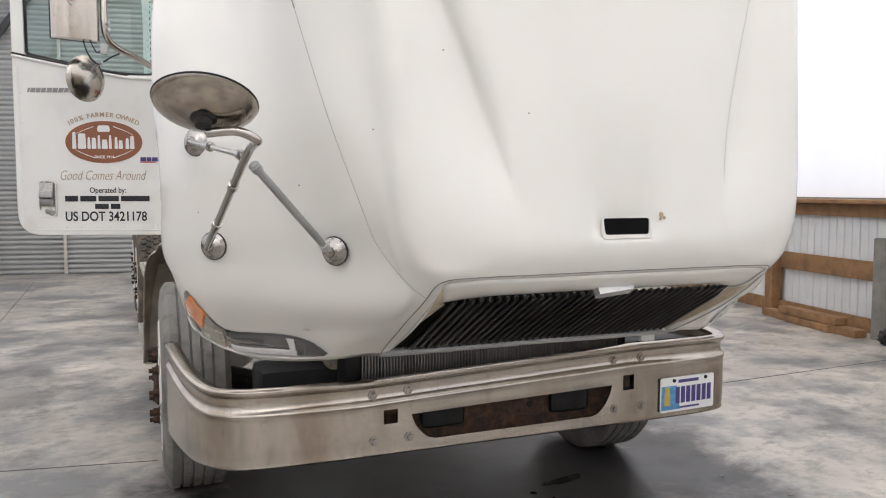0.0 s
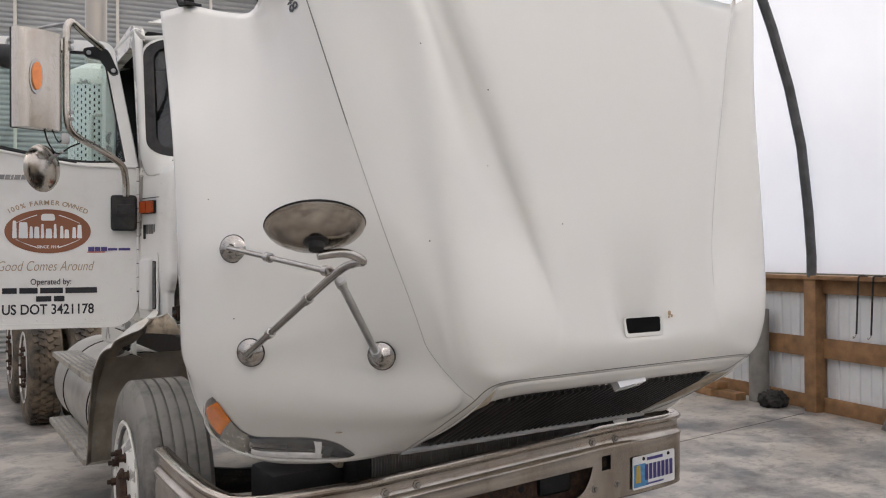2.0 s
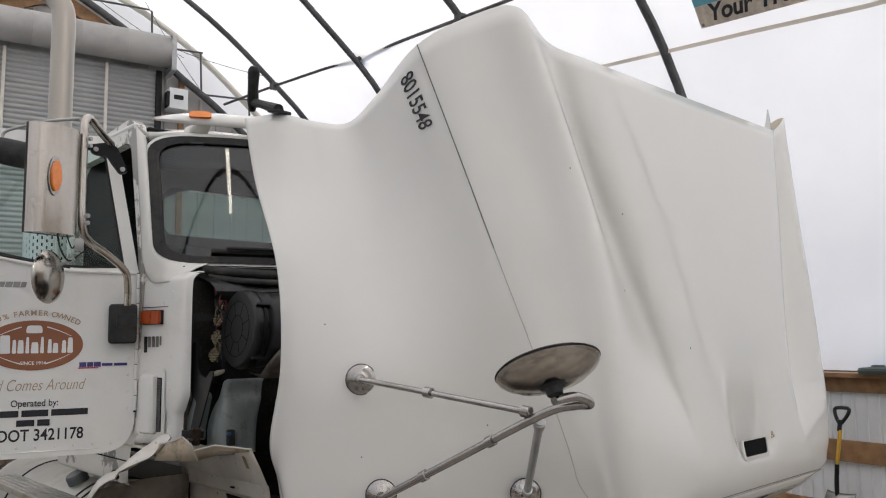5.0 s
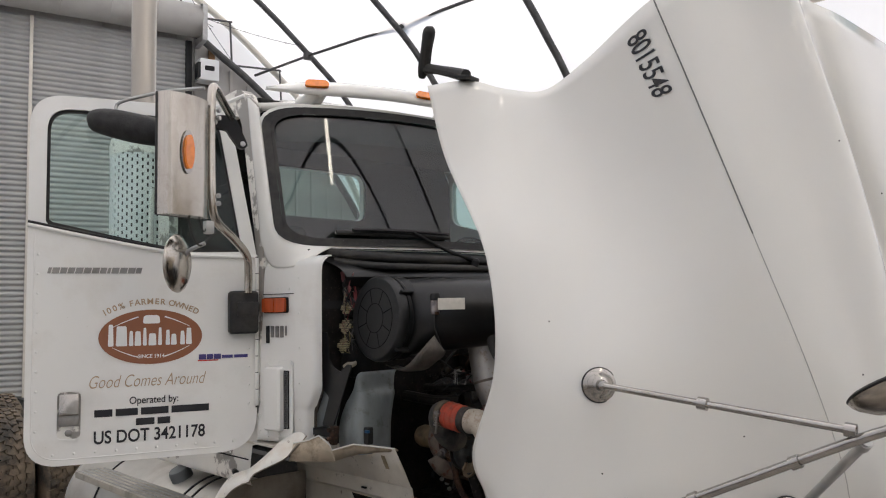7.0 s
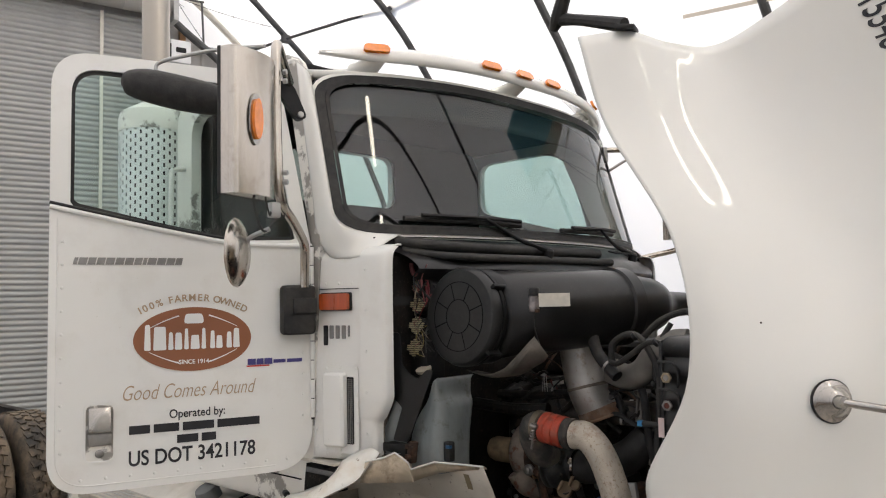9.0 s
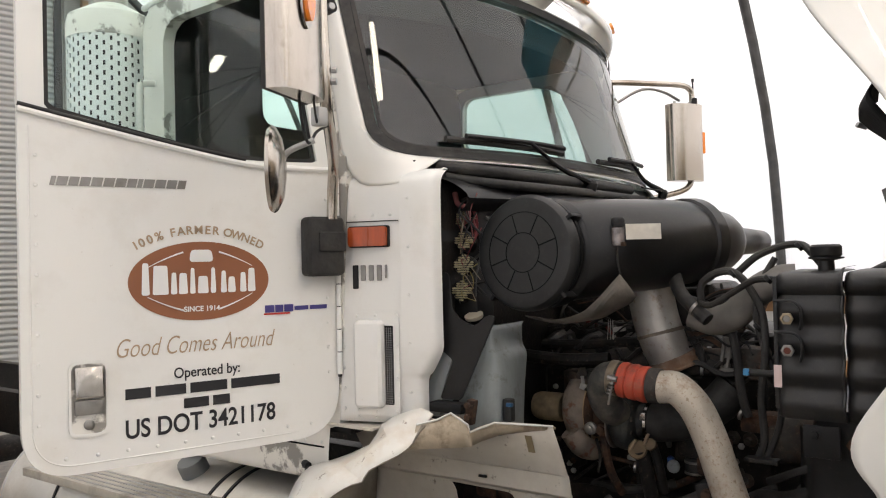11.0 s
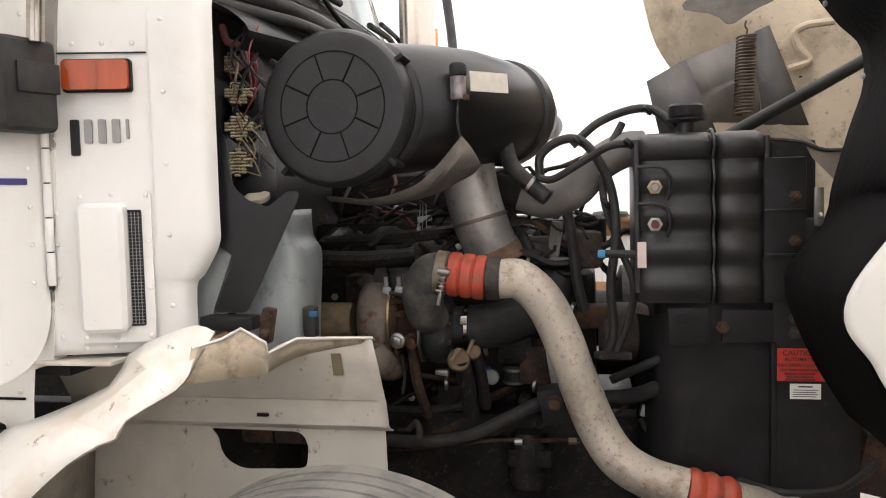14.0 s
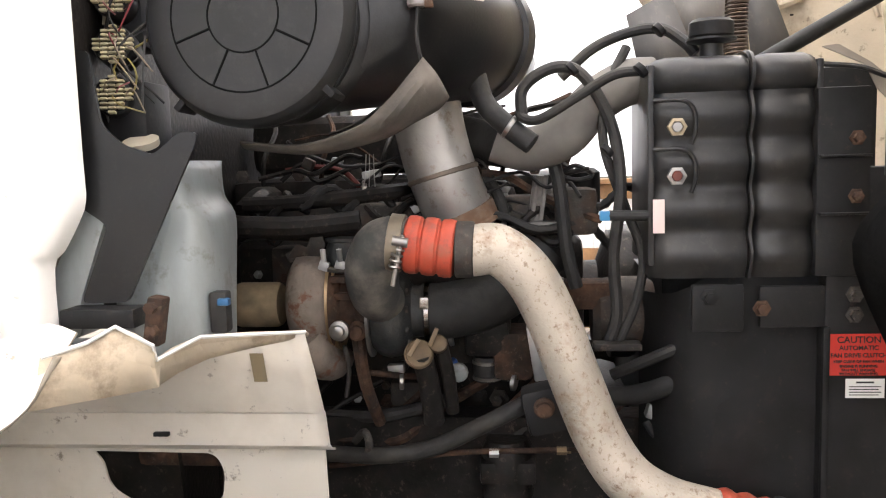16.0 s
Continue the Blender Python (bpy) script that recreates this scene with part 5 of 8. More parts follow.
part("wire", tube([(-1.58, 1.44, 2.11), (-1.56, 1.45, 2.05), (-1.52, 1.47, 2.01), (-1.46, 1.5, 2.05), (-1.42, 1.5, 2.07)], .004, 6, 5), RUBBER, dm)
part("wire", tube([(-1.55, 1.42, 2.11), (-1.52, 1.44, 2.06), (-1.49, 1.47, 2.10)], .003, 6, 5), RUBBER, dm)
bm = tube([(-1.785, 1.912, 2.535, .012), (-1.77, 1.90, 2.535, .04), (-1.72, 1.857, 2.525, .056), (-1.64, 1.787, 2.50, .06), (-1.56, 1.717, 2.478, .054), (-1.515, 1.678, 2.465, .036), (-1.505, 1.67, 2.462, .012)], .05, 16, 4)
part("look_down", bm, RUBBER, dm, "black look-down mirror housing", 60)
part("rod", tube([(-1.70, 1.845, 2.57), (-1.69, 1.84, 2.605), (-1.64, 1.78, 2.625), (-1.56, 1.66, 2.64), (-1.48, 1.52, 2.635)], .007, 8, 4), GALV, dm)
BRK = basis((-1.285, 1.66, 2.5), (-.943, .333, 0), (0, 0, 1))
part("bracket", slab(rounded([(-.07, -.045), (-.035, -.06), (.01, .0), (.02, .02), (.09, .03), (.1, .07), (.03, .085), (-.02, .07), (-.05, .0)], .02), .03, BRK), BLACKM, dm)
for p_ in ((-.045, -.035), (.07, .05)):
    part("bracket_bolt", lathe([(.012, 0), (.01, .006), (0, .007)], BRK @ Vector((*p_, -.0)), DN, 10), GALV, dm)

# driver-side mirror
lmir = new("door_mirror")
lmir.parent = truck
part("tube", tube([(1.06, 1.795, 2.646), (1.10, 1.745, 2.647), (1.24, 1.64, 2.65), (1.40, 1.52, 2.65), (1.455, 1.482, 2.63), (1.47, 1.475, 2.582), (1.47, 1.48, 2.4), (1.47, 1.489, 2.151), (1.455, 1.50, 2.09), (1.40, 1.54, 2.055), (1.27, 1.64, 2.02), (1.13, 1.75, 1.98)], .016, 12, 5), STEEL, lmir)
part("hinge_block", lathe([(.02, 0), (.026, .004), (.026, .085), (.02, .09)], (1.06, 1.797, 2.574), (0, 0, 1), 16), BRUSHED, lmir)
part("hinge_pad", lathe([(.045, 0), (.045, .01), (.03, .018)], (1.055, 1.80, 2.53), (-.1, -1, .3), 20), BRUSHED, lmir)
HM = basis((1.425, 1.50, 2.115), (.84, -.54, 0), (.54, .84, 0))
part("head", slab(rounded([(-.113, .03), (-.108, -.02), (-.06, -.045), (.06, -.045), (.108, -.02), (.113, .03)], [.004, .03, .04, .04, .03, .004], 6), .425, HM), STEEL, lmir, "polished mirror housing", 40)
part("lamp", box((1.516, 1.44, 2.33), (.02, .04, .12), .006, pose(0, 0, 0, 0, 0, -33)), AMBER, lmir)
part("stay", tube([(1.06, 1.766, 2.521), (1.15, 1.68, 2.593), (1.22, 1.628, 2.615), (1.30, 1.57, 2.60), (1.38, 1.515, 2.559)], .008, 8, 4), BRUSHED, lmir)
part("clamp", box((1.47, 1.462, 2.545), (.03, .03, .07), .006), BLACKM, lmir)
for dx in (-.07, .03):
    part("stud", lathe([(.005, -.03), (.005, 0), (.009, .001), (.009, .012), (0, .013)], HM @ Vector((dx, 0, .43)), (0, 0, 1), 8), BRUSHED, lmir)
part("aerial_stub", lathe([(.005, 0), (.005, .09), (.008, .092), (.008, .11), (0, .112)], (1.475, 1.47, 2.58), (0, 0, 1), 8), BLACKM, lmir)

# ---- behind and below the cab ----
exhaust = new("exhaust_stack")
exhaust.parent = truck
part("guard_top", lathe([(.06, .0), (.165, -.06), (.175, -.1), (.175, -.16)], (-1.08, 3.06, 2.80), (0, 0, 1), 32), CHIP, exhaust, "dented white heat-shield cap")
HS = mat("perforated_shield", (.7, .72, .7), .4, .3, var=.08)
NR, NZ = 40, 30
gv, gf = [], []
for k in range(NR):
    for j in range(NZ):
        base = len(gv)
        for fx, fz in ((0, 0), (1, 0), (1, 1), (0, 1), (.33, .27), (.67, .27), (.67, .73), (.33, .73)):
            a_ = 6.2832 * (k + fx) / NR
            gv.append((-1.08 + .172 * math.cos(a_), 3.06 + .172 * math.sin(a_), 1.44 + (j + fz + .5 * (k % 2)) * .04))
        gf += [(base, base + 1, base + 5, base + 4), (base + 1, base + 2, base + 6, base + 5), (base + 2, base + 3, base + 7, base + 6), (base + 3, base, base + 4, base + 7)]
part("guard", (gv, gf), HS, exhaust, "perforated white heat shield")
part("muffler", lathe([(.06, 0), (.13, .03), (.13, 1.2), (.06, 1.25)], (-1.08, 3.06, 1.44), (0, 0, 1), 24), GRIME, exhaust)
part("pipe", tube([(-1.08, 3.06, 2.72), (-1.08, 3.06, 3.4), (-1.08, 3.06, 3.66), (-1.10, 3.07, 3.76), (-1.16, 3.1, 3.83), (-1.25, 3.15, 3.86)], .068, 20, 6), mat("chrome_stack", (.36, .33, .29), .3, 1, var=.1, scale=3, stretch=(1, 1, .2)), exhaust, "heat-tinted chrome stack")
part("grab_handle", tube([(-1.10, 2.735, 2.42), (-1.15, 2.735, 2.41), (-1.165, 2.735, 2.36), (-1.165, 2.735, 1.9), (-1.15, 2.735, 1.85), (-1.10, 2.735, 1.84)], .013, 10, 5), WHITE, cab)
for z in np.arange(1.3, 2.7, .09):
    rivet(cab, (-1.092, 2.77, z), (-1, 0, 0))
tank = new("fuel_tank")
tank.parent = truck
tank["label"] = "dull aluminium fuel tank with black straps"
TANKM = mat("dull_aluminium", (.55, .53, .48), .4, .7, var=.12, scale=5, dirt=(.3, .25, .18), amount=.6, dscale=3, bump=.15)
part("shell", lathe([(.0, -.02), (.2, -.018), (.30, .0), (.318, .02), (.32, .03), (.32, 1.72), (.318, 1.74), (.3, 1.76), (0, 1.78)], (-.93, 2.0, .63), (0, 1, 0), 48), TANKM, tank)
for y in (2.32, 2.40, 3.3):
    part("strap", lathe([(.3215, -.007), (.325, -.007), (.325, .007), (.3215, .007)], (-.93, y, .63), (0, 1, 0), 48), BLACKM, tank)
for y in (2.03, 3.72):
    part("weld", lathe([(.319, -.006), (.323, 0), (.319, .006)], (-.93, y, .63), (0, 1, 0), 48), GALV, tank)
part("filler_cap", lathe([(.055, -.03), (.055, .03), (.05, .045), (.02, .05), (0, .05)], (-1.06, 2.58, .93), (-.45, 0, .9), 14), mat("grey_filler_cap", (.16, .17, .17), .7, var=.2), tank, "dark grey filler cap")
STEPM = mat("worn_tread_plate", (.42, .39, .33), .55, .35, var=.2, scale=8, dirt=(.08, .07, .06), amount=.7, dscale=5)
for z, x0 in ((.865, -1.22), (.42, -1.24)):
    stp = new("step")
    stp.parent = truck
    part("tread", box((x0, 2.72, z), (.17, 1.36, .035), .006), STEPM, stp)
    bm = bmesh.new()
    for k in range(74):
        for i_ in range(5):
            lathe([(.0062, 0), (.0048, .003), (.0025, .003), (.002, -.002)], (x0 - .064 + i_ * .032, 2.055 + k * .018 + .009 * (i_ % 2), z + .0175), (0, 0, 1), 7, bm)
    tagged(part("tread_grip", bm, GALV, stp, "punched grip surface", 40), kind="stuff")
    for y in (2.25, 3.25):
        part("hanger", box((x0 + .12, y, z - .04), (.2, .05, .03), .006), BLACKM, stp)
part("sill_skirt", sheet([[(x, y, z) for y in (1.84, 2.0, 2.2, 2.5, 2.82)] for x, z in ((-1.08, 1.19), (-1.092, 1.10), (-1.094, 1.04), (-1.088, 1.0), (-1.06, .985))], 3, 3), CHIP, cab, "white sill with peeling paint")
for k in range(7):
    rivet(cab, (-1.094, 1.87 + k * .075, 1.122), (-1, 0, 0))
part("sill_gap", tube([(-1.0925, y, 1.106) for y in (1.86, 2.0, 2.2, 2.4)], .003, 6, 1), CAPLINE, cab)
for q0 in ((-1.115, 1.925, 1.045), (-1.12, 1.905, 1.03)):
    part("sill_plug", tube([q0, (q0[0] - .02, q0[1] - .02, q0[2] + .012), (q0[0] - .03, q0[1] - .045, q0[2] + .01)], .012, 10, 4), RUBBER, cab)


# ---- engine bay ----
engine = new("engine")
engine.parent = truck
engine["label"] = "grimy diesel engine with turbocharger and hoses"


def loft(rings, seg=28, cap=True):
    """A pipe through rings of (centre, radius, normal)."""
    bm = bmesh.new()
    rr = []
    for c, r, n in rings:
        q = Vector(n).normalized()
        s = Vector((0, 0, 1)).cross(q).normalized()
        u = q.cross(s)
        rr.append([bm.verts.new(Vector(c) + (s * math.cos(6.2832 * k / seg) + u * math.sin(6.2832 * k / seg)) * r) for k in range(seg)])
    for A, B in zip(rr, rr[1:]):
        for k in range(seg):
            bm.faces.new((A[k], A[(k + 1) % seg], B[(k + 1) % seg], B[k]))
    if cap:
        bm.faces.new(rr[0][::-1])
        bm.faces.new(rr[-1])
    return bm


cleaner = new("air_cleaner")
cleaner.parent = truck
cleaner["label"] = "black ribbed air cleaner canister"
CN, CC = Vector((-.995, .07, .05)).normalized(), Vector((-.868, 1.225, 1.722))
ST = [((-.80, 1.214, 1.72), .164, (1, -.1, 0)), ((-.785, 1.205, 1.72), .17, (1, -.15, 0)), ((-.765, 1.19, 1.721), .17, (1, -.25, 0)), ((-.755, 1.18, 1.722), .16, (1, -.4, 0)), ((-.72, 1.13, 1.728), .155, (1, -.7, 0)), ((-.67, 1.055, 1.733), .15, (1, -.7, 0)), ((-.60, .985, 1.737), .145, (1, -.5, 0)), ((-.45, .928, 1.743), .14, (1, -.35, 0)), ((-.385, .910, 1.744), .136, (1, -.3, 0)), ((-.38, .908, 1.744), .146, (1, -.3, 0)), ((-.335, .895, 1.745), .147, (1, -.29, 0)), ((-.33, .894, 1.745), .12, (1, -.28, 0)), ((-.25, .872, 1.746), .113, (1, -.28, 0)), ((-.19, .854, 1.747), .104, (1, -.28, 0)), ((-.155, .845, 1.747), .09, (1, -.28, 0)), ((-.125, .837, 1.748), .062, (1, -.28, 0)), ((-.08, .828, 1.748), .051, (1, -.25, 0)), ((.02, .806, 1.748), .046, (1, -.2, 0)), ((.125, .79, 1.746), .042, (1, -.2, 0)), ((.132, .789, 1.746), .036, (1, -.2, 0))]
part("body", loft(ST, 36), BLACKP, cleaner, "", 40)
part("cap", lathe([(.162, -.07), (.171, -.065), (.171, -.03), (.178, -.026), (.178, -.014), (.172, .0), (.166, .0065), (.158, .009), (.126, .0095), (0, .0095)], CC, CN, 64), CAPG, cleaner, "round black end cap", 25)
cq = CN.to_track_quat("Z", "Y")
for k in range(8):
    a = 6.2832 * (k + .42) / 8
    dv = Vector((math.cos(a), math.sin(a), 0))
    part("cap_rib", tube([CC + cq @ (dv * .060 + Vector((0, 0, .0085))), CC + cq @ (dv * .121 + Vector((0, 0, .0085)))], .0024, 6, 1), CAPLINE, cleaner)
for r_ in (.060, .123):
    part("cap_ring", lathe([(r_ - .002, .0085), (r_ - .001, .0108), (r_ + .001, .0108), (r_ + .002, .0085)], CC, CN, 48), CAPLINE, cleaner)
part("band", lathe([(.17, -.055), (.176, -.053), (.176, -.041), (.17, -.039)], CC, CN, 48), BLACKM, cleaner)
for a in (.6, 2.5, -.75, -2.3):
    dv = cq @ Vector((math.cos(a), math.sin(a), 0))
    part("clip", box(CC + dv * .179 - CN * .035, (.012, .03, .06), .003, basis((0, 0, 0), CN.cross(dv), dv).to_3x3().to_4x4()), BLACKM, cleaner)
part("label_plate", slab([(0, 0), (.105, 0), (.105, .045), (0, .045)], .002, basis((-.803, .925, 1.752), (.68, -.73, 0), (.06, .06, 1))), mat("aged_paper", (.6, .57, .5), .6, var=.12, scale=30), cleaner, "pale paper label")
gz = Vector((-.79, .955, 1.735))
part("gauge_bowl", lathe([(.016, 0), (.019, .004), (.019, .05), (.016, .054)], gz, (0, 0, 1), 18), mat("clear_gauge", (.22, .19, .18), .15, var=.5, scale=40, coat=.8), cleaner)
part("gauge_top", lathe([(.017, .054), (.02, .056), (.02, .076), (.016, .082), (0, .082)], gz, (0, 0, 1), 18), BLACKM, cleaner)
part("gauge_line", tube([gz, gz + Vector((0, .003, -.05)), gz + Vector((.02, -.01, -.13))], .0035, 6, 4), RUBBER, cleaner)
for a, b in ((-.02, .01), (.02, .01)):
    part("gauge_ear", box(gz + Vector((.5 * a, a, .004)), (.012, .014, .012), .002), RUST, cleaner)
FLAP = mat("worn_rubber_flap", (.085, .074, .062), .85, var=.45, scale=12, bump=.5)
shell(part("flap", sheet([[(-0.800, 0.949, 1.652), (-0.800, 0.928, 1.624), (-0.780, 0.909, 1.589)], [(-0.820, 0.970, 1.619), (-0.840, 0.951, 1.600), (-0.780, 0.928, 1.570)], [(-0.840, 1.007, 1.575), (-0.850, 0.989, 1.558), (-0.780, 0.966, 1.552)], [(-0.840, 1.063, 1.539), (-0.820, 1.046, 1.525), (-0.760, 1.034, 1.523)], [(-0.800, 1.165, 1.517), (-0.780, 1.159, 1.506), (-0.700, 1.168, 1.504)], [(-0.780, 1.276, 1.527), (-0.750, 1.281, 1.519), (-0.700, 1.291, 1.516)]], 4, 4), FLAP, cleaner), .004, False)

# block, head and sump: grimy masses behind the accessories
part("block", box((-.02, 1.07, 1.08), (.56, .84, .46), .05, seg=3), GRIME, engine)
part("cylinder_head", box((-.02, 1.08, 1.37), (.46, .84, .16), .03), GRIME, engine)
part("rocker_cover", box((.0, 1.17, 1.53), (.36, .6, .15), .045, seg=3), GRIME, engine)
part("sump", box((0, 1.0, .78), (.42, .95, .24), .05), GRIME, engine)
part("flywheel_housing", lathe([(.28, 0), (.30, .03), (.30, .12), (.2, .16)], (0, 1.42, 1.1), (0, 1, 0), 32), GRIME, engine)
for k in range(6):
    y = .70 + k * .14
    part("exhaust_port", tube([(-.25, y, 1.40), (-.33, y, 1.40), (-.38, y + .02, 1.37)], .035, 10, 4), GRIME, engine)
    part("injector_line", tube([(-.2, y, 1.6), (-.28, y - .03, 1.56), (-.34, y - .02, 1.50), (-.3, y, 1.44)], .006, 6, 4), RUBBER if k % 2 else RUST, engine)
    part("head_bolt", lathe([(.016, 0), (.016, .014), (0, .016)], (-.262, y + .06, 1.46), (-1, 0, 0), 6), IRON, engine)
part("exhaust_manifold", tube([(-.39, .66, 1.36), (-.40, .85, 1.36), (-.40, 1.1, 1.35), (-.39, 1.36, 1.36)], .045, 12, 4), IRON, engine)
part("fuel_rail", tube([(-0.450, 1.394, 1.399), (-0.450, 1.264, 1.403), (-0.450, 1.066, 1.420), (-0.400, 1.018, 1.424)], .018, 10, 4), GRIME, engine)
part("coolant_rail", tube([(-0.500, 1.478, 1.362), (-0.500, 1.281, 1.352), (-0.480, 1.132, 1.361)], .024, 10, 4), GRIME, engine)

# turbocharger
turbo = new("turbocharger")
turbo.parent = engine
TURB = mat("scaled_turbine_iron", (.2, .165, .135), .85, .1, var=.35, scale=16, bump=.6, dirt=(.15, .06, .03), amount=.85, dscale=26, edge=(.54, .62), grit=((.05, .035, .028), .7, 14, .58, .7))
COMPR = mat("oily_compressor_casting", (.045, .047, .046), .5, .4, var=.35, scale=18, bump=.5, dirt=(.12, .1, .085), amount=.5, dscale=14, edge=(.55, .7), spec=.35)
part("turbine_housing", lathe([(.05, -.052), (.08, -.05), (.102, -.036), (.113, -.01), (.111, .02), (.097, .038), (.06, .045)], (-.445, 1.243, 1.187), (.04, -1, 0), 36), TURB, turbo, "pale rust-scaled turbine housing")
part("turbine_scroll", tube([(-.52, 1.255, 1.12, .045), (-.50, 1.232, 1.075, .045), (-.46, 1.215, 1.05, .04), (-.40, 1.21, 1.045, .035)], .045, 14, 5), TURB, turbo)
part("gasket_plate", slab([(1.29, 1.285), (1.272, 1.315), (1.248, 1.308), (1.236, 1.338), (1.216, 1.342), (1.208, 1.312), (1.222, 1.288), (1.25, 1.29)], .006, basis((-.49, 0, 0), (0, 1, 0), (0, 0, 1))), IRON, turbo, "bent grey gasket plate")
part("clamp_band", lathe([(.1, 0), (.109, .002), (.109, .02), (.1, .022)], (-.445, 1.206, 1.187), (.04, -1, 0), 40), mat("straw_steel_band", (.42, .29, .17), .35, .85, var=.15), turbo, "straw-coloured clamp band")
part("bearing_housing", lathe([(.095, 0), (.088, .012), (.07, .022), (.066, .05), (.082, .07), (.086, .085)], (-.47, 1.195, 1.185), (.04, -1, 0), 28), RUST, turbo)
for dz in (.03, -.005):
    part("housing_web", box((-.535, 1.163, 1.215 + dz), (.03, .05, .014), .004), RUST, turbo)
part("back_plate", lathe([(.09, 0), (.096, .001), (.096, .007), (.09, .008)], (-.485, 1.116, 1.167), (.04, -1, 0), 36), BRUSHED, turbo)
part("compressor_cover", lathe([(.05, -.004), (.078, -.002), (.092, .012), (.098, .034), (.094, .056), (.08, .07), (.062, .076), (.056, .082), (.055, .118)], (-.487, 1.106, 1.167), (.04, -1, 0), 40), COMPR, turbo, "oily dark compressor housing")
for a_ in (2.4, 2.9, 3.5, 4.0):
    part("cover_bolt", lathe([(.008, 0), (.008, .006), (0, .007)], (-.487 + .076 * math.cos(a_), 1.03, 1.167 + .076 * math.sin(a_)), (0, -1, 0), 6), IRON, turbo, smooth=0)
part("inlet_ring", lathe([(.06, 0), (.0645, .002), (.0645, .011), (.06, .013)], (-.49, .998, 1.167), (.04, -1, 0), 32), CHROME, turbo, "bright hose clamp")
part("clamp_screw", box((-.548, .992, 1.195), (.014, .02, .026), .004), CHROME, turbo)
part("inlet_hose", tube([(-.49, 1.0, 1.167), (-.487, .94, 1.17), (-.47, .87, 1.185), (-.44, .80, 1.225), (-.41, .75, 1.28)], .06, 20, 5), RUBBER, turbo)
for p_, m_ in (((-0.555, 1.168, 1.142), BRUSHED), ((-0.545, 1.132, 1.140), RUST)):
    part("flange_nut", lathe([(.021, 0), (.021, .012), (.013, .014), (.013, .026), (.01, .028), (0, .028)], p_, (-1, 0, 0), 18), m_, turbo)
part("actuator", lathe([(.03, 0), (.034, .004), (.034, .04), (.03, .05), (.036, .052), (.036, .058), (0, .06)], (-.50, 1.168, 1.27), (0, 0, 1), 20), COMPR, turbo)
for dy in (.022, -.012):
    part("actuator_clip", box((-.548, 1.175 + dy, 1.275), (.012, .022, .02), .003, pose(0, 0, 0, 20, 0, 0)), GALV, turbo)
    part("actuator_stud", lathe([(.006, 0), (.006, .03), (0, .032)], (-.548, 1.175 + dy, 1.28), (-.2, 0, 1), 8), GALV, turbo)
part("actuator_arm", tube([(-0.550, 1.189, 1.268), (-0.550, 1.135, 1.260)], .006, 8, 1), IRON, turbo)
part("oil_line", tube([(-0.525, 1.138, 1.12), (-0.520, 1.130, 1.040), (-0.500, 1.120, 0.978), (-0.450, 1.112, 0.913)], .014, 8, 4), RUST, turbo)
part("oil_line", tube([(-0.520, 1.168, 1.100), (-0.500, 1.165, 1.040), (-0.500, 1.174, 0.984)], .005, 8, 4), IRON, turbo)
part("drain_line", tube([(-0.480, 1.151, 1.035), (-0.460, 1.091, 1.023), (-0.440, 1.024, 1.011)], .007, 8, 4), RUST, turbo)

# exhaust pipe off the turbine, insulated stub to the left
part("exhaust_stub", lathe([(.045, 0), (.05, .01), (.05, .09), (.043, .11)], (-0.450, 1.320, 1.179), (0, 1, 0), 20), mat("tan_heat_wrap", (.22, .165, .1), .85, var=.3, scale=30), engine, "tan wrapped exhaust stub")
up = [(-0.480, 0.983, 1.686), (-0.480, 0.985, 1.606), (-0.480, 0.970, 1.513), (-0.480, 0.945, 1.432), (-0.460, 0.912, 1.349)]
part("intake_pipe", tube(up, .073, 24, 6), ALUS, engine, "dull aluminium intake pipe")
part("bead", lathe([(.072, -.007), (.0765, -.003), (.0765, .003), (.072, .007)], (-.48, .953, 1.455), (0, -.27, -1), 28), mat("stained_bead", (.17, .14, .11), .6, .4, var=.3, scale=20), engine)
part("rusty_collar", lathe([(.073, -.022), (.0765, -.018), (.0765, .012), (.08, .016), (.08, .022), (.073, .024)], (-.463, .917, 1.36), (.1, -.37, -1), 28), mat("rust_stained_collar", (.2, .115, .07), .75, .2, var=.4, scale=18, bump=.3, dirt=(.32, .29, .25), amount=.7, dscale=14), engine)

# charge pipe with red ribbed sleeves
cp = new("charge_pipe")
cp.parent = truck
cp["label"] = "speckled aluminium charge pipe with red ribbed sleeves"
CP = [(-0.684, 0.885, 1.316), (-0.684, 0.832, 1.315), (-0.686, 0.778, 1.266), (-0.690, 0.735, 1.18), (-0.698, 0.700, 1.082), (-0.710, 0.656, 0.972), (-0.722, 0.606, 0.898), (-0.732, 0.538, 0.858), (-0.735, 0.458, 0.836)]
part("pipe", tube(CP, .048, 28, 7), ALU, cp)
c0, c1 = Vector((-0.683, 1.006, 1.331)), Vector((-0.684, 0.912, 1.319))
ax = (c1 - c0)
L_ = ax.length
pr = []
for k in range(3):
    b = L_ * k / 3
    pr += [(.049, b + .001), (.0535, b + L_ * .05), (.055, b + L_ / 6), (.0535, b + L_ / 3 - L_ * .05), (.049, b + L_ / 3 - .001)]
part("sleeve", lathe(pr, c0, ax, 32), RED, cp, "red silicone sleeve")
part("sleeve_end", lathe([(.05, 0), (.0525, .002), (.0525, .032), (.05, .034)], c1, Vector((-0.684, 0.86, 1.317)) - c1, 28), IRON, cp)
ELBOW = mat("dusty_elbow_rubber", (.045, .045, .042), .7, var=.3, scale=14, bump=.3, dirt=(.17, .15, .125), amount=.8, dscale=9, edge=(.45, .62))
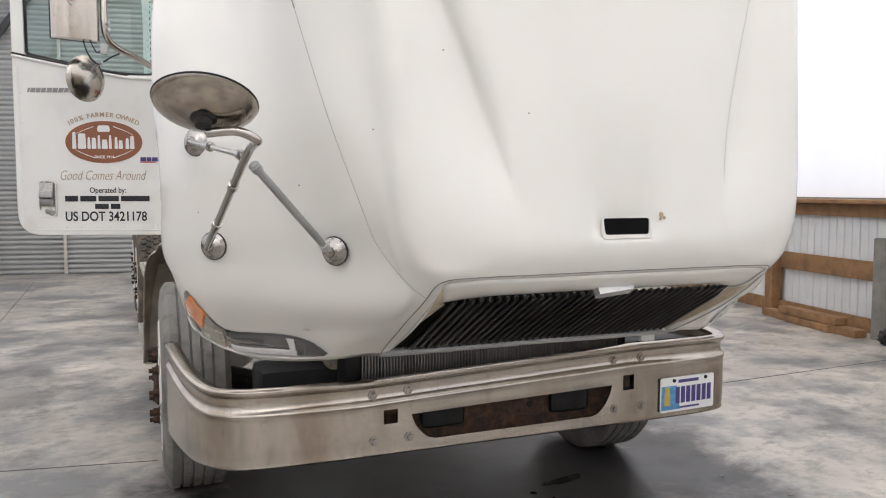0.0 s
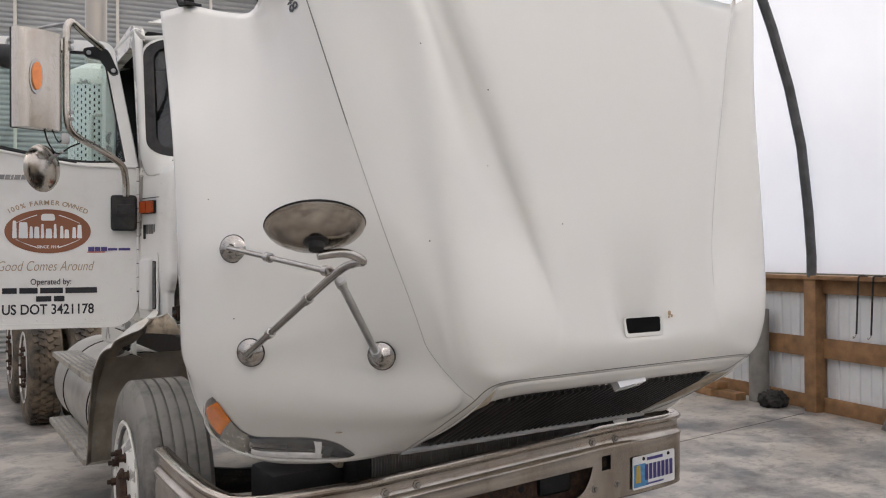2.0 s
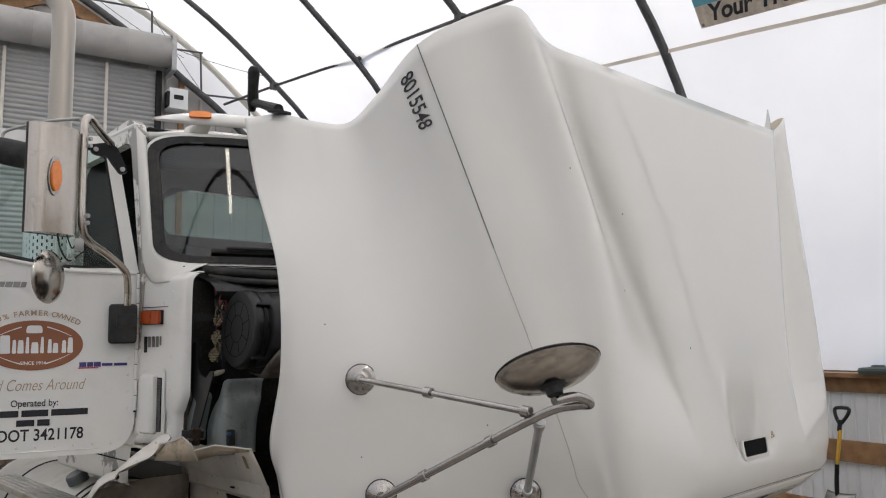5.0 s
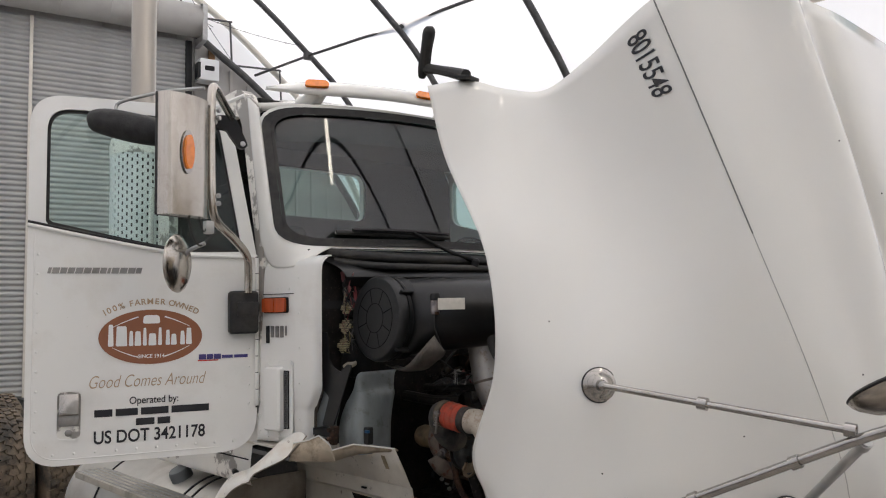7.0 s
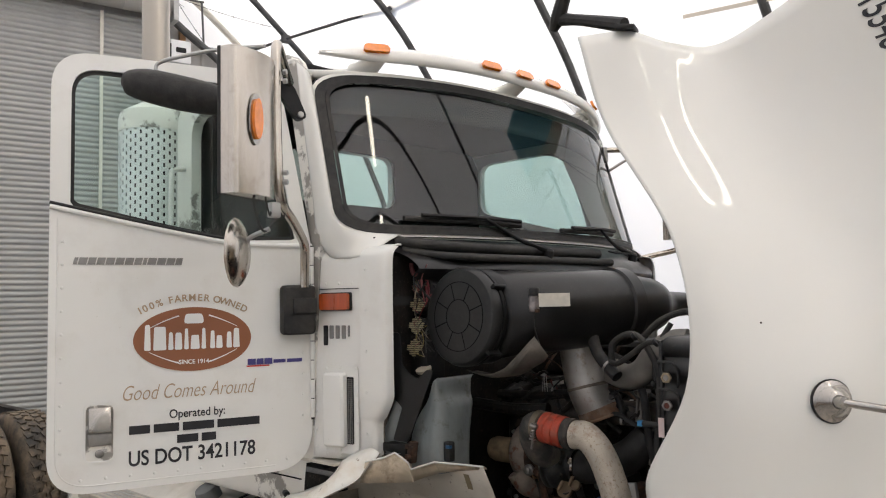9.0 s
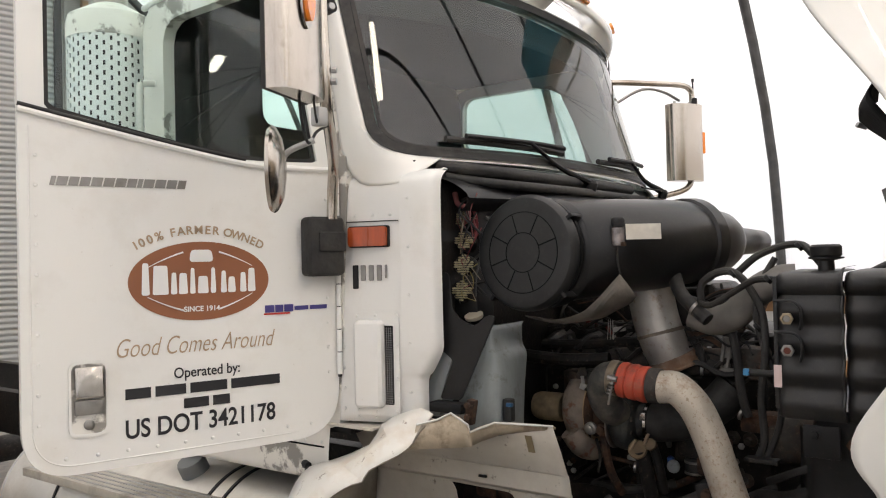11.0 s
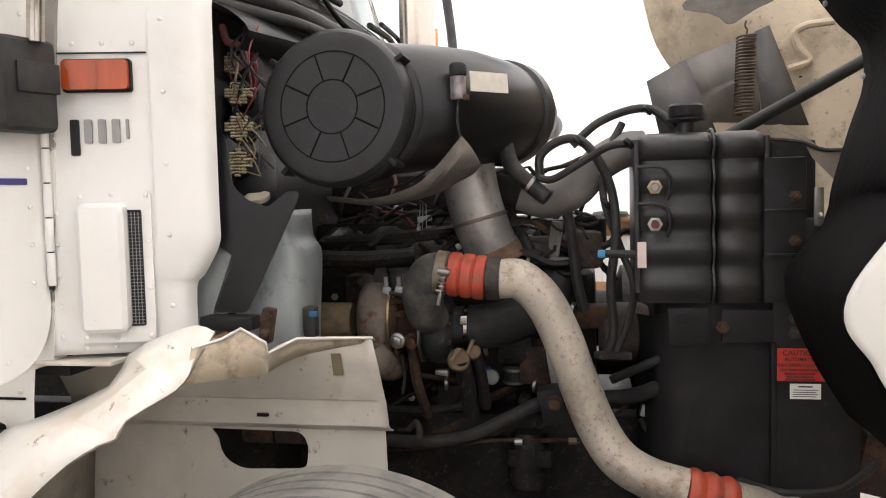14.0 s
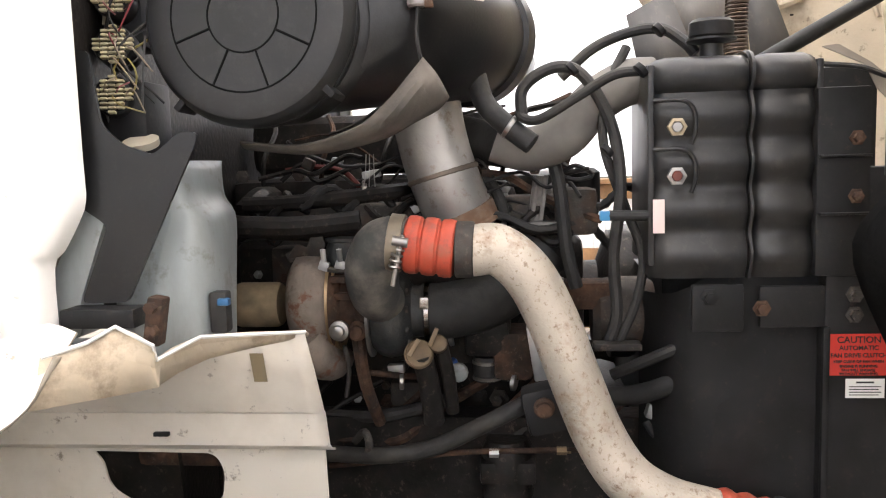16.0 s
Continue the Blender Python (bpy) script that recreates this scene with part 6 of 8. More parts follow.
part("elbow", tube([(*c0, .05), (-0.682, 1.028, 1.333, .051), (-0.672, 1.056, 1.322, .052), (-0.645, 1.078, 1.28, .053), (-0.600, 1.082, 1.225, .05), (-.55, 1.075, 1.2, .045)], .05, 22, 6), ELBOW, cp, "dusty grey elbow hose")
part("tee_clamp", lathe([(.0505, -.03), (.054, -.029), (.054, -.004), (.0505, -.003)], c0, ax, 28), mat("stained_clamp_band", (.2, .165, .12), .5, .5, var=.3, scale=30), cp)
sp_ = [Vector((-0.738, 1.003, 1.352)), Vector((-0.735, 1.024, 1.28))]
coil = [sp_[0].lerp(sp_[1], t) + Vector((math.cos(t * 44) * .0095, math.sin(t * 44) * .0095, 0)) for t in np.linspace(.35, .85, 60)]
part("clamp_spring", tube(coil, .0028, 5, 1), BRUSHED, cp)
part("clamp_bolt", tube([sp_[0], sp_[1] + Vector((0, 0, -.02))], .0045, 8, 1), BRUSHED, cp)
part("clamp_trunnion", lathe([(.009, -.014), (.009, .014)], sp_[0] + Vector((0, .004, -.012)), (0, 1, .2), 12), BRUSHED, cp)
d0, d1 = Vector((-0.735, 0.462, 0.837)), Vector((-0.72, 0.35, 0.806))
ax2 = d1 - d0
pr = []
for k in range(3):
    b = ax2.length * k / 3
    pr += [(.047, b + .001), (.052, b + .012), (.054, b + ax2.length / 6), (.052, b + ax2.length / 3 - .012), (.047, b + ax2.length / 3 - .001)]
part("sleeve", lathe(pr, d0, ax2, 32), RED, cp, "red silicone sleeve")
part("tail", tube([d1, d1 + ax2 * .5, d1 + ax2 * 1.6], .047, 20, 3), ALU, cp)

# coolant surge tank: two ribbed halves with a flange between
TANKP = mat("dusty_black_tank_plastic", (0.0145, 0.0147, 0.0153), 0.42, var=0.3, scale=12, bump=0.06, bscale=200, dirt=(0.05, 0.045, 0.04), amount=0.35, dscale=5, edge=(0.45, 0.75), spec=0.45, stretch=(1, 1, 0.4), grit=((0.06, 0.054, 0.047), 0.35, 45, 0.54, 0.72))
st = new("surge_tank")
st.parent = truck
st["label"] = "black ribbed plastic surge tank"
def rolls(y0, y1, x0, z0, z1, n):
    vs = []
    zs, xs_ = [], []
    for k in range(n):
        for t in (0, .08, .16, .25, .34, .42, .5, .58, .66, .75, .84, .92):
            zs.append(z0 + (z1 - z0) * (k + t) / n)
            xs_.append(x0 - .018 * (.5 - .5 * math.cos(2 * math.pi * t)) ** .8)
    zs.append(z1)
    xs_.append(x0)
    ys = [(y0, .06), (y0 + .004, .03), (y0 + .012, .012), (y0 + .03, 0), (y1 - .03, 0), (y1 - .012, .008), (y1 - .004, .02), (y1, .05)] if y0 < .3 else [(y0, .012), (y0 + .005, .004), (y0 + .02, 0), (y1 - .03, 0), (y1 - .012, .012), (y1 - .004, .03), (y1, .06)]
    rows = [[(x + d, y, z) for y, d in ys] for x, z in zip(xs_, zs)]
    rows = [[(-.45, y, z0 + .01) for y, d in ys], [(x0 + .03, y, z0) for y, d in ys]] + rows + [[(x0 + dx + d, y, z1 + dz - d * .3) for y, d in ys] for dx, dz in ((-.008, .008), (-.015, .018), (-.018, .030), (-.014, .044), (-.002, .056), (.02, .064))] + [[(-.45, y, z1 + .066 - d * .3) for y, d in ys]]
    return sheet(rows)
part("half", rolls(.265, .3875, -.675, 1.257, 1.589, 4), TANKP, st, "", 40)
part("half", rolls(.3885, .56, -.675, 1.257, 1.589, 4), TANKP, st, "", 40)
part("end_wall", box((-.56, .557, 1.46), (.22, .012, .36), .004), TANKP, st)
part("end_wall", box((-.56, .268, 1.46), (.22, .012, .36), .004), TANKP, st)
ridge = [(-.683 - .018 * (.5 - .5 * math.cos(2 * math.pi * t * 4)) ** .8, 1.257 + .332 * t) for t in np.linspace(0, 1, 49)] + [(-.699, 1.605), (-.703, 1.622), (-.697, 1.639), (-.682, 1.653), (-.655, 1.661), (-.46, 1.664)]
part("flange", sheet([[(x + .02, .3855, z), (x, .3855, z), (x, .3905, z), (x + .02, .3905, z)] for x, z in ridge]), TANKP, st, "", 40)
for z in (1.528, 1.443):
    part("pad", tube([(-.690, .556, z + .047), (-.698, .515, z + .047), (-.699, .496, z + .040), (-.699, .486, z + .022), (-.698, .485, z - .008), (-.692, .491, z - .03)], .0042, 8, 5), TANKP, st)
    part("sight_plug", lathe([(.017, 0), (.017, .010), (.011, .011), (.010, .008), (0, .008)], (-.703, .519, z), (-1, 0, 0), 6), mat("brass_plug", (.32, .26, .18), .4, .8, var=.15) if z > 1.5 else BRUSHED, st, "hexagonal plug", 0)
    part("plug_eye", lathe([(.0095, .0), (.008, .002), (0, .002)], (-.7115, .519, z), (-1, 0, 0), 14), mat("dull_red_eye", (.12, .025, .015), .4) if z < 1.5 else BRUSHED, st)
part("fill_neck", lathe([(.022, 0), (.02, .03), (.028, .032), (.045, .036), (.045, .04)], (-.60, .438, 1.65), (0, 0, 1), 24), TANKP, st)
part("cap", lathe([(.036, .04), (.04, .045), (.04, .068), (.034, .074), (0, .074)], (-.60, .438, 1.65), (0, 0, 1), 24), BLACKM, st, "black filler cap")
part("level_sensor", tube([(-0.660, 0.632, 1.373), (-0.660, 0.596, 1.372), (-0.660, 0.555, 1.371)], .010, 10, 1), RUBBER, st)
part("plug_tag", box((-0.660, 0.639, 1.373), (.02, .018, .018), .003), mat("blue_connector", (.03, .2, .4), .4), st, "blue connector")
part("sticker", slab([(-.0, 0), (.02, 0), (.02, .06), (0, .06)], .002, basis((-0.695, 0.558, 1.342), (0, -1, 0), (0, 0, 1))), mat("pink_label", (.7, .55, .52), .5, var=.1), st)

# radiator side, shroud, brackets, stickers
rad = new("radiator")
rad.parent = truck
rad["label"] = "black radiator with side frame and shroud"
part("core", box((.0, .20, 1.08), (1.24, .1, 1.1), .01), BLACKM, rad)
part("side_channel", box((-.66, .165, .95), (.06, .19, 1.0), .008), BLACKM, rad)
part("channel_lip", box((-.692, .258, .85), (.012, .012, .64), .003), BLACKM, rad)
part("shroud", sheet([[(-.655, .26, 1.3), (-.655, .26, .5)], [(-.645, .40, 1.28), (-.645, .40, .5)], [(-.60, .50, 1.22), (-.60, .50, .5)], [(-.45, .55, 1.2), (-.45, .55, .5)]], 4, 4), BLACKM, rad)
part("fan_shroud", box((.06, .42, .90), (1.06, .17, .72), .04, seg=3), BLACKM, rad, "black fan shroud")
part("fan_hub", lathe([(.16, 0), (.17, .02), (.17, .07), (.09, .1), (.09, .16)], (.0, .50, 1.12), (0, 1, 0), 28), GRIME, rad)
part("top_bracket", box((-.68, .235, 1.424), (.03, .09, .328), .006), BLACKM, rad)
part("edge_flap", slab(rounded([(.264, 1.661), (.236, 1.664), (.181, 1.631), (.147, 1.602), (.089, 1.604), (.078, 1.582), (.107, 1.513), (.126, 1.539), (.169, 1.585), (.19, 1.627)], .004, 2), .004, basis((-.66, 0, 0), (0, 1, 0), (0, 0, 1))), mat("grey_cream_flap", (.23, .2, .165), .75, var=.25, scale=14), rad, "curled grey-cream edge flap")
part("flap_wire", tube([(-.664, .264, 1.63), (-.666, .20, 1.622), (-.668, .147, 1.602), (-.668, .092, 1.602)], .005, 6, 4), RUBBER, rad)
for z in (1.50, 1.40):
    part("bracket_rib", box((-.70, .235, z - .03), (.012, .085, .004), .001), BLACKP, rad)
    part("bolt", lathe([(.014, 0), (.014, .003), (.009, .004), (.009, .014), (0, .015)], (-.697, .215, z), (-1, 0, 0), 6), RUST, rad, smooth=0)
part("bracket", box((-.69, .445, 1.205), (.012, .09, .085), .004), BLACKM, rad)
part("bracket", box((-.68, .28, 1.205), (.012, .18, .075), .004), BLACKM, rad)
for y, z, m_ in ((.46, 1.226, BLACKM), (.37, 1.205, RUST), (.213, 1.228, IRON), (.213, 1.192, IRON)):
    part("bolt", lathe([(.016, 0), (.016, .003), (.010, .004), (.010, .014), (0, .015)], (-.697, y, z), (-1, 0, 0), 6), m_, rad, smooth=0)
part("oil_cooler", sheet([[(-0.660, 0.329, 1.090), (-0.655, 0.433, 1.015)], [(-0.650, 0.314, 0.890), (-0.650, 0.456, 0.889)]], 2, 2), BLACKM, rad)
SK = basis((-0.694, 0.255, 1.082), (0, -1, 0), (0, 0, 1))
part("caution_sticker", slab([(0, 0), (.118, .0), (.10, .03), (.104, .075), (0, .075)], .001, SK), REDD, rad, "red caution sticker, corner torn")
for txt, z, s in (("CAUTION", .059, .0165), ("AUTOMATIC", .046, .0115), ("FAN DRIVE CLUTCH", .033, .0105), ("KEEP CLEAR OF FAN WHEN", .023, .0068), ("ENGINE IS RUNNING", .0145, .0068), ("FAN WILL ENGAGE", .0075, .0066), ("WITHOUT WARNING", .0008, .0066)):
    lettering("sticker_text", txt, s, SK @ Matrix.Translation((.052, z, .0014)), DECALB, rad, "", 1.0, .0002, "CENTER")
TG = basis((-0.694, 0.224, 1.041), (0, -1, 0), (0, 0, 1))
part("oil_sticker", slab([(0, 0), (.066, 0), (.066, .035), (0, .035)], .001, TG), DECALW, rad, "small white service sticker")
part("sticker_bar", slab([(.018, .027), (.048, .027), (.048, .030), (.018, .030)], .0016, TG), DECALB, rad, smooth=0)
for k in range(4):
    part("sticker_bar", slab([(.006, .020 - k * .005), (.06 - .004 * (k % 2), .020 - k * .005), (.06 - .004 * (k % 2), .0215 - k * .005), (.006, .0215 - k * .005)], .0016, TG), DECALB, rad, smooth=0)

# hoses and pipes between engine and radiator
def hose(name, pts, r, m_=RUBBER, parent=engine, seg=10, n=6):
    return part(name, tube(pts, r, seg, n), m_, parent)


hose("coolant_pipe", [(-0.500, 0.841, 1.522), (-0.500, 0.776, 1.501), (-0.520, 0.704, 1.524), (-0.530, 0.646, 1.586), (-0.530, 0.583, 1.622), (-0.520, 0.532, 1.627)], .045, mat("grey_hose", (.16, .15, .135), .7, var=.25, scale=14), engine, 16)
hose("coolant_hose", [(-0.37, 0.96, 1.545), (-0.40, 0.881, 1.523), (-0.46, 0.815, 1.51)], .048, RUBBER, engine, 18)
hose("drain_boot", [(-0.560, 0.876, 1.649), (-0.560, 0.858, 1.591), (-0.570, 0.814, 1.545), (-0.580, 0.768, 1.509)], .021, RUBBER, engine, 14)
part("boot_clamp", lathe([(.0215, -.005), (.0235, -.004), (.0235, .004), (.0215, .005)], (-0.570, 0.811, 1.544), (.0, -.7, -.5), 16), BRUSHED, engine)
hose("vent_hose", [(-0.580, 0.792, 1.569), (-0.590, 0.779, 1.556), (-0.600, 0.748, 1.557), (-0.620, 0.681, 1.594), (-0.640, 0.616, 1.629), (-0.660, 0.553, 1.631)], .0095)
hose("vent_hose", [(-0.580, 0.786, 1.554), (-0.580, 0.785, 1.613), (-0.580, 0.740, 1.648), (-0.580, 0.691, 1.650), (-0.580, 0.649, 1.608), (-0.580, 0.613, 1.527), (-0.600, 0.603, 1.415), (-0.600, 0.617, 1.291), (-0.600, 0.612, 1.178), (-0.600, 0.631, 1.114)], .0115)
hose("vent_hose", [(-0.500, 0.708, 1.641), (-0.500, 0.643, 1.696), (-0.500, 0.567, 1.725), (-0.520, 0.513, 1.724), (-0.550, 0.480, 1.697), (-0.560, 0.457, 1.670)], .011)
hose("heater_hose", [(-0.540, 0.583, 1.690), (-0.560, 0.623, 1.608), (-0.570, 0.631, 1.503), (-0.580, 0.590, 1.377), (-0.600, 0.562, 1.290), (-0.600, 0.575, 1.203), (-0.600, 0.606, 1.127)], .0095)
hose("heater_hose", [(-0.500, 0.730, 1.493), (-0.500, 0.714, 1.427), (-0.500, 0.706, 1.348), (-0.500, 0.698, 1.281), (-0.500, 0.682, 1.215)], .014)
hose("heater_hose", [(-0.450, 0.900, 1.450), (-0.450, 0.859, 1.436), (-0.450, 0.833, 1.387), (-0.450, 0.827, 1.333)], .013)
for p_ in ((-0.585, 0.626, 1.492), (-0.665, 0.574, 1.632), (-0.530, 0.520, 1.721), (-0.590, 0.691, 1.647)):
    part("hose_clip", lathe([(.0125, -.006), (.0145, -.005), (.0145, .005), (.0125, .006)], p_, (.1, -.6, .5), 14), BLACKM, engine)
hose("lower_hose", [(-0.450, 1.229, 0.839), (-0.500, 1.104, 0.854), (-0.520, 0.990, 0.879), (-0.540, 0.892, 0.930), (-0.550, 0.811, 0.974), (-0.500, 0.759, 0.985)], .018, RUBBER, engine, 14)
hose("lower_hose", [(-0.400, 1.239, 0.912), (-0.420, 1.117, 0.916), (-0.420, 1.000, 0.941), (-0.400, 0.945, 0.957)], .015)
hose("lower_hose", [(-0.500, 0.652, 0.985), (-0.550, 0.565, 1.005), (-0.580, 0.481, 1.046), (-0.600, 0.435, 1.095), (-0.600, 0.423, 1.139)], .02, RUBBER, engine, 14)
hose("lower_hose", [(-0.550, 0.616, 1.045), (-0.580, 0.530, 1.091), (-0.600, 0.435, 1.139)], .012)
hose("wire_loom", [(-0.51, 0.545, 0.935), (-0.52, 0.52, 0.905), (-0.56, 0.444, 0.883), (-0.62, 0.36, 0.84), (-0.70, 0.265, 0.83), (-0.750, 0.196, 0.845), (-0.800, 0.140, 0.878), (-0.850, 0.092, 0.947)], .008)
hose("wire_loom", [(-0.5, 0.479, 0.938), (-0.51, 0.457, 0.905), (-0.55, 0.43, 0.86)], .004)
hose("fuel_line", [(-0.450, 1.230, 0.810), (-0.480, 1.080, 0.837), (-0.500, 0.937, 0.862), (-0.500, 0.801, 0.867), (-0.500, 0.680, 0.870)], .006, RUST)
part("line_fitting", lathe([(.009, 0), (.009, .02), (.006, .022), (.006, .03)], (-0.500, 0.727, 0.868), (0, -1, 0), 6), mat("brass", (.3, .22, .13), .45, .7), engine)
part("line_fitting", lathe([(.010, 0), (.010, .02), (0, .022)], (-0.500, 0.869, 0.862), (0, -1, 0), 6), GALV, engine)
part("connector", box((-0.5, 0.518, 0.951), (.03, .05, .03), .004, pose(0, 0, 0, 18, 0, 0)), GALV, engine, "pale loose connector")
part("connector_tail", box((-0.5, 0.479, 0.938), (.022, .045, .024), .005, pose(0, 0, 0, 18, 0, 0)), RUBBER, engine)
part("engine_mount", box((-0.620, 0.733, 1.004), (.07, .12, .09), .012, pose(0, 0, 0, -12, 0, 0)), BLACKM, engine)
part("mount_bolt", lathe([(.02, 0), (.02, .006), (.014, .008), (.014, .022), (0, .023)], (-0.665, 0.755, 1.013), (-1, 0, 0), 16), RUST, engine, "rusty mount bolt")
part("spin_filter", lathe([(.05, 0), (.055, .02), (.055, .13), (.045, .15), (0, .15)], (-0.450, 0.833, 0.728), (0, 0, 1), 20), GRIME, engine)
part("filter_head", box((-0.450, 0.831, 0.814), (.1, .12, .05), .01), GRIME, engine)
for c_, r_, tilt in (((-0.575, 1.003, 1.096), .030, 32), ((-0.565, 0.964, 1.115), .019, 24)):
    c_ = Vector(c_)
    part("filler_cap", lathe([(r_ * .8, -.03), (r_ * .85, -.012), (r_, -.01), (r_, 0), (r_ * .9, .003), (r_ * .86, .001), (0, .001)], c_, (-.88, -.1, .42), 22), mat("tan_cap", (.12, .083, .047), .7, var=.35, scale=30), engine, "tan filler cap")
    part("cap_tab", box(c_ + Vector((-.012, .008, .016)), (.012, .009, .038), .002, pose(0, 0, 0, tilt, 0, 0)), mat("tan_tab", (.19, .135, .085), .65, var=.2), engine)
    part("filler_tube", tube([c_ + Vector((.012, -.004, -.005)), c_ + Vector((.03, -.015, -.07)), c_ + Vector((.06, -.02, -.16))], r_ * .75, 14, 4), GRIME, engine)
part("blue_fitting", lathe([(.012, 0), (.012, .04), (.008, .045), (0, .045)], (-0.420, 0.949, 1.006), (-.3, 0, 1), 10), mat("blue_fitting", (.02, .08, .3), .35), engine)
part("white_fitting", lathe([(.02, 0), (.022, .004), (.02, .012), (.01, .016), (0, .016)], (-0.440, 0.935, 1.022), (-1, 0, .1), 12), MILKY, engine)
part("hose_stub", lathe([(.028, 0), (.03, .004), (.03, .05), (.028, .054)], (-0.420, 0.874, 0.999), (0, 0, 1), 18), RUBBER, engine)
for z in (622, 660):
    part("stub_clamp", lathe([(.0305, -.004), (.033, -.003), (.033, .003), (.0305, .004)], (-.42, Vector((-0.420, 0.873, 1.006)).y, Vector((-0.420, 0.873, 1.006)).z + (.035 if z < 640 else .0)), (0, 0, 1), 20), BRUSHED, engine)
part("pump_body", box((-0.400, 0.814, 1.059), (.12, .09, .11), .02), RUST, engine)
part("pump_body", box((-0.400, 0.870, 1.102), (.12, .1, .09), .02), GRIME, engine)
part("alternator", lathe([(.06, 0), (.075, .015), (.08, .05), (.08, .11), (.07, .13), (.03, .135)], (-0.400, 0.645, 1.143), (0, -1, 0), 24), IRON, engine, "dull aluminium alternator")
part("belt_cover", box((-0.420, 0.659, 1.189), (.08, .12, .06), .012), RUST, engine)
part("bracket_plate", box((-0.500, 0.764, 1.080), (.02, .03, .12), .004, pose(0, 0, 0, -8, 0, 0)), GALV, engine)
part("hose_bracket", box((-0.620, 0.614, 1.121), (.04, .09, .014), .004), GRIME, engine)
part("thermostat_housing", box((-0.420, 0.677, 1.369), (.1, .09, .1), .02), IRON, engine)
GREYC = mat("dull_grey_casting", (.17, .162, .15), .7, var=.3, scale=30, dirt=(.07, .055, .045), amount=.6, dscale=20)
for dy in (-.012, .006):
    part("regulator_rib", box((-.455, .757 + dy, 1.40), (.02, .009, .095), .003, pose(0, 0, 0, 8, 0, 0)), GREYC, engine)
part("regulator", box((-.445, .757, 1.392), (.022, .032, .11), .006, pose(0, 0, 0, 8, 0, 0)), GREYC, engine)
part("regulator_foot", box((-.45, .742, 1.338), (.03, .06, .025), .006), GREYC, engine)
part("filter_canister", lathe([(.03, 0), (.034, .01), (.034, .09), (.02, .1), (0, .1)], (-0.380, 0.655, 1.359), (0, 0, 1), 16), BLACKM, engine)
part("loom_knot", tube([(-0.460, 0.704, 1.452), (-0.470, 0.678, 1.465), (-0.460, 0.644, 1.444), (-0.480, 0.678, 1.436), (-0.460, 0.704, 1.446), (-0.470, 0.651, 1.458)], .005, 6, 5), RUBBER, engine)
random.seed(4)
LOOMC = [RUBBER, GRIME, RUBBER, GRIME, mat("dull_red_wire", (.12, .02, .015), .6), RUST]
for k in range(26):
    y0, z0 = 1.42 - .6 * random.random(), 1.33 + .22 * random.random()
    pts = [(-.36 - .12 * random.random(), y0, z0)]
    for j in range(4):
        pts.append((pts[-1][0] + random.uniform(-.03, .03), pts[-1][1] - random.uniform(.02, .09), pts[-1][2] + random.uniform(-.045, .04)))
    hose("loom", pts, random.choice((.003, .004, .006, .009)), random.choice(LOOMC), engine, 6, 4)
for k in range(30):
    y0, z0 = .72 + .65 * random.random(), .9 + .4 * random.random()
    part("casting_boss", lathe([(.022, 0), (.024, .01), (.012, .014), (.012, .03), (0, .031)], (-.30 - .03 * random.random(), y0, z0), (-1, random.uniform(-.2, .2), random.uniform(-.2, .2)), random.choice((6, 12))), random.choice((IRON, RUST, GRIME, GRIME)), engine)
for k in range(12):
    y0, z0 = .72 + .65 * random.random(), .92 + .4 * random.random()
    part("accessory", box((-.31, y0, z0), (.09, random.uniform(.05, .12), random.uniform(.04, .1)), .012), random.choice((IRON, RUST, GRIME)), engine)

# small fittings on the side of the engine: bolts, clamps, ribbed looms, tags
random.seed(9)
for k in range(46):
    y0, z0 = random.uniform(.68, 1.42), random.uniform(.92, 1.46)
    part("bolt", lathe([(.011, 0), (.011, .004), (.0075, .005), (.0075, .013), (0, .014)], (-.335 - .06 * random.random(), y0, z0), (-1, random.uniform(-.3, .3), random.uniform(-.1, .5)), 6), random.choice((IRON, RUST, BRUSHED, GALV)), engine, smooth=0)
for k in range(9):
    y0, z0 = 1.40 - .09 * k, random.uniform(1.30, 1.50)
    pts = smooth_line([(-.42, y0, z0), (-.46, y0 - .05, z0 - .03), (-.45, y0 - .11, z0 + .01), (-.40, y0 - .17, z0 - .05)], 9)
    bm = bmesh.new()
    tube([(*q[:3], .008 + .0022 * (i % 2)) for i, q in enumerate(pts)], .008, 8, 1, bm)
    part("ribbed_loom", bm, RUBBER if k % 3 else GRIME, engine)
for k in range(12):
    y0, z0 = random.uniform(.7, 1.4), random.uniform(.95, 1.5)
    part("clamp", lathe([(.016, -.005), (.0185, -.004), (.0185, .004), (.016, .005)], (-.43 - .03 * random.random(), y0, z0), (random.uniform(-.3, .3), 1, random.uniform(-.4, .4)), 16), BRUSHED, engine)
for k in range(10):
    y0, z0 = random.uniform(.75, 1.4), random.uniform(1.0, 1.5)
    part("plug", box((-.44, y0, z0), (.025, random.uniform(.02, .04), random.uniform(.015, .03)), .004, pose(0, 0, 0, random.uniform(-30, 30), 0, 0)), random.choice((BLACKM, GALV, IRON, RUST)), engine)
for dy in (0, .008, .015):
    q = Vector((-0.550, 1.085, 1.470))
    part("tag_string", tube([q + Vector((0, dy, .03)), q + Vector((0, dy * 1.2, -.01)), q + Vector((.004, dy * 1.5, -.035))], .0012, 4, 3), GALV, engine)
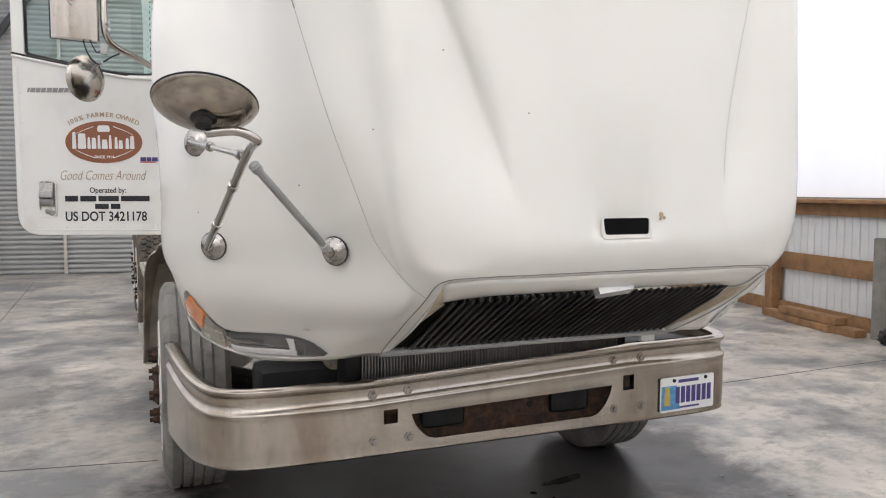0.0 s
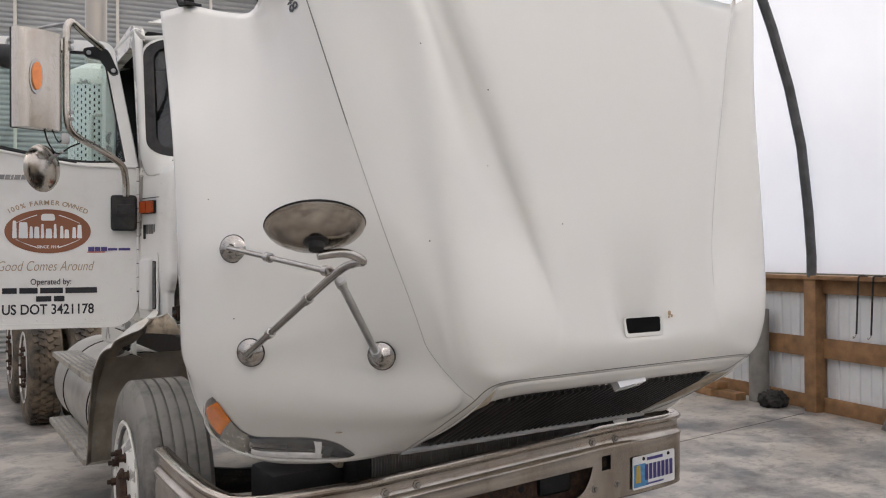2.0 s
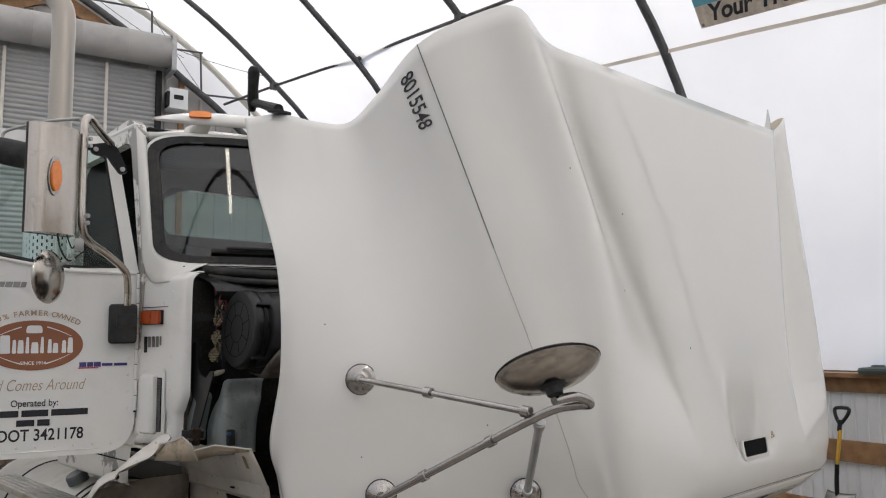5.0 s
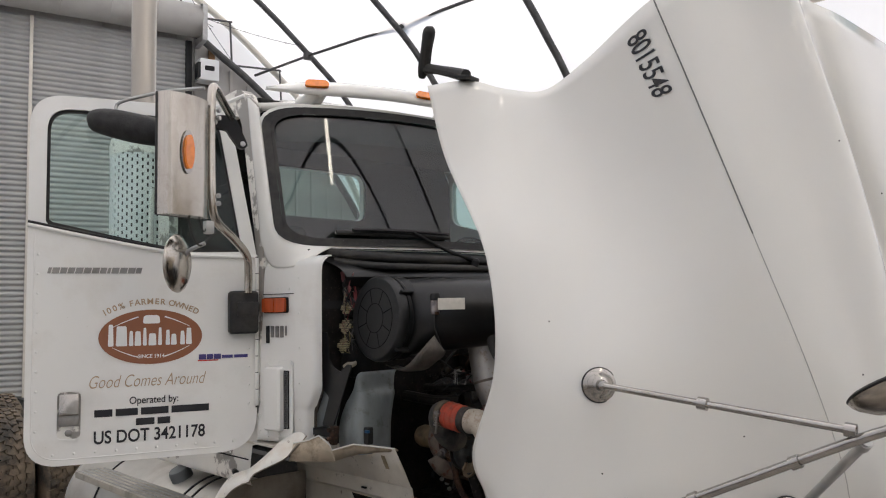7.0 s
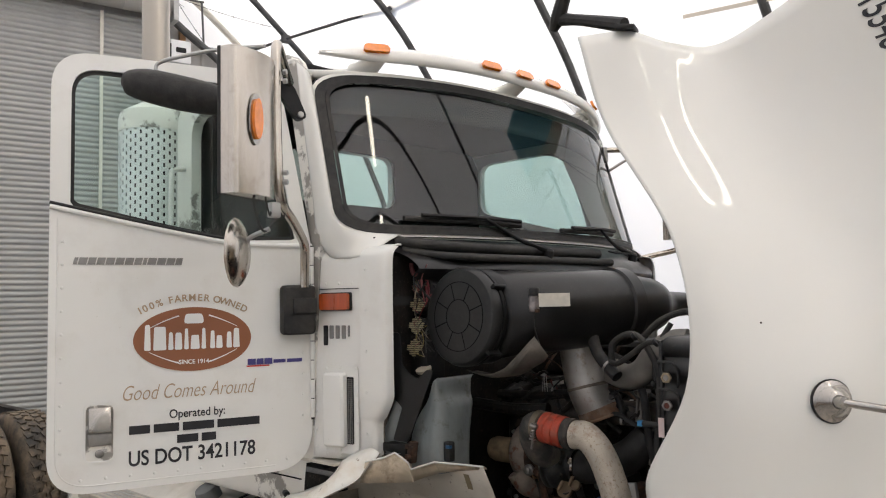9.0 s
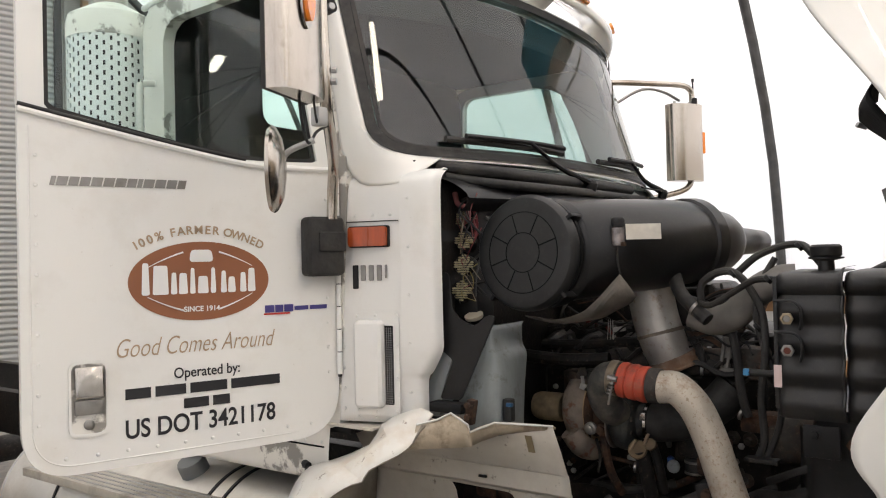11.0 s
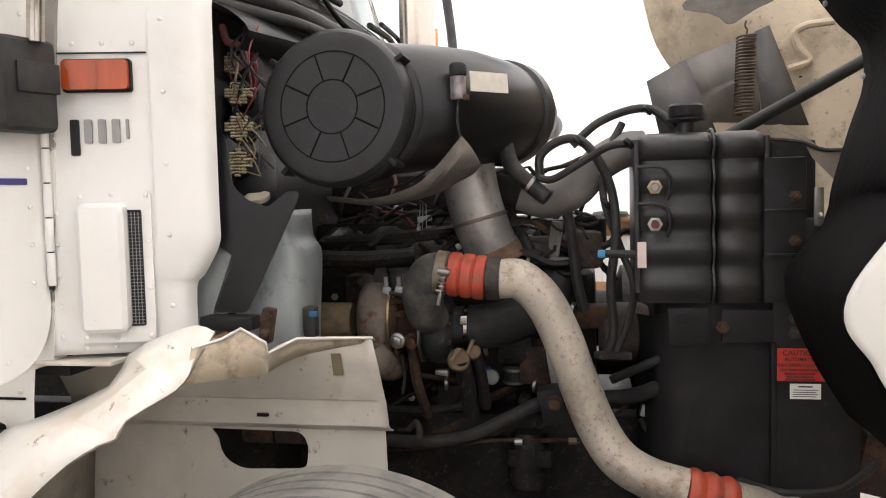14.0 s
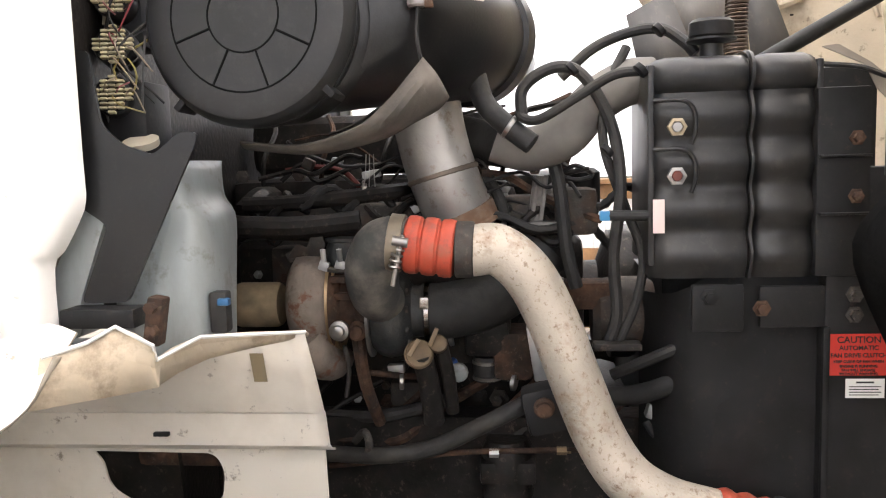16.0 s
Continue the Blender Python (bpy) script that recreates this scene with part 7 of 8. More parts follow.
for k in range(7):
    y0 = .62 + .12 * k
    hose("low_line", [(-.38, y0 + .2, .88 + .02 * (k % 3)), (-.42, y0 + .1, .86), (-.40, y0, .90 + .03 * (k % 2)), (-.36, y0 - .1, .98)], random.choice((.006, .009, .013)), random.choice((RUBBER, GRIME, RUST)), engine, 8, 5)

hose("hood_cable", [(-0.780, 0.094, 1.711), (-0.770, 0.120, 1.614), (-0.760, 0.146, 1.519), (-0.750, 0.167, 1.450)], .0025, GRIME, truck)
part("cable_plate", box((-0.740, 0.177, 1.477), (.008, .02, .085), .003), BRUSHED, truck)
part("lower_support", box((-0.620, 0.020, 0.883), (.12, .1, .14), .01, pose(0, 0, 0, 12, 0, 0)), RUST, truck, "rusty support by the radiator foot")
part("lower_support", box((-0.600, 0.020, 0.989), (.05, .1, .12), .01), BLACKM, truck)
part("bonding_strap", tube([(-0.480, 1.163, 0.879), (-0.500, 1.137, 0.906), (-0.500, 1.128, 0.878), (-0.490, 1.142, 0.839)], .009, 8, 4), IRON, engine)

# washer bottle, black bracket, wiring connectors beside the cowl
wb = new("washer_bottle")
wb.parent = truck
wb["label"] = "milky plastic washer bottle behind a black bracket"
rows = []
for yl, yr, z, d in ((1.48, 1.315, 1.16, .0), (1.485, 1.312, 1.22, .0), (1.475, 1.308, 1.29, .0), (1.445, 1.308, 1.36, .01), (1.415, 1.315, 1.40, .02), (1.40, 1.34, 1.43, .03), (1.385, 1.35, 1.48, .04), (1.375, 1.36, 1.495, .06)):
    ym, hw = (yl + yr) / 2, (yl - yr) / 2
    rows.append([(-.9 + d + .1 * (1 - abs(math.cos(t)) ** .5 * (1 if math.cos(t) > 0 else -1)) , ym + hw * abs(math.sin(t)) ** .6 * (1 if math.sin(t) > 0 else -1), z) for t in np.linspace(0, 6.2832, 25)])
part("bottle", sheet(rows, 3, 1), MILKY, wb)
part("cap", lathe([(.028, 0), (.03, .004), (.03, .012), (0, .014)], (-0.860, 1.416, 1.519), (-.4, 0, 1), 20), mat("dirty_cream_cap", (.4, .36, .28), .6, var=.2), wb, "dirty cream cap")
part("bracket", slab(rounded([(1.489, 1.667), (1.443, 1.665), (1.431, 1.552), (1.398, 1.520), (1.350, 1.503), (1.305, 1.538), (1.277, 1.535), (1.282, 1.517), (1.309, 1.466), (1.407, 1.274), (1.484, 1.274), (1.432, 1.396), (1.485, 1.433)], .012, 3), .006, basis((-.96, 0, 0), (0, 1, 0), (0, 0, 1))), BLACKP, wb, "black sheet bracket")
for k in range(5):
    part("bracket_tooth", box((-.965, 1.52, 1.66 - k * .06), (.02, .012, .018), .004), BLACKP, wb)
part("pump", box((-0.860, 1.297, 1.240), (.03, .03, .07), .006), RUBBER, wb)
part("pump_plug", box((-0.875, 1.285, 1.259), (.015, .02, .012), .003), mat("blue_plug", (.02, .09, .2), .4), wb)
part("air_box", slab(rounded([(1.515, 1.437), (1.451, 1.435), (1.436, 1.417), (1.491, 1.277), (1.495, 1.215), (1.56, 1.215), (1.578, 1.325), (1.54, 1.38)], .012), .07, basis((-.95, 0, 0), (0, 1, 0), (0, 0, 1))), MILKY, wb)
part("air_box_edge", tube([(-.957, 1.493, 1.438), (-.957, 1.492, 1.419), (-.957, 1.512, 1.379), (-.957, 1.538, 1.335), (-.957, 1.548, 1.308), (-.957, 1.545, 1.22)], .014, 8, 4), mat("dirty_brown_edging", (.1, .083, .065), .8, var=.4, scale=25), wb)
part("angle_bracket", box((-0.970, 1.442, 1.254), (.05, .12, .03), .004), BLACKM, wb)
part("rusty_stay", box((-1.000, 1.343, 1.253), (.03, .025, .075), .005, pose(0, 0, 0, 10, 0, 0)), RUST, wb, "rusty stay with bolts")
for dz in (-.015, .02):
    part("stay_bolt", lathe([(.009, 0), (.009, .014), (0, .015)], Vector((-1.020, 1.338, 1.257)) + Vector((0, 0, dz)), (-1, 0, 0), 6), RUST, wb, smooth=0)
WIRES = [mat(n_, c_, .5) for n_, c_ in (("pink_wire", (.2, .06, .06)), ("yellow_wire", (.2, .16, .05)), ("maroon_wire", (.14, .015, .02)), ("tan_wire", (.2, .16, .11)), ("grey_wire", (.06, .06, .06)), ("black_wire", (.02, .02, .02)))]
PINS = mat("pale_connector_face", (.36, .32, .2), .6, var=.3, scale=60)
for c_, r_ in (((-0.820, 1.480, 1.837), .028), ((-0.840, 1.459, 1.766), .033), ((-0.850, 1.457, 1.688), .034), ((-0.860, 1.459, 1.605), .034)):
    c_ = Vector(c_)
    cn = new("wiring_connector")
    cn.parent = truck
    part("shell", lathe([(r_ * .9, -.05), (r_, -.04), (r_, 0), (r_ * .92, .004), (r_ * .9, 0), (0, 0)], c_, (-1, -.15, .2), 20), BLACKM, cn)
    part("face", lathe([(r_ * .88, 0), (r_ * .86, .003), (0, .003)], c_, (-1, -.15, .2), 20), BLACKM, cn)
    fq = Vector((-1, -.15, .2)).normalized().to_track_quat("Z", "Y")
    bm = bmesh.new()
    for i in range(-2, 3):
        for j in range(-4, 5):
            if math.hypot(i * .0135, j * .0075) < r_ * .9:
                box(c_ + fq @ Vector((i * .0135, j * .0075, .006)), (.0122, .0046, .01), .001, fq.to_matrix().to_4x4(), 1, bm)
    tagged(part("pin_comb", bm, PINS, cn, "rows of pale plastic pins", 0), kind="stuff")
    for k in range(4):
        a, rr_ = random.random() * 6.28, r_ * .75 * random.random() ** .5
        p0 = c_ + Vector((-.004, rr_ * math.cos(a), rr_ * math.sin(a)))
        p1 = p0 + Vector((-.02, random.uniform(-.03, .0), random.uniform(-.02, .02)))
        p2 = p1 + Vector((.01, random.uniform(-.045, -.01), random.uniform(-.05, .01)))
        hose("lead", [p0, p1, p2], .0014, random.choice(WIRES), cn, 5, 4)
for k in range(16):
    z0 = 1.94 - .3 * random.random()
    hose("loom", [(-.82 - .04 * random.random(), 1.47 - .08 * random.random(), z0), (-.86, 1.44 + random.uniform(-.04, .04), z0 - .06), (-.84, 1.43 + random.uniform(-.05, .05), z0 - .14)], random.choice((.0016, .0022, .003)), random.choice(WIRES + [RUBBER, RUBBER]), truck, 6, 5)
hose("loom", [(-0.820, 1.439, 1.835), (-0.830, 1.422, 1.788), (-0.840, 1.441, 1.744)], .004, WIRES[2], truck)
part("loom_sleeve", tube([(-.84, 1.496, 1.924), (-.842, 1.483, 1.887), (-.845, 1.457, 1.876), (-.847, 1.439, 1.855), (-.846, 1.445, 1.836), (-.842, 1.46, 1.825)], .009, 10, 5), mat("faded_pink_sleeve", (.2, .06, .06), .6, var=.25), truck)
for dy in (0, .006, -.005):
    hose("loom", [(-.82, 1.445 + dy, 1.91), (-.822, 1.434 + dy, 1.866), (-.82, 1.424 + dy * .5, 1.823), (-.825, 1.428 + dy, 1.786)], .0022, WIRES[2], truck, 6, 5)
part("relay_box", box((-.80, 1.455, 1.55), (.1, .09, .16), .01), BLACKM, truck)
part("relay_box", box((-.76, 1.46, 1.80), (.1, .07, .22), .01), BLACKM, truck)

# crumpled splash panel behind the wheel
spl = new("splash_panel")
spl.parent = truck
spl["label"] = "crumpled dirty white splash panel"
HX = -.70
low_o = resample([(1.172, .955), (1.166, .70), (2.0, .70), (2.0, .955), (1.6, .955), (1.4, .955)], 80)
hole_o = resample(rounded([(1.638, 0.935), (1.390, 0.932), (1.372, 0.896), (1.380, 0.836), (1.560, 0.829), (1.609, 0.861), (1.619, 0.913)], [.004, .02, .02, .02, .04, .03, .01]), 80)
bm = bmesh.new()
ring_o, ring_i = ([bm.verts.new((HX, *q)) for q in sorted_loop] for sorted_loop in (sorted(low_o, key=lambda q: math.atan2(q[1] - .885, (q[0] - 1.5) * .3)), sorted(hole_o, key=lambda q: math.atan2(q[1] - .885, (q[0] - 1.5) * .3))))
for k in range(80):
    bm.faces.new((ring_o[k], ring_o[(k + 1) % 80], ring_i[(k + 1) % 80], ring_i[k]))
shell(part("inner_panel", bm, STAINED, spl, "stained white inner panel with a dark opening", 0), .005, False)
prof = [(-.832, 1.198), (-.79, 1.115), (-.755, 1.035), (-.748, 1.03), (-.738, .965), (-.725, .955), (-.712, .95), (HX, .945)]
rows = []
for y_ in (1.163, 1.25, 1.36, 1.5, 1.7, 2.0):
    rows.append([(x, y_ - .05 * (1.2 - z) * (y_ < 1.2), z - .02 * (z > 1.1) * (y_ > 1.3)) for x, z in prof])
shell(part("upper_panel", sheet(rows, 3, 1), STAINED, spl, "folded upper face with old tape", 20), .004, False)
part("panel_tape", slab([(0, 0), (.024, 0), (.028, .065), (.004, .065)], .001, basis((-.792, 1.270, 1.100), (0, -1, 0), (-.5, 0, 1))), mat("old_tape", (.25, .2, .12), .7), spl)
part("panel_clip", box((-.752, 1.47, .988), (.01, .03, .008), .002), BLACKM, spl)
part("duct_behind", box((-.55, 1.5, .89), (.12, .2, .05), .02), RUST, spl)
# torn top flange, facet by facet
TOPE = [(-.832, 1.161, 1.198), (-0.930, 1.306, 1.212), (-1.012, 1.341, 1.195), (-1.025, 1.339, 1.220), (-1.045, 1.385, 1.253), (-1.075, 1.413, 1.236), (-1.120, 1.456, 1.225)]
BOTE = [(-.812, 1.163, 1.185), (-0.900, 1.306, 1.169), (-0.985, 1.352, 1.148), (-0.990, 1.352, 1.146), (-1.040, 1.396, 1.147), (-1.085, 1.427, 1.151), (-1.130, 1.475, 1.151)]
MIDE = [tuple(.5 * (Vector(a) + Vector(b)) + Vector((.0, -.004 + .012 * (k % 2), .006 * (k % 3)))) for k, (a, b) in enumerate(zip(TOPE, BOTE))]
shell(part("torn_flange", sheet([TOPE, MIDE, BOTE], 1, 2), TORN, spl, "torn and crumpled cream flange", 12), .003, False)
part("torn_edge", tube(TOPE, .0035, 6, 1), WHITE, spl)
QIN = [(-1.075, 1.425, 1.25), (-1.076, 1.465, 1.264), (-1.085, 1.521, 1.246), (-1.09, 1.608, 1.203), (-1.10, 1.652, 1.136), (-1.12, 1.80, 1.072), (-1.15, 1.865, 1.05), (-1.175, 1.90, 1.006), (-1.20, 1.921, .94), (-1.21, 1.966, .85), (-1.22, 2.0, .65), (-1.22, 2.02, .45)]
QOUT = [(-1.112, 1.437, 1.222), (-1.15, 1.447, 1.174), (-1.185, 1.452, 1.158), (-1.21, 1.46, 1.148), (-1.262, 1.515, 1.113), (-1.275, 1.53, 1.082), (-1.29, 1.556, 1.073), (-1.31, 1.608, 1.042), (-1.32, 1.683, .977), (-1.325, 1.734, .922), (-1.33, 1.82, .70), (-1.335, 1.85, .45)]
QMID = [(0, .006, -.014), (.012, 0, -.01), (.014, .004, .0), (-.022, -.01, .014), (-.028, -.012, .02), (-.03, -.02, .02), (-.034, -.026, .022), (-.036, -.03, .024), (-.036, -.03, .022), (-.034, -.03, .016), (-.03, -.03, 0), (-.03, -.03, 0)]
QUART = [[a, tuple(.5 * (Vector(a) + Vector(b)) + Vector(d)), b] for a, b, d in zip(QIN, QOUT, QMID)]
shell(part("quarter", sheet(QUART, 2, 2), [WELL, QUARTW], spl, "white rear quarter of the fender, scraped", 18), .006, False, -1, 1)
shell(part("wheel_liner", sheet([[(-.74, 1.93, 1.0), (-1.0, 1.93, 1.0), (-1.25, 1.80, 1.0)], [(-.74, 1.95, .8), (-1.0, 1.95, .8), (-1.29, 1.88, .78)], [(-.74, 1.97, .45), (-1.0, 1.97, .45), (-1.31, 1.9, .45)]], 4, 4), WELL, spl, "dirty brown-grey wheel liner"), .004, False)
part("sill_plate", box((-1.0, 1.80, 1.185), (.2, .3, .01), .003), STAINED, spl)

# black inner liner and gear under the tilted hood
SPRING = mat("rusty_spring_steel", (.085, .06, .047), .55, .4, var=.25)
LINER = mat("black_liner_rubber", (.006, .006, .006), .8, var=.4, scale=40, bump=.5, bscale=60, spec=.06, grit=((.03, .028, .025), .4, 50, .6, .72))
shell(part("inner_liner", sheet([[(-.90, .265, 2.045), (-1.0, .25, 2.05), (-1.18, .22, 2.05)], [(-.885, .302, 2.01), (-1.0, .285, 2.01), (-1.2, .24, 2.01)], [(-.81, .212, 1.93), (-1.0, .205, 1.93), (-1.22, .19, 1.93)], [(-.80, .157, 1.86), (-1.0, .16, 1.86), (-1.24, .16, 1.86)], [(-.80, .11, 1.806), (-1.0, .115, 1.806), (-1.27, .14, 1.806)], [(-.80, .104, 1.725), (-1.0, .11, 1.73), (-1.28, .13, 1.73)], [(-.80, .131, 1.634), (-1.0, .135, 1.64), (-1.29, .14, 1.64)], [(-.81, .165, 1.52), (-1.0, .168, 1.53), (-1.29, .15, 1.53)], [(-.82, .185, 1.44), (-1.0, .17, 1.48), (-1.28, .15, 1.5)], [(-.807, .257, 1.33), (-1.0, .262, 1.338), (-1.265, .268, 1.342)], [(-.83, .215, 1.18), (-1.0, .215, 1.2), (-1.26, .20, 1.2)], [(-.80, .13, 1.04), (-1.0, .13, 1.04), (-1.25, .14, 1.03)]], 4, 4), LINER, hood, "black rubber liner inside the fender"), .006, False)
for p_ in ((-.84, .20, 1.46), (-.855, .255, 1.34), (-.83, .118, 1.74), (-.83, .19, 1.89)):
    part("liner_rivet", lathe([(.007, 0), (.005, .004), (0, .005)], p_, (-.3, 1, 0), 8), GALV, hood)
BAFP = mat("worn_grey_plate", (.13, .122, .112), .6, .2, var=.3, scale=12, dirt=(.09, .06, .045), amount=.7, dscale=14)
s0, s1 = Vector((0.660, 0.076, 1.809)), Vector((0.720, 0.055, 2.121))
part("hood_spring", tube([s0.lerp(s1, t) + Vector((0.035 * math.cos(t * 24 * 6.2832), 0.035 * math.sin(t * 24 * 6.2832), 0)) for t in np.linspace(0, 1, 24 * 14)], .0042, 5, 1), SPRING, truck, "dark steel coil spring")
part("spring_plate", slab(rounded([(0.280, 2.284), (0.265, 2.301), (0.216, 2.302), (0.154, 2.330), (-0.085, 2.311), (-0.078, 2.278), (-0.014, 2.252), (0.041, 2.218), (0.073, 2.198), (0.102, 2.196), (0.132, 2.225), (0.176, 2.246), (0.220, 2.253), (0.271, 2.265)], .006, 2), .01, basis((.86, 0, 0), (0, 1, 0), (0, 0, 1))), BAFP, hood, "worn grey spring plate")
part("spring_hook", tube([s1, s1 + Vector((0, -.004, .02)), s1 + Vector((.0, .004, .035)), s1 + Vector((0, .0, .055))], .004, 6, 4), SPRING, truck)
part("liner_pin", lathe([(.006, -.012), (.007, .012), (0, .014)], (-.885, .302, 1.995), (-.6, .7, .3), 8), GALV, hood)
part("hood_strut", tube([(-.47, .42, 1.60), (-.418, .26, 1.685), (-.36, .08, 1.78), (-.28, -.16, 1.91)], .017, 12, 2), BLACKM, truck, "black hood strut")
BAFD, BAFL = mat("dark_sheet_baffle", (.075, .073, .072), .6, var=.25, scale=7, grit=((.16, .14, .12), .4, 30, .58, .7)), mat("grey_sheet_baffle", (.15, .142, .132), .6, var=.25, scale=6, grit=((.24, .21, .175), .5, 25, .55, .7))
for pts_, m_ in (([[(0.580, 0.444, 1.942), (0.700, 0.287, 2.036)], [(0.600, 0.395, 1.74), (0.690, 0.170, 1.74)]], BAFD),
                 ([[(0.690, 0.314, 2.024), (0.860, 0.070, 2.128), (0.930, -0.026, 2.175)], [(0.700, 0.264, 1.890), (0.860, 0.076, 1.970), (0.920, -0.027, 1.965)], [(0.720, 0.217, 1.880), (0.840, 0.086, 1.952), (0.910, -0.026, 1.940)], [(0.700, 0.281, 1.790), (0.840, 0.097, 1.795), (0.920, -0.038, 1.797)]], BAFL),
                 ([[(0.920, -0.017, 2.171), (0.970, -0.080, 2.202)], [(0.915, -0.027, 1.964), (0.975, -0.160, 1.996)], [(0.910, -0.048, 1.786), (0.970, -0.238, 1.782)]], BAFD)):
    shell(part("hood_baffle", sheet(pts_, 1, 1), m_, hood, "grey sheet baffle", 15), .004, False)
part("hood_rib", tube([(.955, -.335, 2.20), (.965, -.30, 2.20), (.985, -.23, 2.195), (1.0, -.19, 2.167), (1.0, -.207, 2.107), (1.0, -.247, 2.052), (1.0, -.161, 2.021)], .016, 8, 4), CREAM, hood)
part("hood_fold", tube([(.92, -.37, 2.19), (.91, -.42, 2.09), (.9, -.475, 1.951)], .008, 8, 3), CREAM, hood)
part("bonded_tab", box((1.03, -.132, 2.127), (.03, .034, .04), .006), CREAM, hood)
part("rivet_tick", box((1.04, -.226, 1.992), (.02, .022, .007), .002), GRIME, hood)
part("hood_rib", tube([(.45, -.42, 1.4), (.55, -.38, 1.9), (.65, -.33, 2.4)], .035, 8, 4), CREAM, hood)
part("hood_rib", tube([(-.6, -.42, 1.95), (0, -.50, 1.95), (.6, -.42, 1.95)], .03, 8, 4), CREAM, hood)
part("charge_cooler", box((0, .11, .76), (1.1, .05, .3), .01), BLACKM, rad)
for k in range(92):
    part("cooler_fin", box((-.62 + k * .0125, .078, .745), (.004, .014, .17), 0), BRUSHED, rad, smooth=0)
part("lamp_bracket", box((.62, .0, .79), (.07, .02, .06), .004), DECALW, truck)


# ---- things of the hall ----
def lamp(u, v, z, long_, tubes, drop):
    e = in_hall(new("strip_lamp"))
    tagged(e, "hanging white strip lamp with a lit wrap diffuser", "lamp", "strip lamps")
    w = .06 * tubes + .04
    part("tray", box((u, v, z + .04), (w, long_, .05), .012), SHEET, e)
    part("diffuser", box((u, v, z - .005), (w - .02, long_ - .06, .05), .02), DIFFL, e, "lit clear wrap diffuser")
    for s in (-1, 1):
        part("chain", tube([(u, v + s * long_ * .4, z + .06), (u, v + s * long_ * .4, z + drop)], .005, 5, 1), DARKPIPE, e)


lamp(.6, -11.6, 5.6, 1.2, 3, 1.8)
lamp(-.85, -2.8, 6.0, 1.2, 2, 1.3)
lamp(-.85, 3.6, 6.0, 1.2, 2, 1.3)
lamp(-.85, -5.0, 6.0, 1.2, 2, 1.3)
lamp(-.85, -7.2, 6.0, 1.2, 2, 1.3)


def in_tag(ob, label, category, group=""):
    return tagged(in_hall(ob), label, category, group)


in_tag(part("brace_pipe", tube([(2.03, 11.3, 5.87), (2.51, 10.12, 5.96), (2.93, 7.67, 5.8), (3.01, 5.22, 5.52), (3.09, 2.77, 5.24)], .022, 10, 1), DARKPIPE), "long dark steel brace pipe under the hoops", "pipe")
for a, b, sag in (((.55, 10.9, 7.3), (1.5, 11.0, 6.0), .05), ((.9, 11.2, 6.75), (2.36, 10.1, 6.1), .05), ((-.3, 11.2, 7.4), (1.3, 11.3, 6.6), .04)):
    c = in_hall(new("wire"))
    tagged(c, "thin dark wire with knots under the hoops", "wire", "wires of the hall")
    a, b = Vector(a), Vector(b)
    pts = [a.lerp(b, t) - Vector((0, 0, sag * 4 * t * (1 - t))) for t in np.linspace(0, 1, 9)]
    part("strand", tube(pts, .005, 5, 2), DARKPIPE, c)
    for k in (2, 4, 5, 7):
        part("knot", lathe([(.004, -.012), (.014, 0), (.004, .012)], pts[k], b - a, 8), DARKPIPE, c)
for u, v, z in [(2.51, 10.12, 5.96), (2.93, 7.67, 5.8), (3.01, 5.22, 5.52)]:
    in_tag(part("hoop_clamp", box((u, v, z), (.13, .1, .13), .025), DARKPIPE), "dark steel clamp where brace and hoop cross", "clamp", "hoop clamps")
strap = [(3.74, 3.6, 4.56), (3.79, 2.77, 4.47), (3.86, 1.8, 4.37), (3.93, .83, 4.26), (3.98, -.3, 4.16)]
in_tag(part("seam_strap", sheet([[(u, v, z + d) for u, v, z in strap] for d in (.02, -.02)]), BEIGE), "beige webbing strap sewn along the tarpaulin", "strap")

# banner on the tarpaulin
ban = in_hall(new("banner"))
tagged(ban, "printed banner with teal top and bold dark words", "banner")
BNM = basis((3.72, 2.25, 4.52), (.02, -1, -.11), (-.56, 0, .82))
part("field", slab([(0, 0), (2.4, 0), (2.4, .21), (0, .21)], .004, BNM), mat("tan_print", (.5, .44, .36), .6, var=.25, scale=14), ban, "mottled tan field")
part("teal_field", slab([(0, .21), (2.4, .21), (2.4, .8), (0, .8)], .004, BNM), mat("teal_print", (.12, .35, .44), .5, var=.1), ban, "teal upper field")
lettering("banner_text", "Your Tru", .22, BNM @ Matrix.Translation((.11, .05, .006)), DECALB, ban, "bold dark slanted words", 1.0, .006, shear=.3)
for x in (.03, 1.2):
    part("grommet", lathe([(.016, 0), (.016, .003), (.008, .003)], BNM @ Vector((x, .03, .004)), BNM.to_3x3() @ Vector((0, 0, 1)), 14), BRUSHED, ban)

# along the knee wall
pipe_tube = part("concrete_tube", lathe([(.1, 0), (.1, .95), (.085, .95), (.085, .02)], (5.2, 2.5, 0), (0, 0, 1), 28), mat("grey_tube", (.2, .19, .17), .8, var=.2, scale=9))
tagged(pipe_tube, "grey round tube standing by the wall", "tube")
for k, (x, y, z, r, l) in enumerate(((5.12, 3.1, .04, 2, 1.0), (5.2, 3.5, .04, -4, 1.2), (5.16, 3.3, .12, 0, .9))):
    tagged(part("plank", box((x, y, z), (.14, l, .075), .006, pose(0, 0, 0, 0, 0, -10.66 + r)), WOOD), "short brown timber plank lying by the wall", "plank", "planks by the wall")
random.seed(11)
bm = bmesh.new()
bmesh.ops.create_icosphere(bm, subdivisions=4, radius=1)
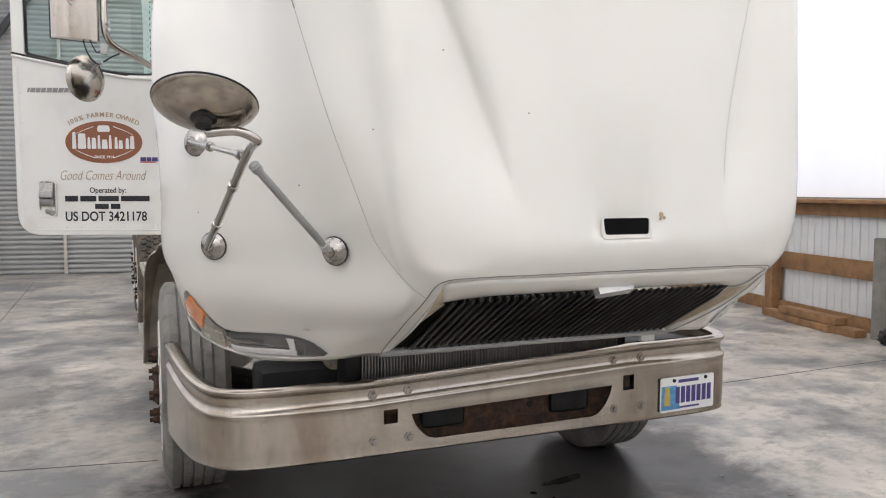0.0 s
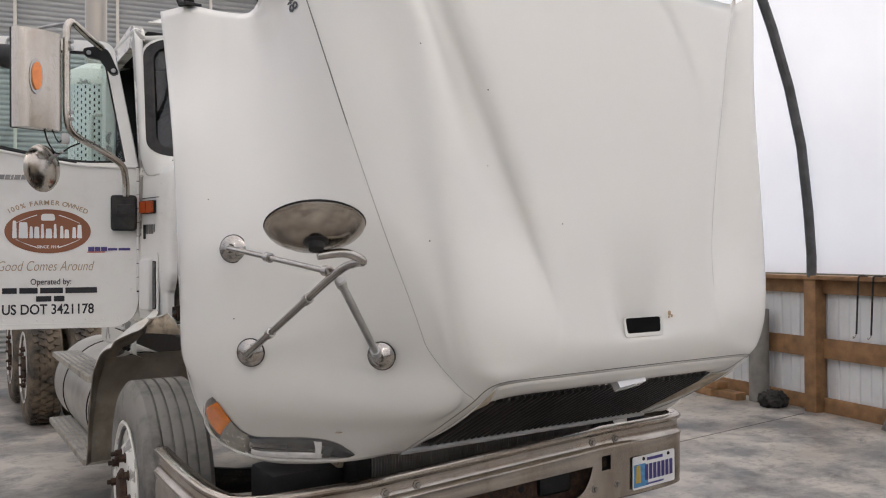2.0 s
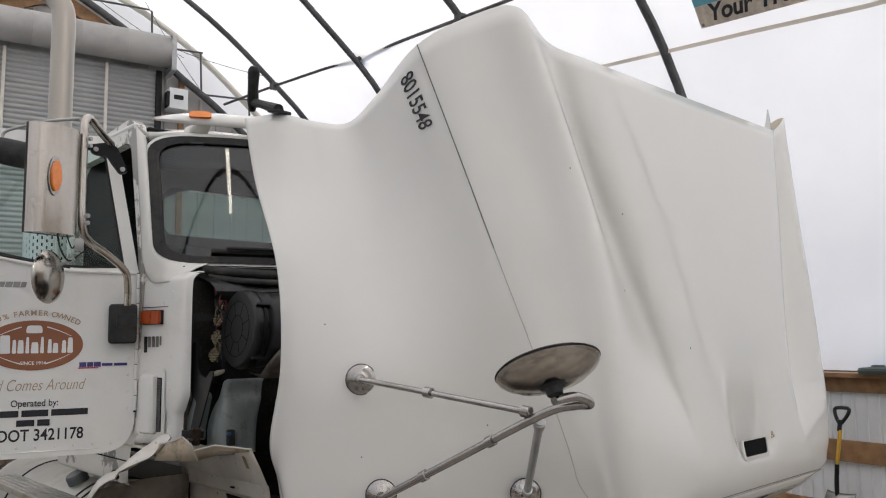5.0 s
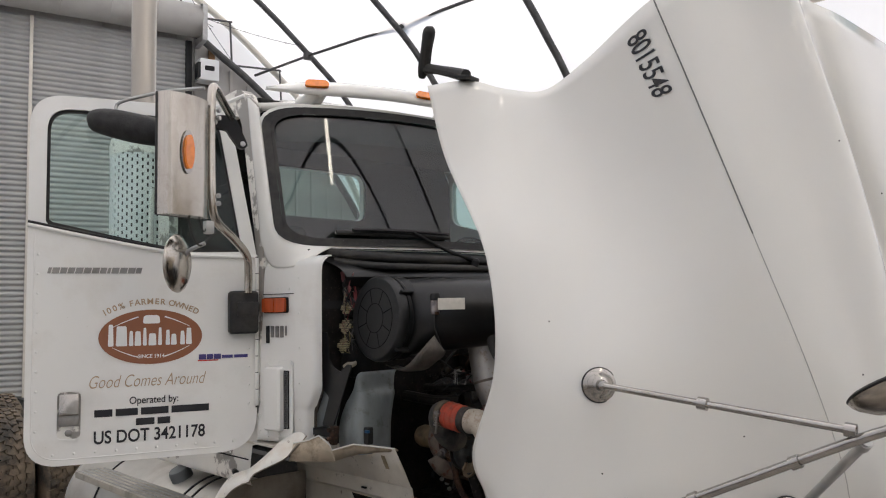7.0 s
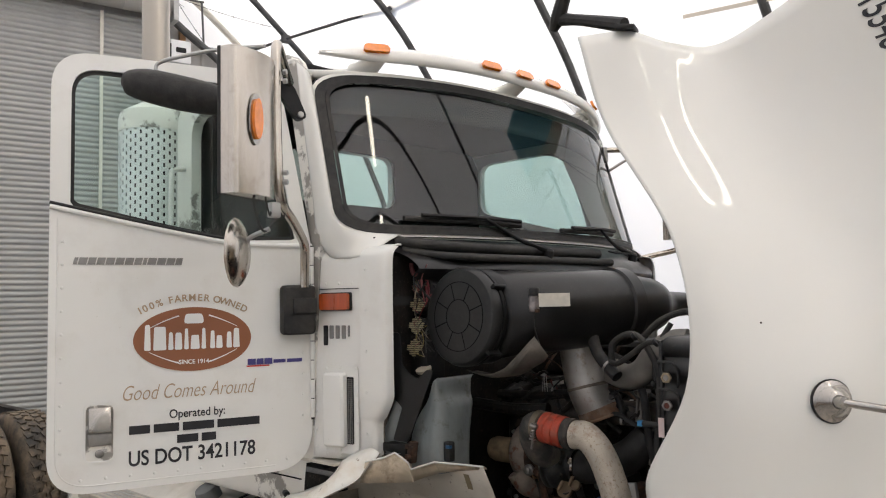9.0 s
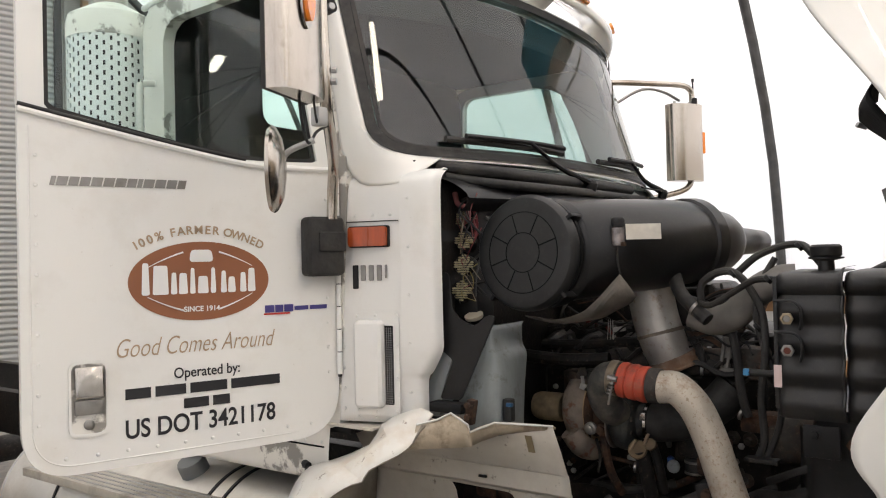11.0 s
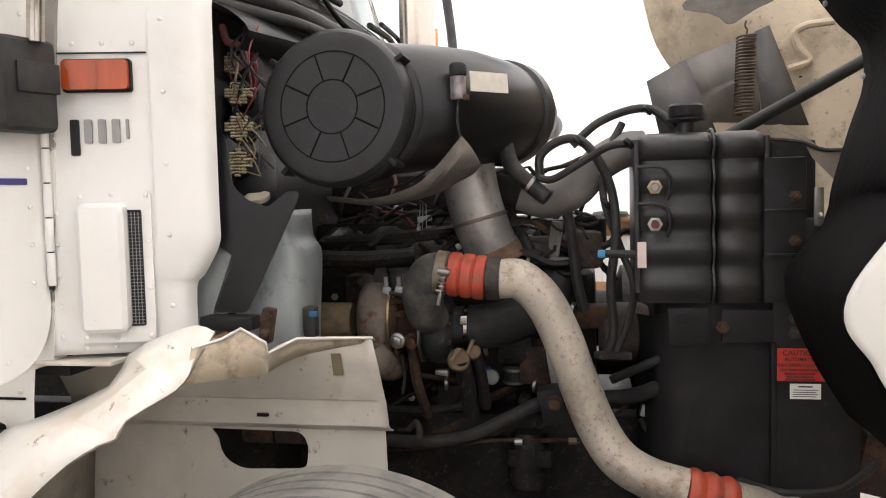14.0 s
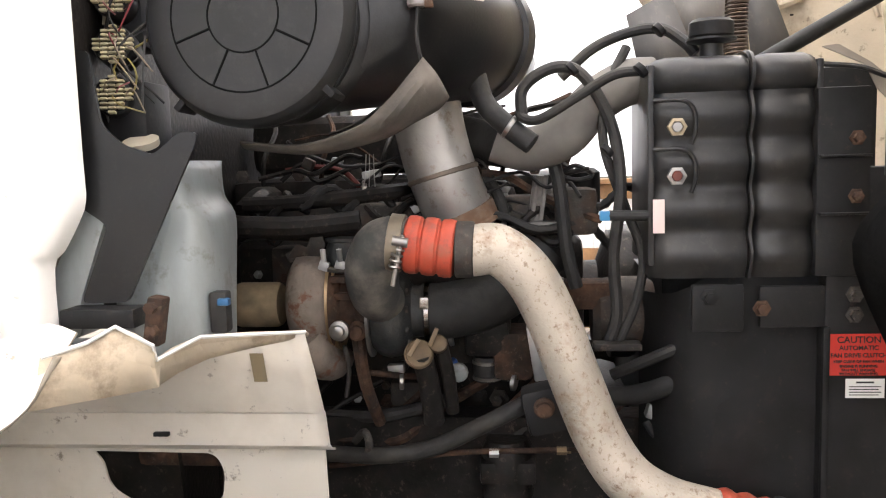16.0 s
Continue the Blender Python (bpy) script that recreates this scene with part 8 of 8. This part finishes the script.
for v in bm.verts:
    c = v.co
    k = 1 + .16 * math.sin(9 * c.x + 4 * c.z) * math.cos(7 * c.y + 2 * c.x) + .1 * math.sin(19 * c.y + 13 * c.z) + .06 * math.sin(31 * c.x)
    v.co = Vector((c.x * .14 * k, c.y * .1 * k, max(0, .07 + c.z * .09 * k)))
bag = part("rag_bag", bm, mat("dark_rags", (.03, .027, .024), .85, var=.5, scale=20, bump=.8, bscale=40), smooth=80)
bag.matrix_basis = pose(5.02, 2.22, 0, 0, 0, -30)
tagged(bag, "dark crumpled rag bundle beside the post", "rags")
for v in (2.18, 2.03):
    c = in_hall(new("rubber_strap"))
    tagged(c, "black rubber tie-down strap hung over the wall cap", "strap", "straps on the wall")
    part("band", tube([(4.70, v - .01, 1.315), (4.615, v, 1.318), (4.60, v + .005, 1.27), (4.615, v + .03, 1.02), (4.62, v + .045, .80)], .008, 8, 5), RUBBER, c)
    part("hook", tube([(4.62, v + .045, .80), (4.61, v + .05, .775), (4.60, v + .06, .76), (4.61, v + .07, .775)], .004, 6, 4), BRUSHED, c)
sh = in_hall(new("shovel"))
tagged(sh, "square shovel with yellow shaft leaning on the wall", "shovel")
part("grip", tube([(4.62, 1.705, .87), (4.625, 1.735, .94), (4.63, 1.735, .995), (4.632, 1.66, 1.005), (4.632, 1.61, .995), (4.625, 1.625, .94), (4.62, 1.68, .87)], .016, 10, 4), BLACKP, sh, "black D-grip")
part("grip_socket", tube([(4.62, 1.69, .9), (4.61, 1.70, .80)], .019, 12, 1), BLACKP, sh)
part("shaft", tube([(4.61, 1.69, .81), (4.60, 1.735, .50)], .0165, 12, 1), mat("yellow_fibreglass", (.62, .36, .05), .4, var=.08), sh, "yellow fibreglass shaft")
part("socket", tube([(4.60, 1.735, .51), (4.60, 1.75, .34), (4.605, 1.755, .22)], .019, 12, 3), BLACKM, sh)
shell(part("blade", sheet([[(4.635, 1.860, .27), (4.610, 1.800, .262), (4.602, 1.730, .26), (4.610, 1.660, .262), (4.635, 1.595, .27)], [(4.580, 1.880, .15), (4.555, 1.810, .14), (4.548, 1.740, .14), (4.555, 1.660, .14), (4.580, 1.600, .15)], [(4.510, 1.895, .02), (4.495, 1.820, .012), (4.490, 1.740, .01), (4.495, 1.670, .012), (4.510, 1.600, .02)]], 4, 4), BRUSHED, sh, "worn steel blade"), .004, False)
lid = in_hall(part("drum_lid", lathe([(.0, .075), (.05, .075), (.06, .06), (.15, .05), (.165, .03), (.16, 0), (0, 0)], (4.70, 1.36, 1.31), (0, 0, 1), 28), mat("dark_green_plastic", (.035, .05, .04), .5, var=.2)))
tagged(lid, "dark green round plastic lid on the wall cap", "lid")
for k, (v, c) in enumerate(((.98, (.3, .3, .29)), (1.0, (.1, .08, .06)))):
    o = in_hall(part("board_offcut", box((4.43, v, .075 - .05 * k), (.34, .2, .04), .006, pose(0, 0, 0, 0, 0, 8 - 15 * k)), mat("offcut", c, .7, var=.2)))
    tagged(o, "small board offcut lying on the floor", "board", "offcuts")

# floor: joints, puddle, drips
for p, q in (((-6.0, 2.35), (-1.29, 1.53)), ((-2.62, 6.8), (-2.62, 10.8)), ((2.5, 1.72), (4.98, 1.86))):
    p, q = Vector((*p, 0)), Vector((*q, 0))
    o = part("floor_joint", box((p + q) / 2, ((q - p).length, .007, .004), rot=Matrix.Rotation(math.atan2(q.y - p.y, q.x - p.x), 4, "Z")), mat("dark_joint", (.12, .11, .1), .9), floor)
OIL = mat("oil_film", (.025, .023, .02), .12, var=.2, coat=.5)


def blot(c, a, b, rz, material, z, seed, name):
    random.seed(seed)
    ph = [random.uniform(0, 6.28) for _ in range(5)]
    loop = []
    for k in range(56):
        t = 6.2832 * k / 56
        r = 1 + .12 * math.sin(2 * t + ph[0]) + .09 * math.sin(3 * t + ph[1]) + .07 * math.sin(5 * t + ph[2]) + .05 * math.sin(9 * t + ph[3]) + .03 * math.sin(15 * t + ph[4])
        loop.append((a * r * math.cos(t), b * r * math.sin(t)))
    return part(name, slab(loop, .001, pose(*c, z, 0, 0, rz)), material, floor, "", 0)


blot((.505, .47), .11, .035, 10, OIL, .006, 1, "oil_puddle")


def damp_and_shade(material, centre, size, rz, strength, lo, hi, scale):
    """Adds an irregular ragged dark area to the concrete's colour: damp, grease and truck shade."""
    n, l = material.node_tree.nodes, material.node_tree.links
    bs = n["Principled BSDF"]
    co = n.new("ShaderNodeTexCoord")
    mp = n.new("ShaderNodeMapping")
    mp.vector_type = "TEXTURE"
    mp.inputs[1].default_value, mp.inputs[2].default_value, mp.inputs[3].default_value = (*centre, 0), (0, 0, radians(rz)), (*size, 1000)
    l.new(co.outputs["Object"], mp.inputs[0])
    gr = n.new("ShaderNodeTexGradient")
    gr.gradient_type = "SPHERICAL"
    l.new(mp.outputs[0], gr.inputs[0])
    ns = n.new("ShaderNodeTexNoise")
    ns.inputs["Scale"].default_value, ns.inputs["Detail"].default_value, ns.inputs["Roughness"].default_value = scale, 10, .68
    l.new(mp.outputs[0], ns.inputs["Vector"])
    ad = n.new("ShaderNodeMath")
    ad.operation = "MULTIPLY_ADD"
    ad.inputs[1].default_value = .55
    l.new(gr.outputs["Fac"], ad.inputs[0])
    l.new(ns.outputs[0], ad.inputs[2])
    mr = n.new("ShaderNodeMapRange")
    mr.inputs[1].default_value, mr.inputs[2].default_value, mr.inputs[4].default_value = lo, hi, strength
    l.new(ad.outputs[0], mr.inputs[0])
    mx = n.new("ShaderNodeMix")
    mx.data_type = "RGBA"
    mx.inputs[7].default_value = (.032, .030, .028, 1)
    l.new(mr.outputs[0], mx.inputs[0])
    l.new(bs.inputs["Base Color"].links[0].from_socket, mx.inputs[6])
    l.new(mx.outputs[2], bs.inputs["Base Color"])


# first two: damp plus the truck's contact shade, painted into the floor colour
damp_and_shade(CONC, (.05, .75), (1.9, 1.75), 8, .93, .58, .74, 2.2)
damp_and_shade(CONC, (.75, .2), (1.1, .45), 22, .7, .56, .75, 2.6)
damp_and_shade(CONC, (-1.9, .5), (.9, .5), 20, .65, .66, .82, 3.0)
damp_and_shade(CONC, (-2.3, 3.5), (.7, 1.8), 0, .4, .64, .85, 2.5)
for k in range(16):
    random.seed(60 + k)
    blot((random.uniform(-.9, 1.6), random.uniform(-.5, .9)), random.uniform(.008, .03), random.uniform(.006, .015), random.uniform(0, 180), OIL, .0045, 80 + k, "drip")
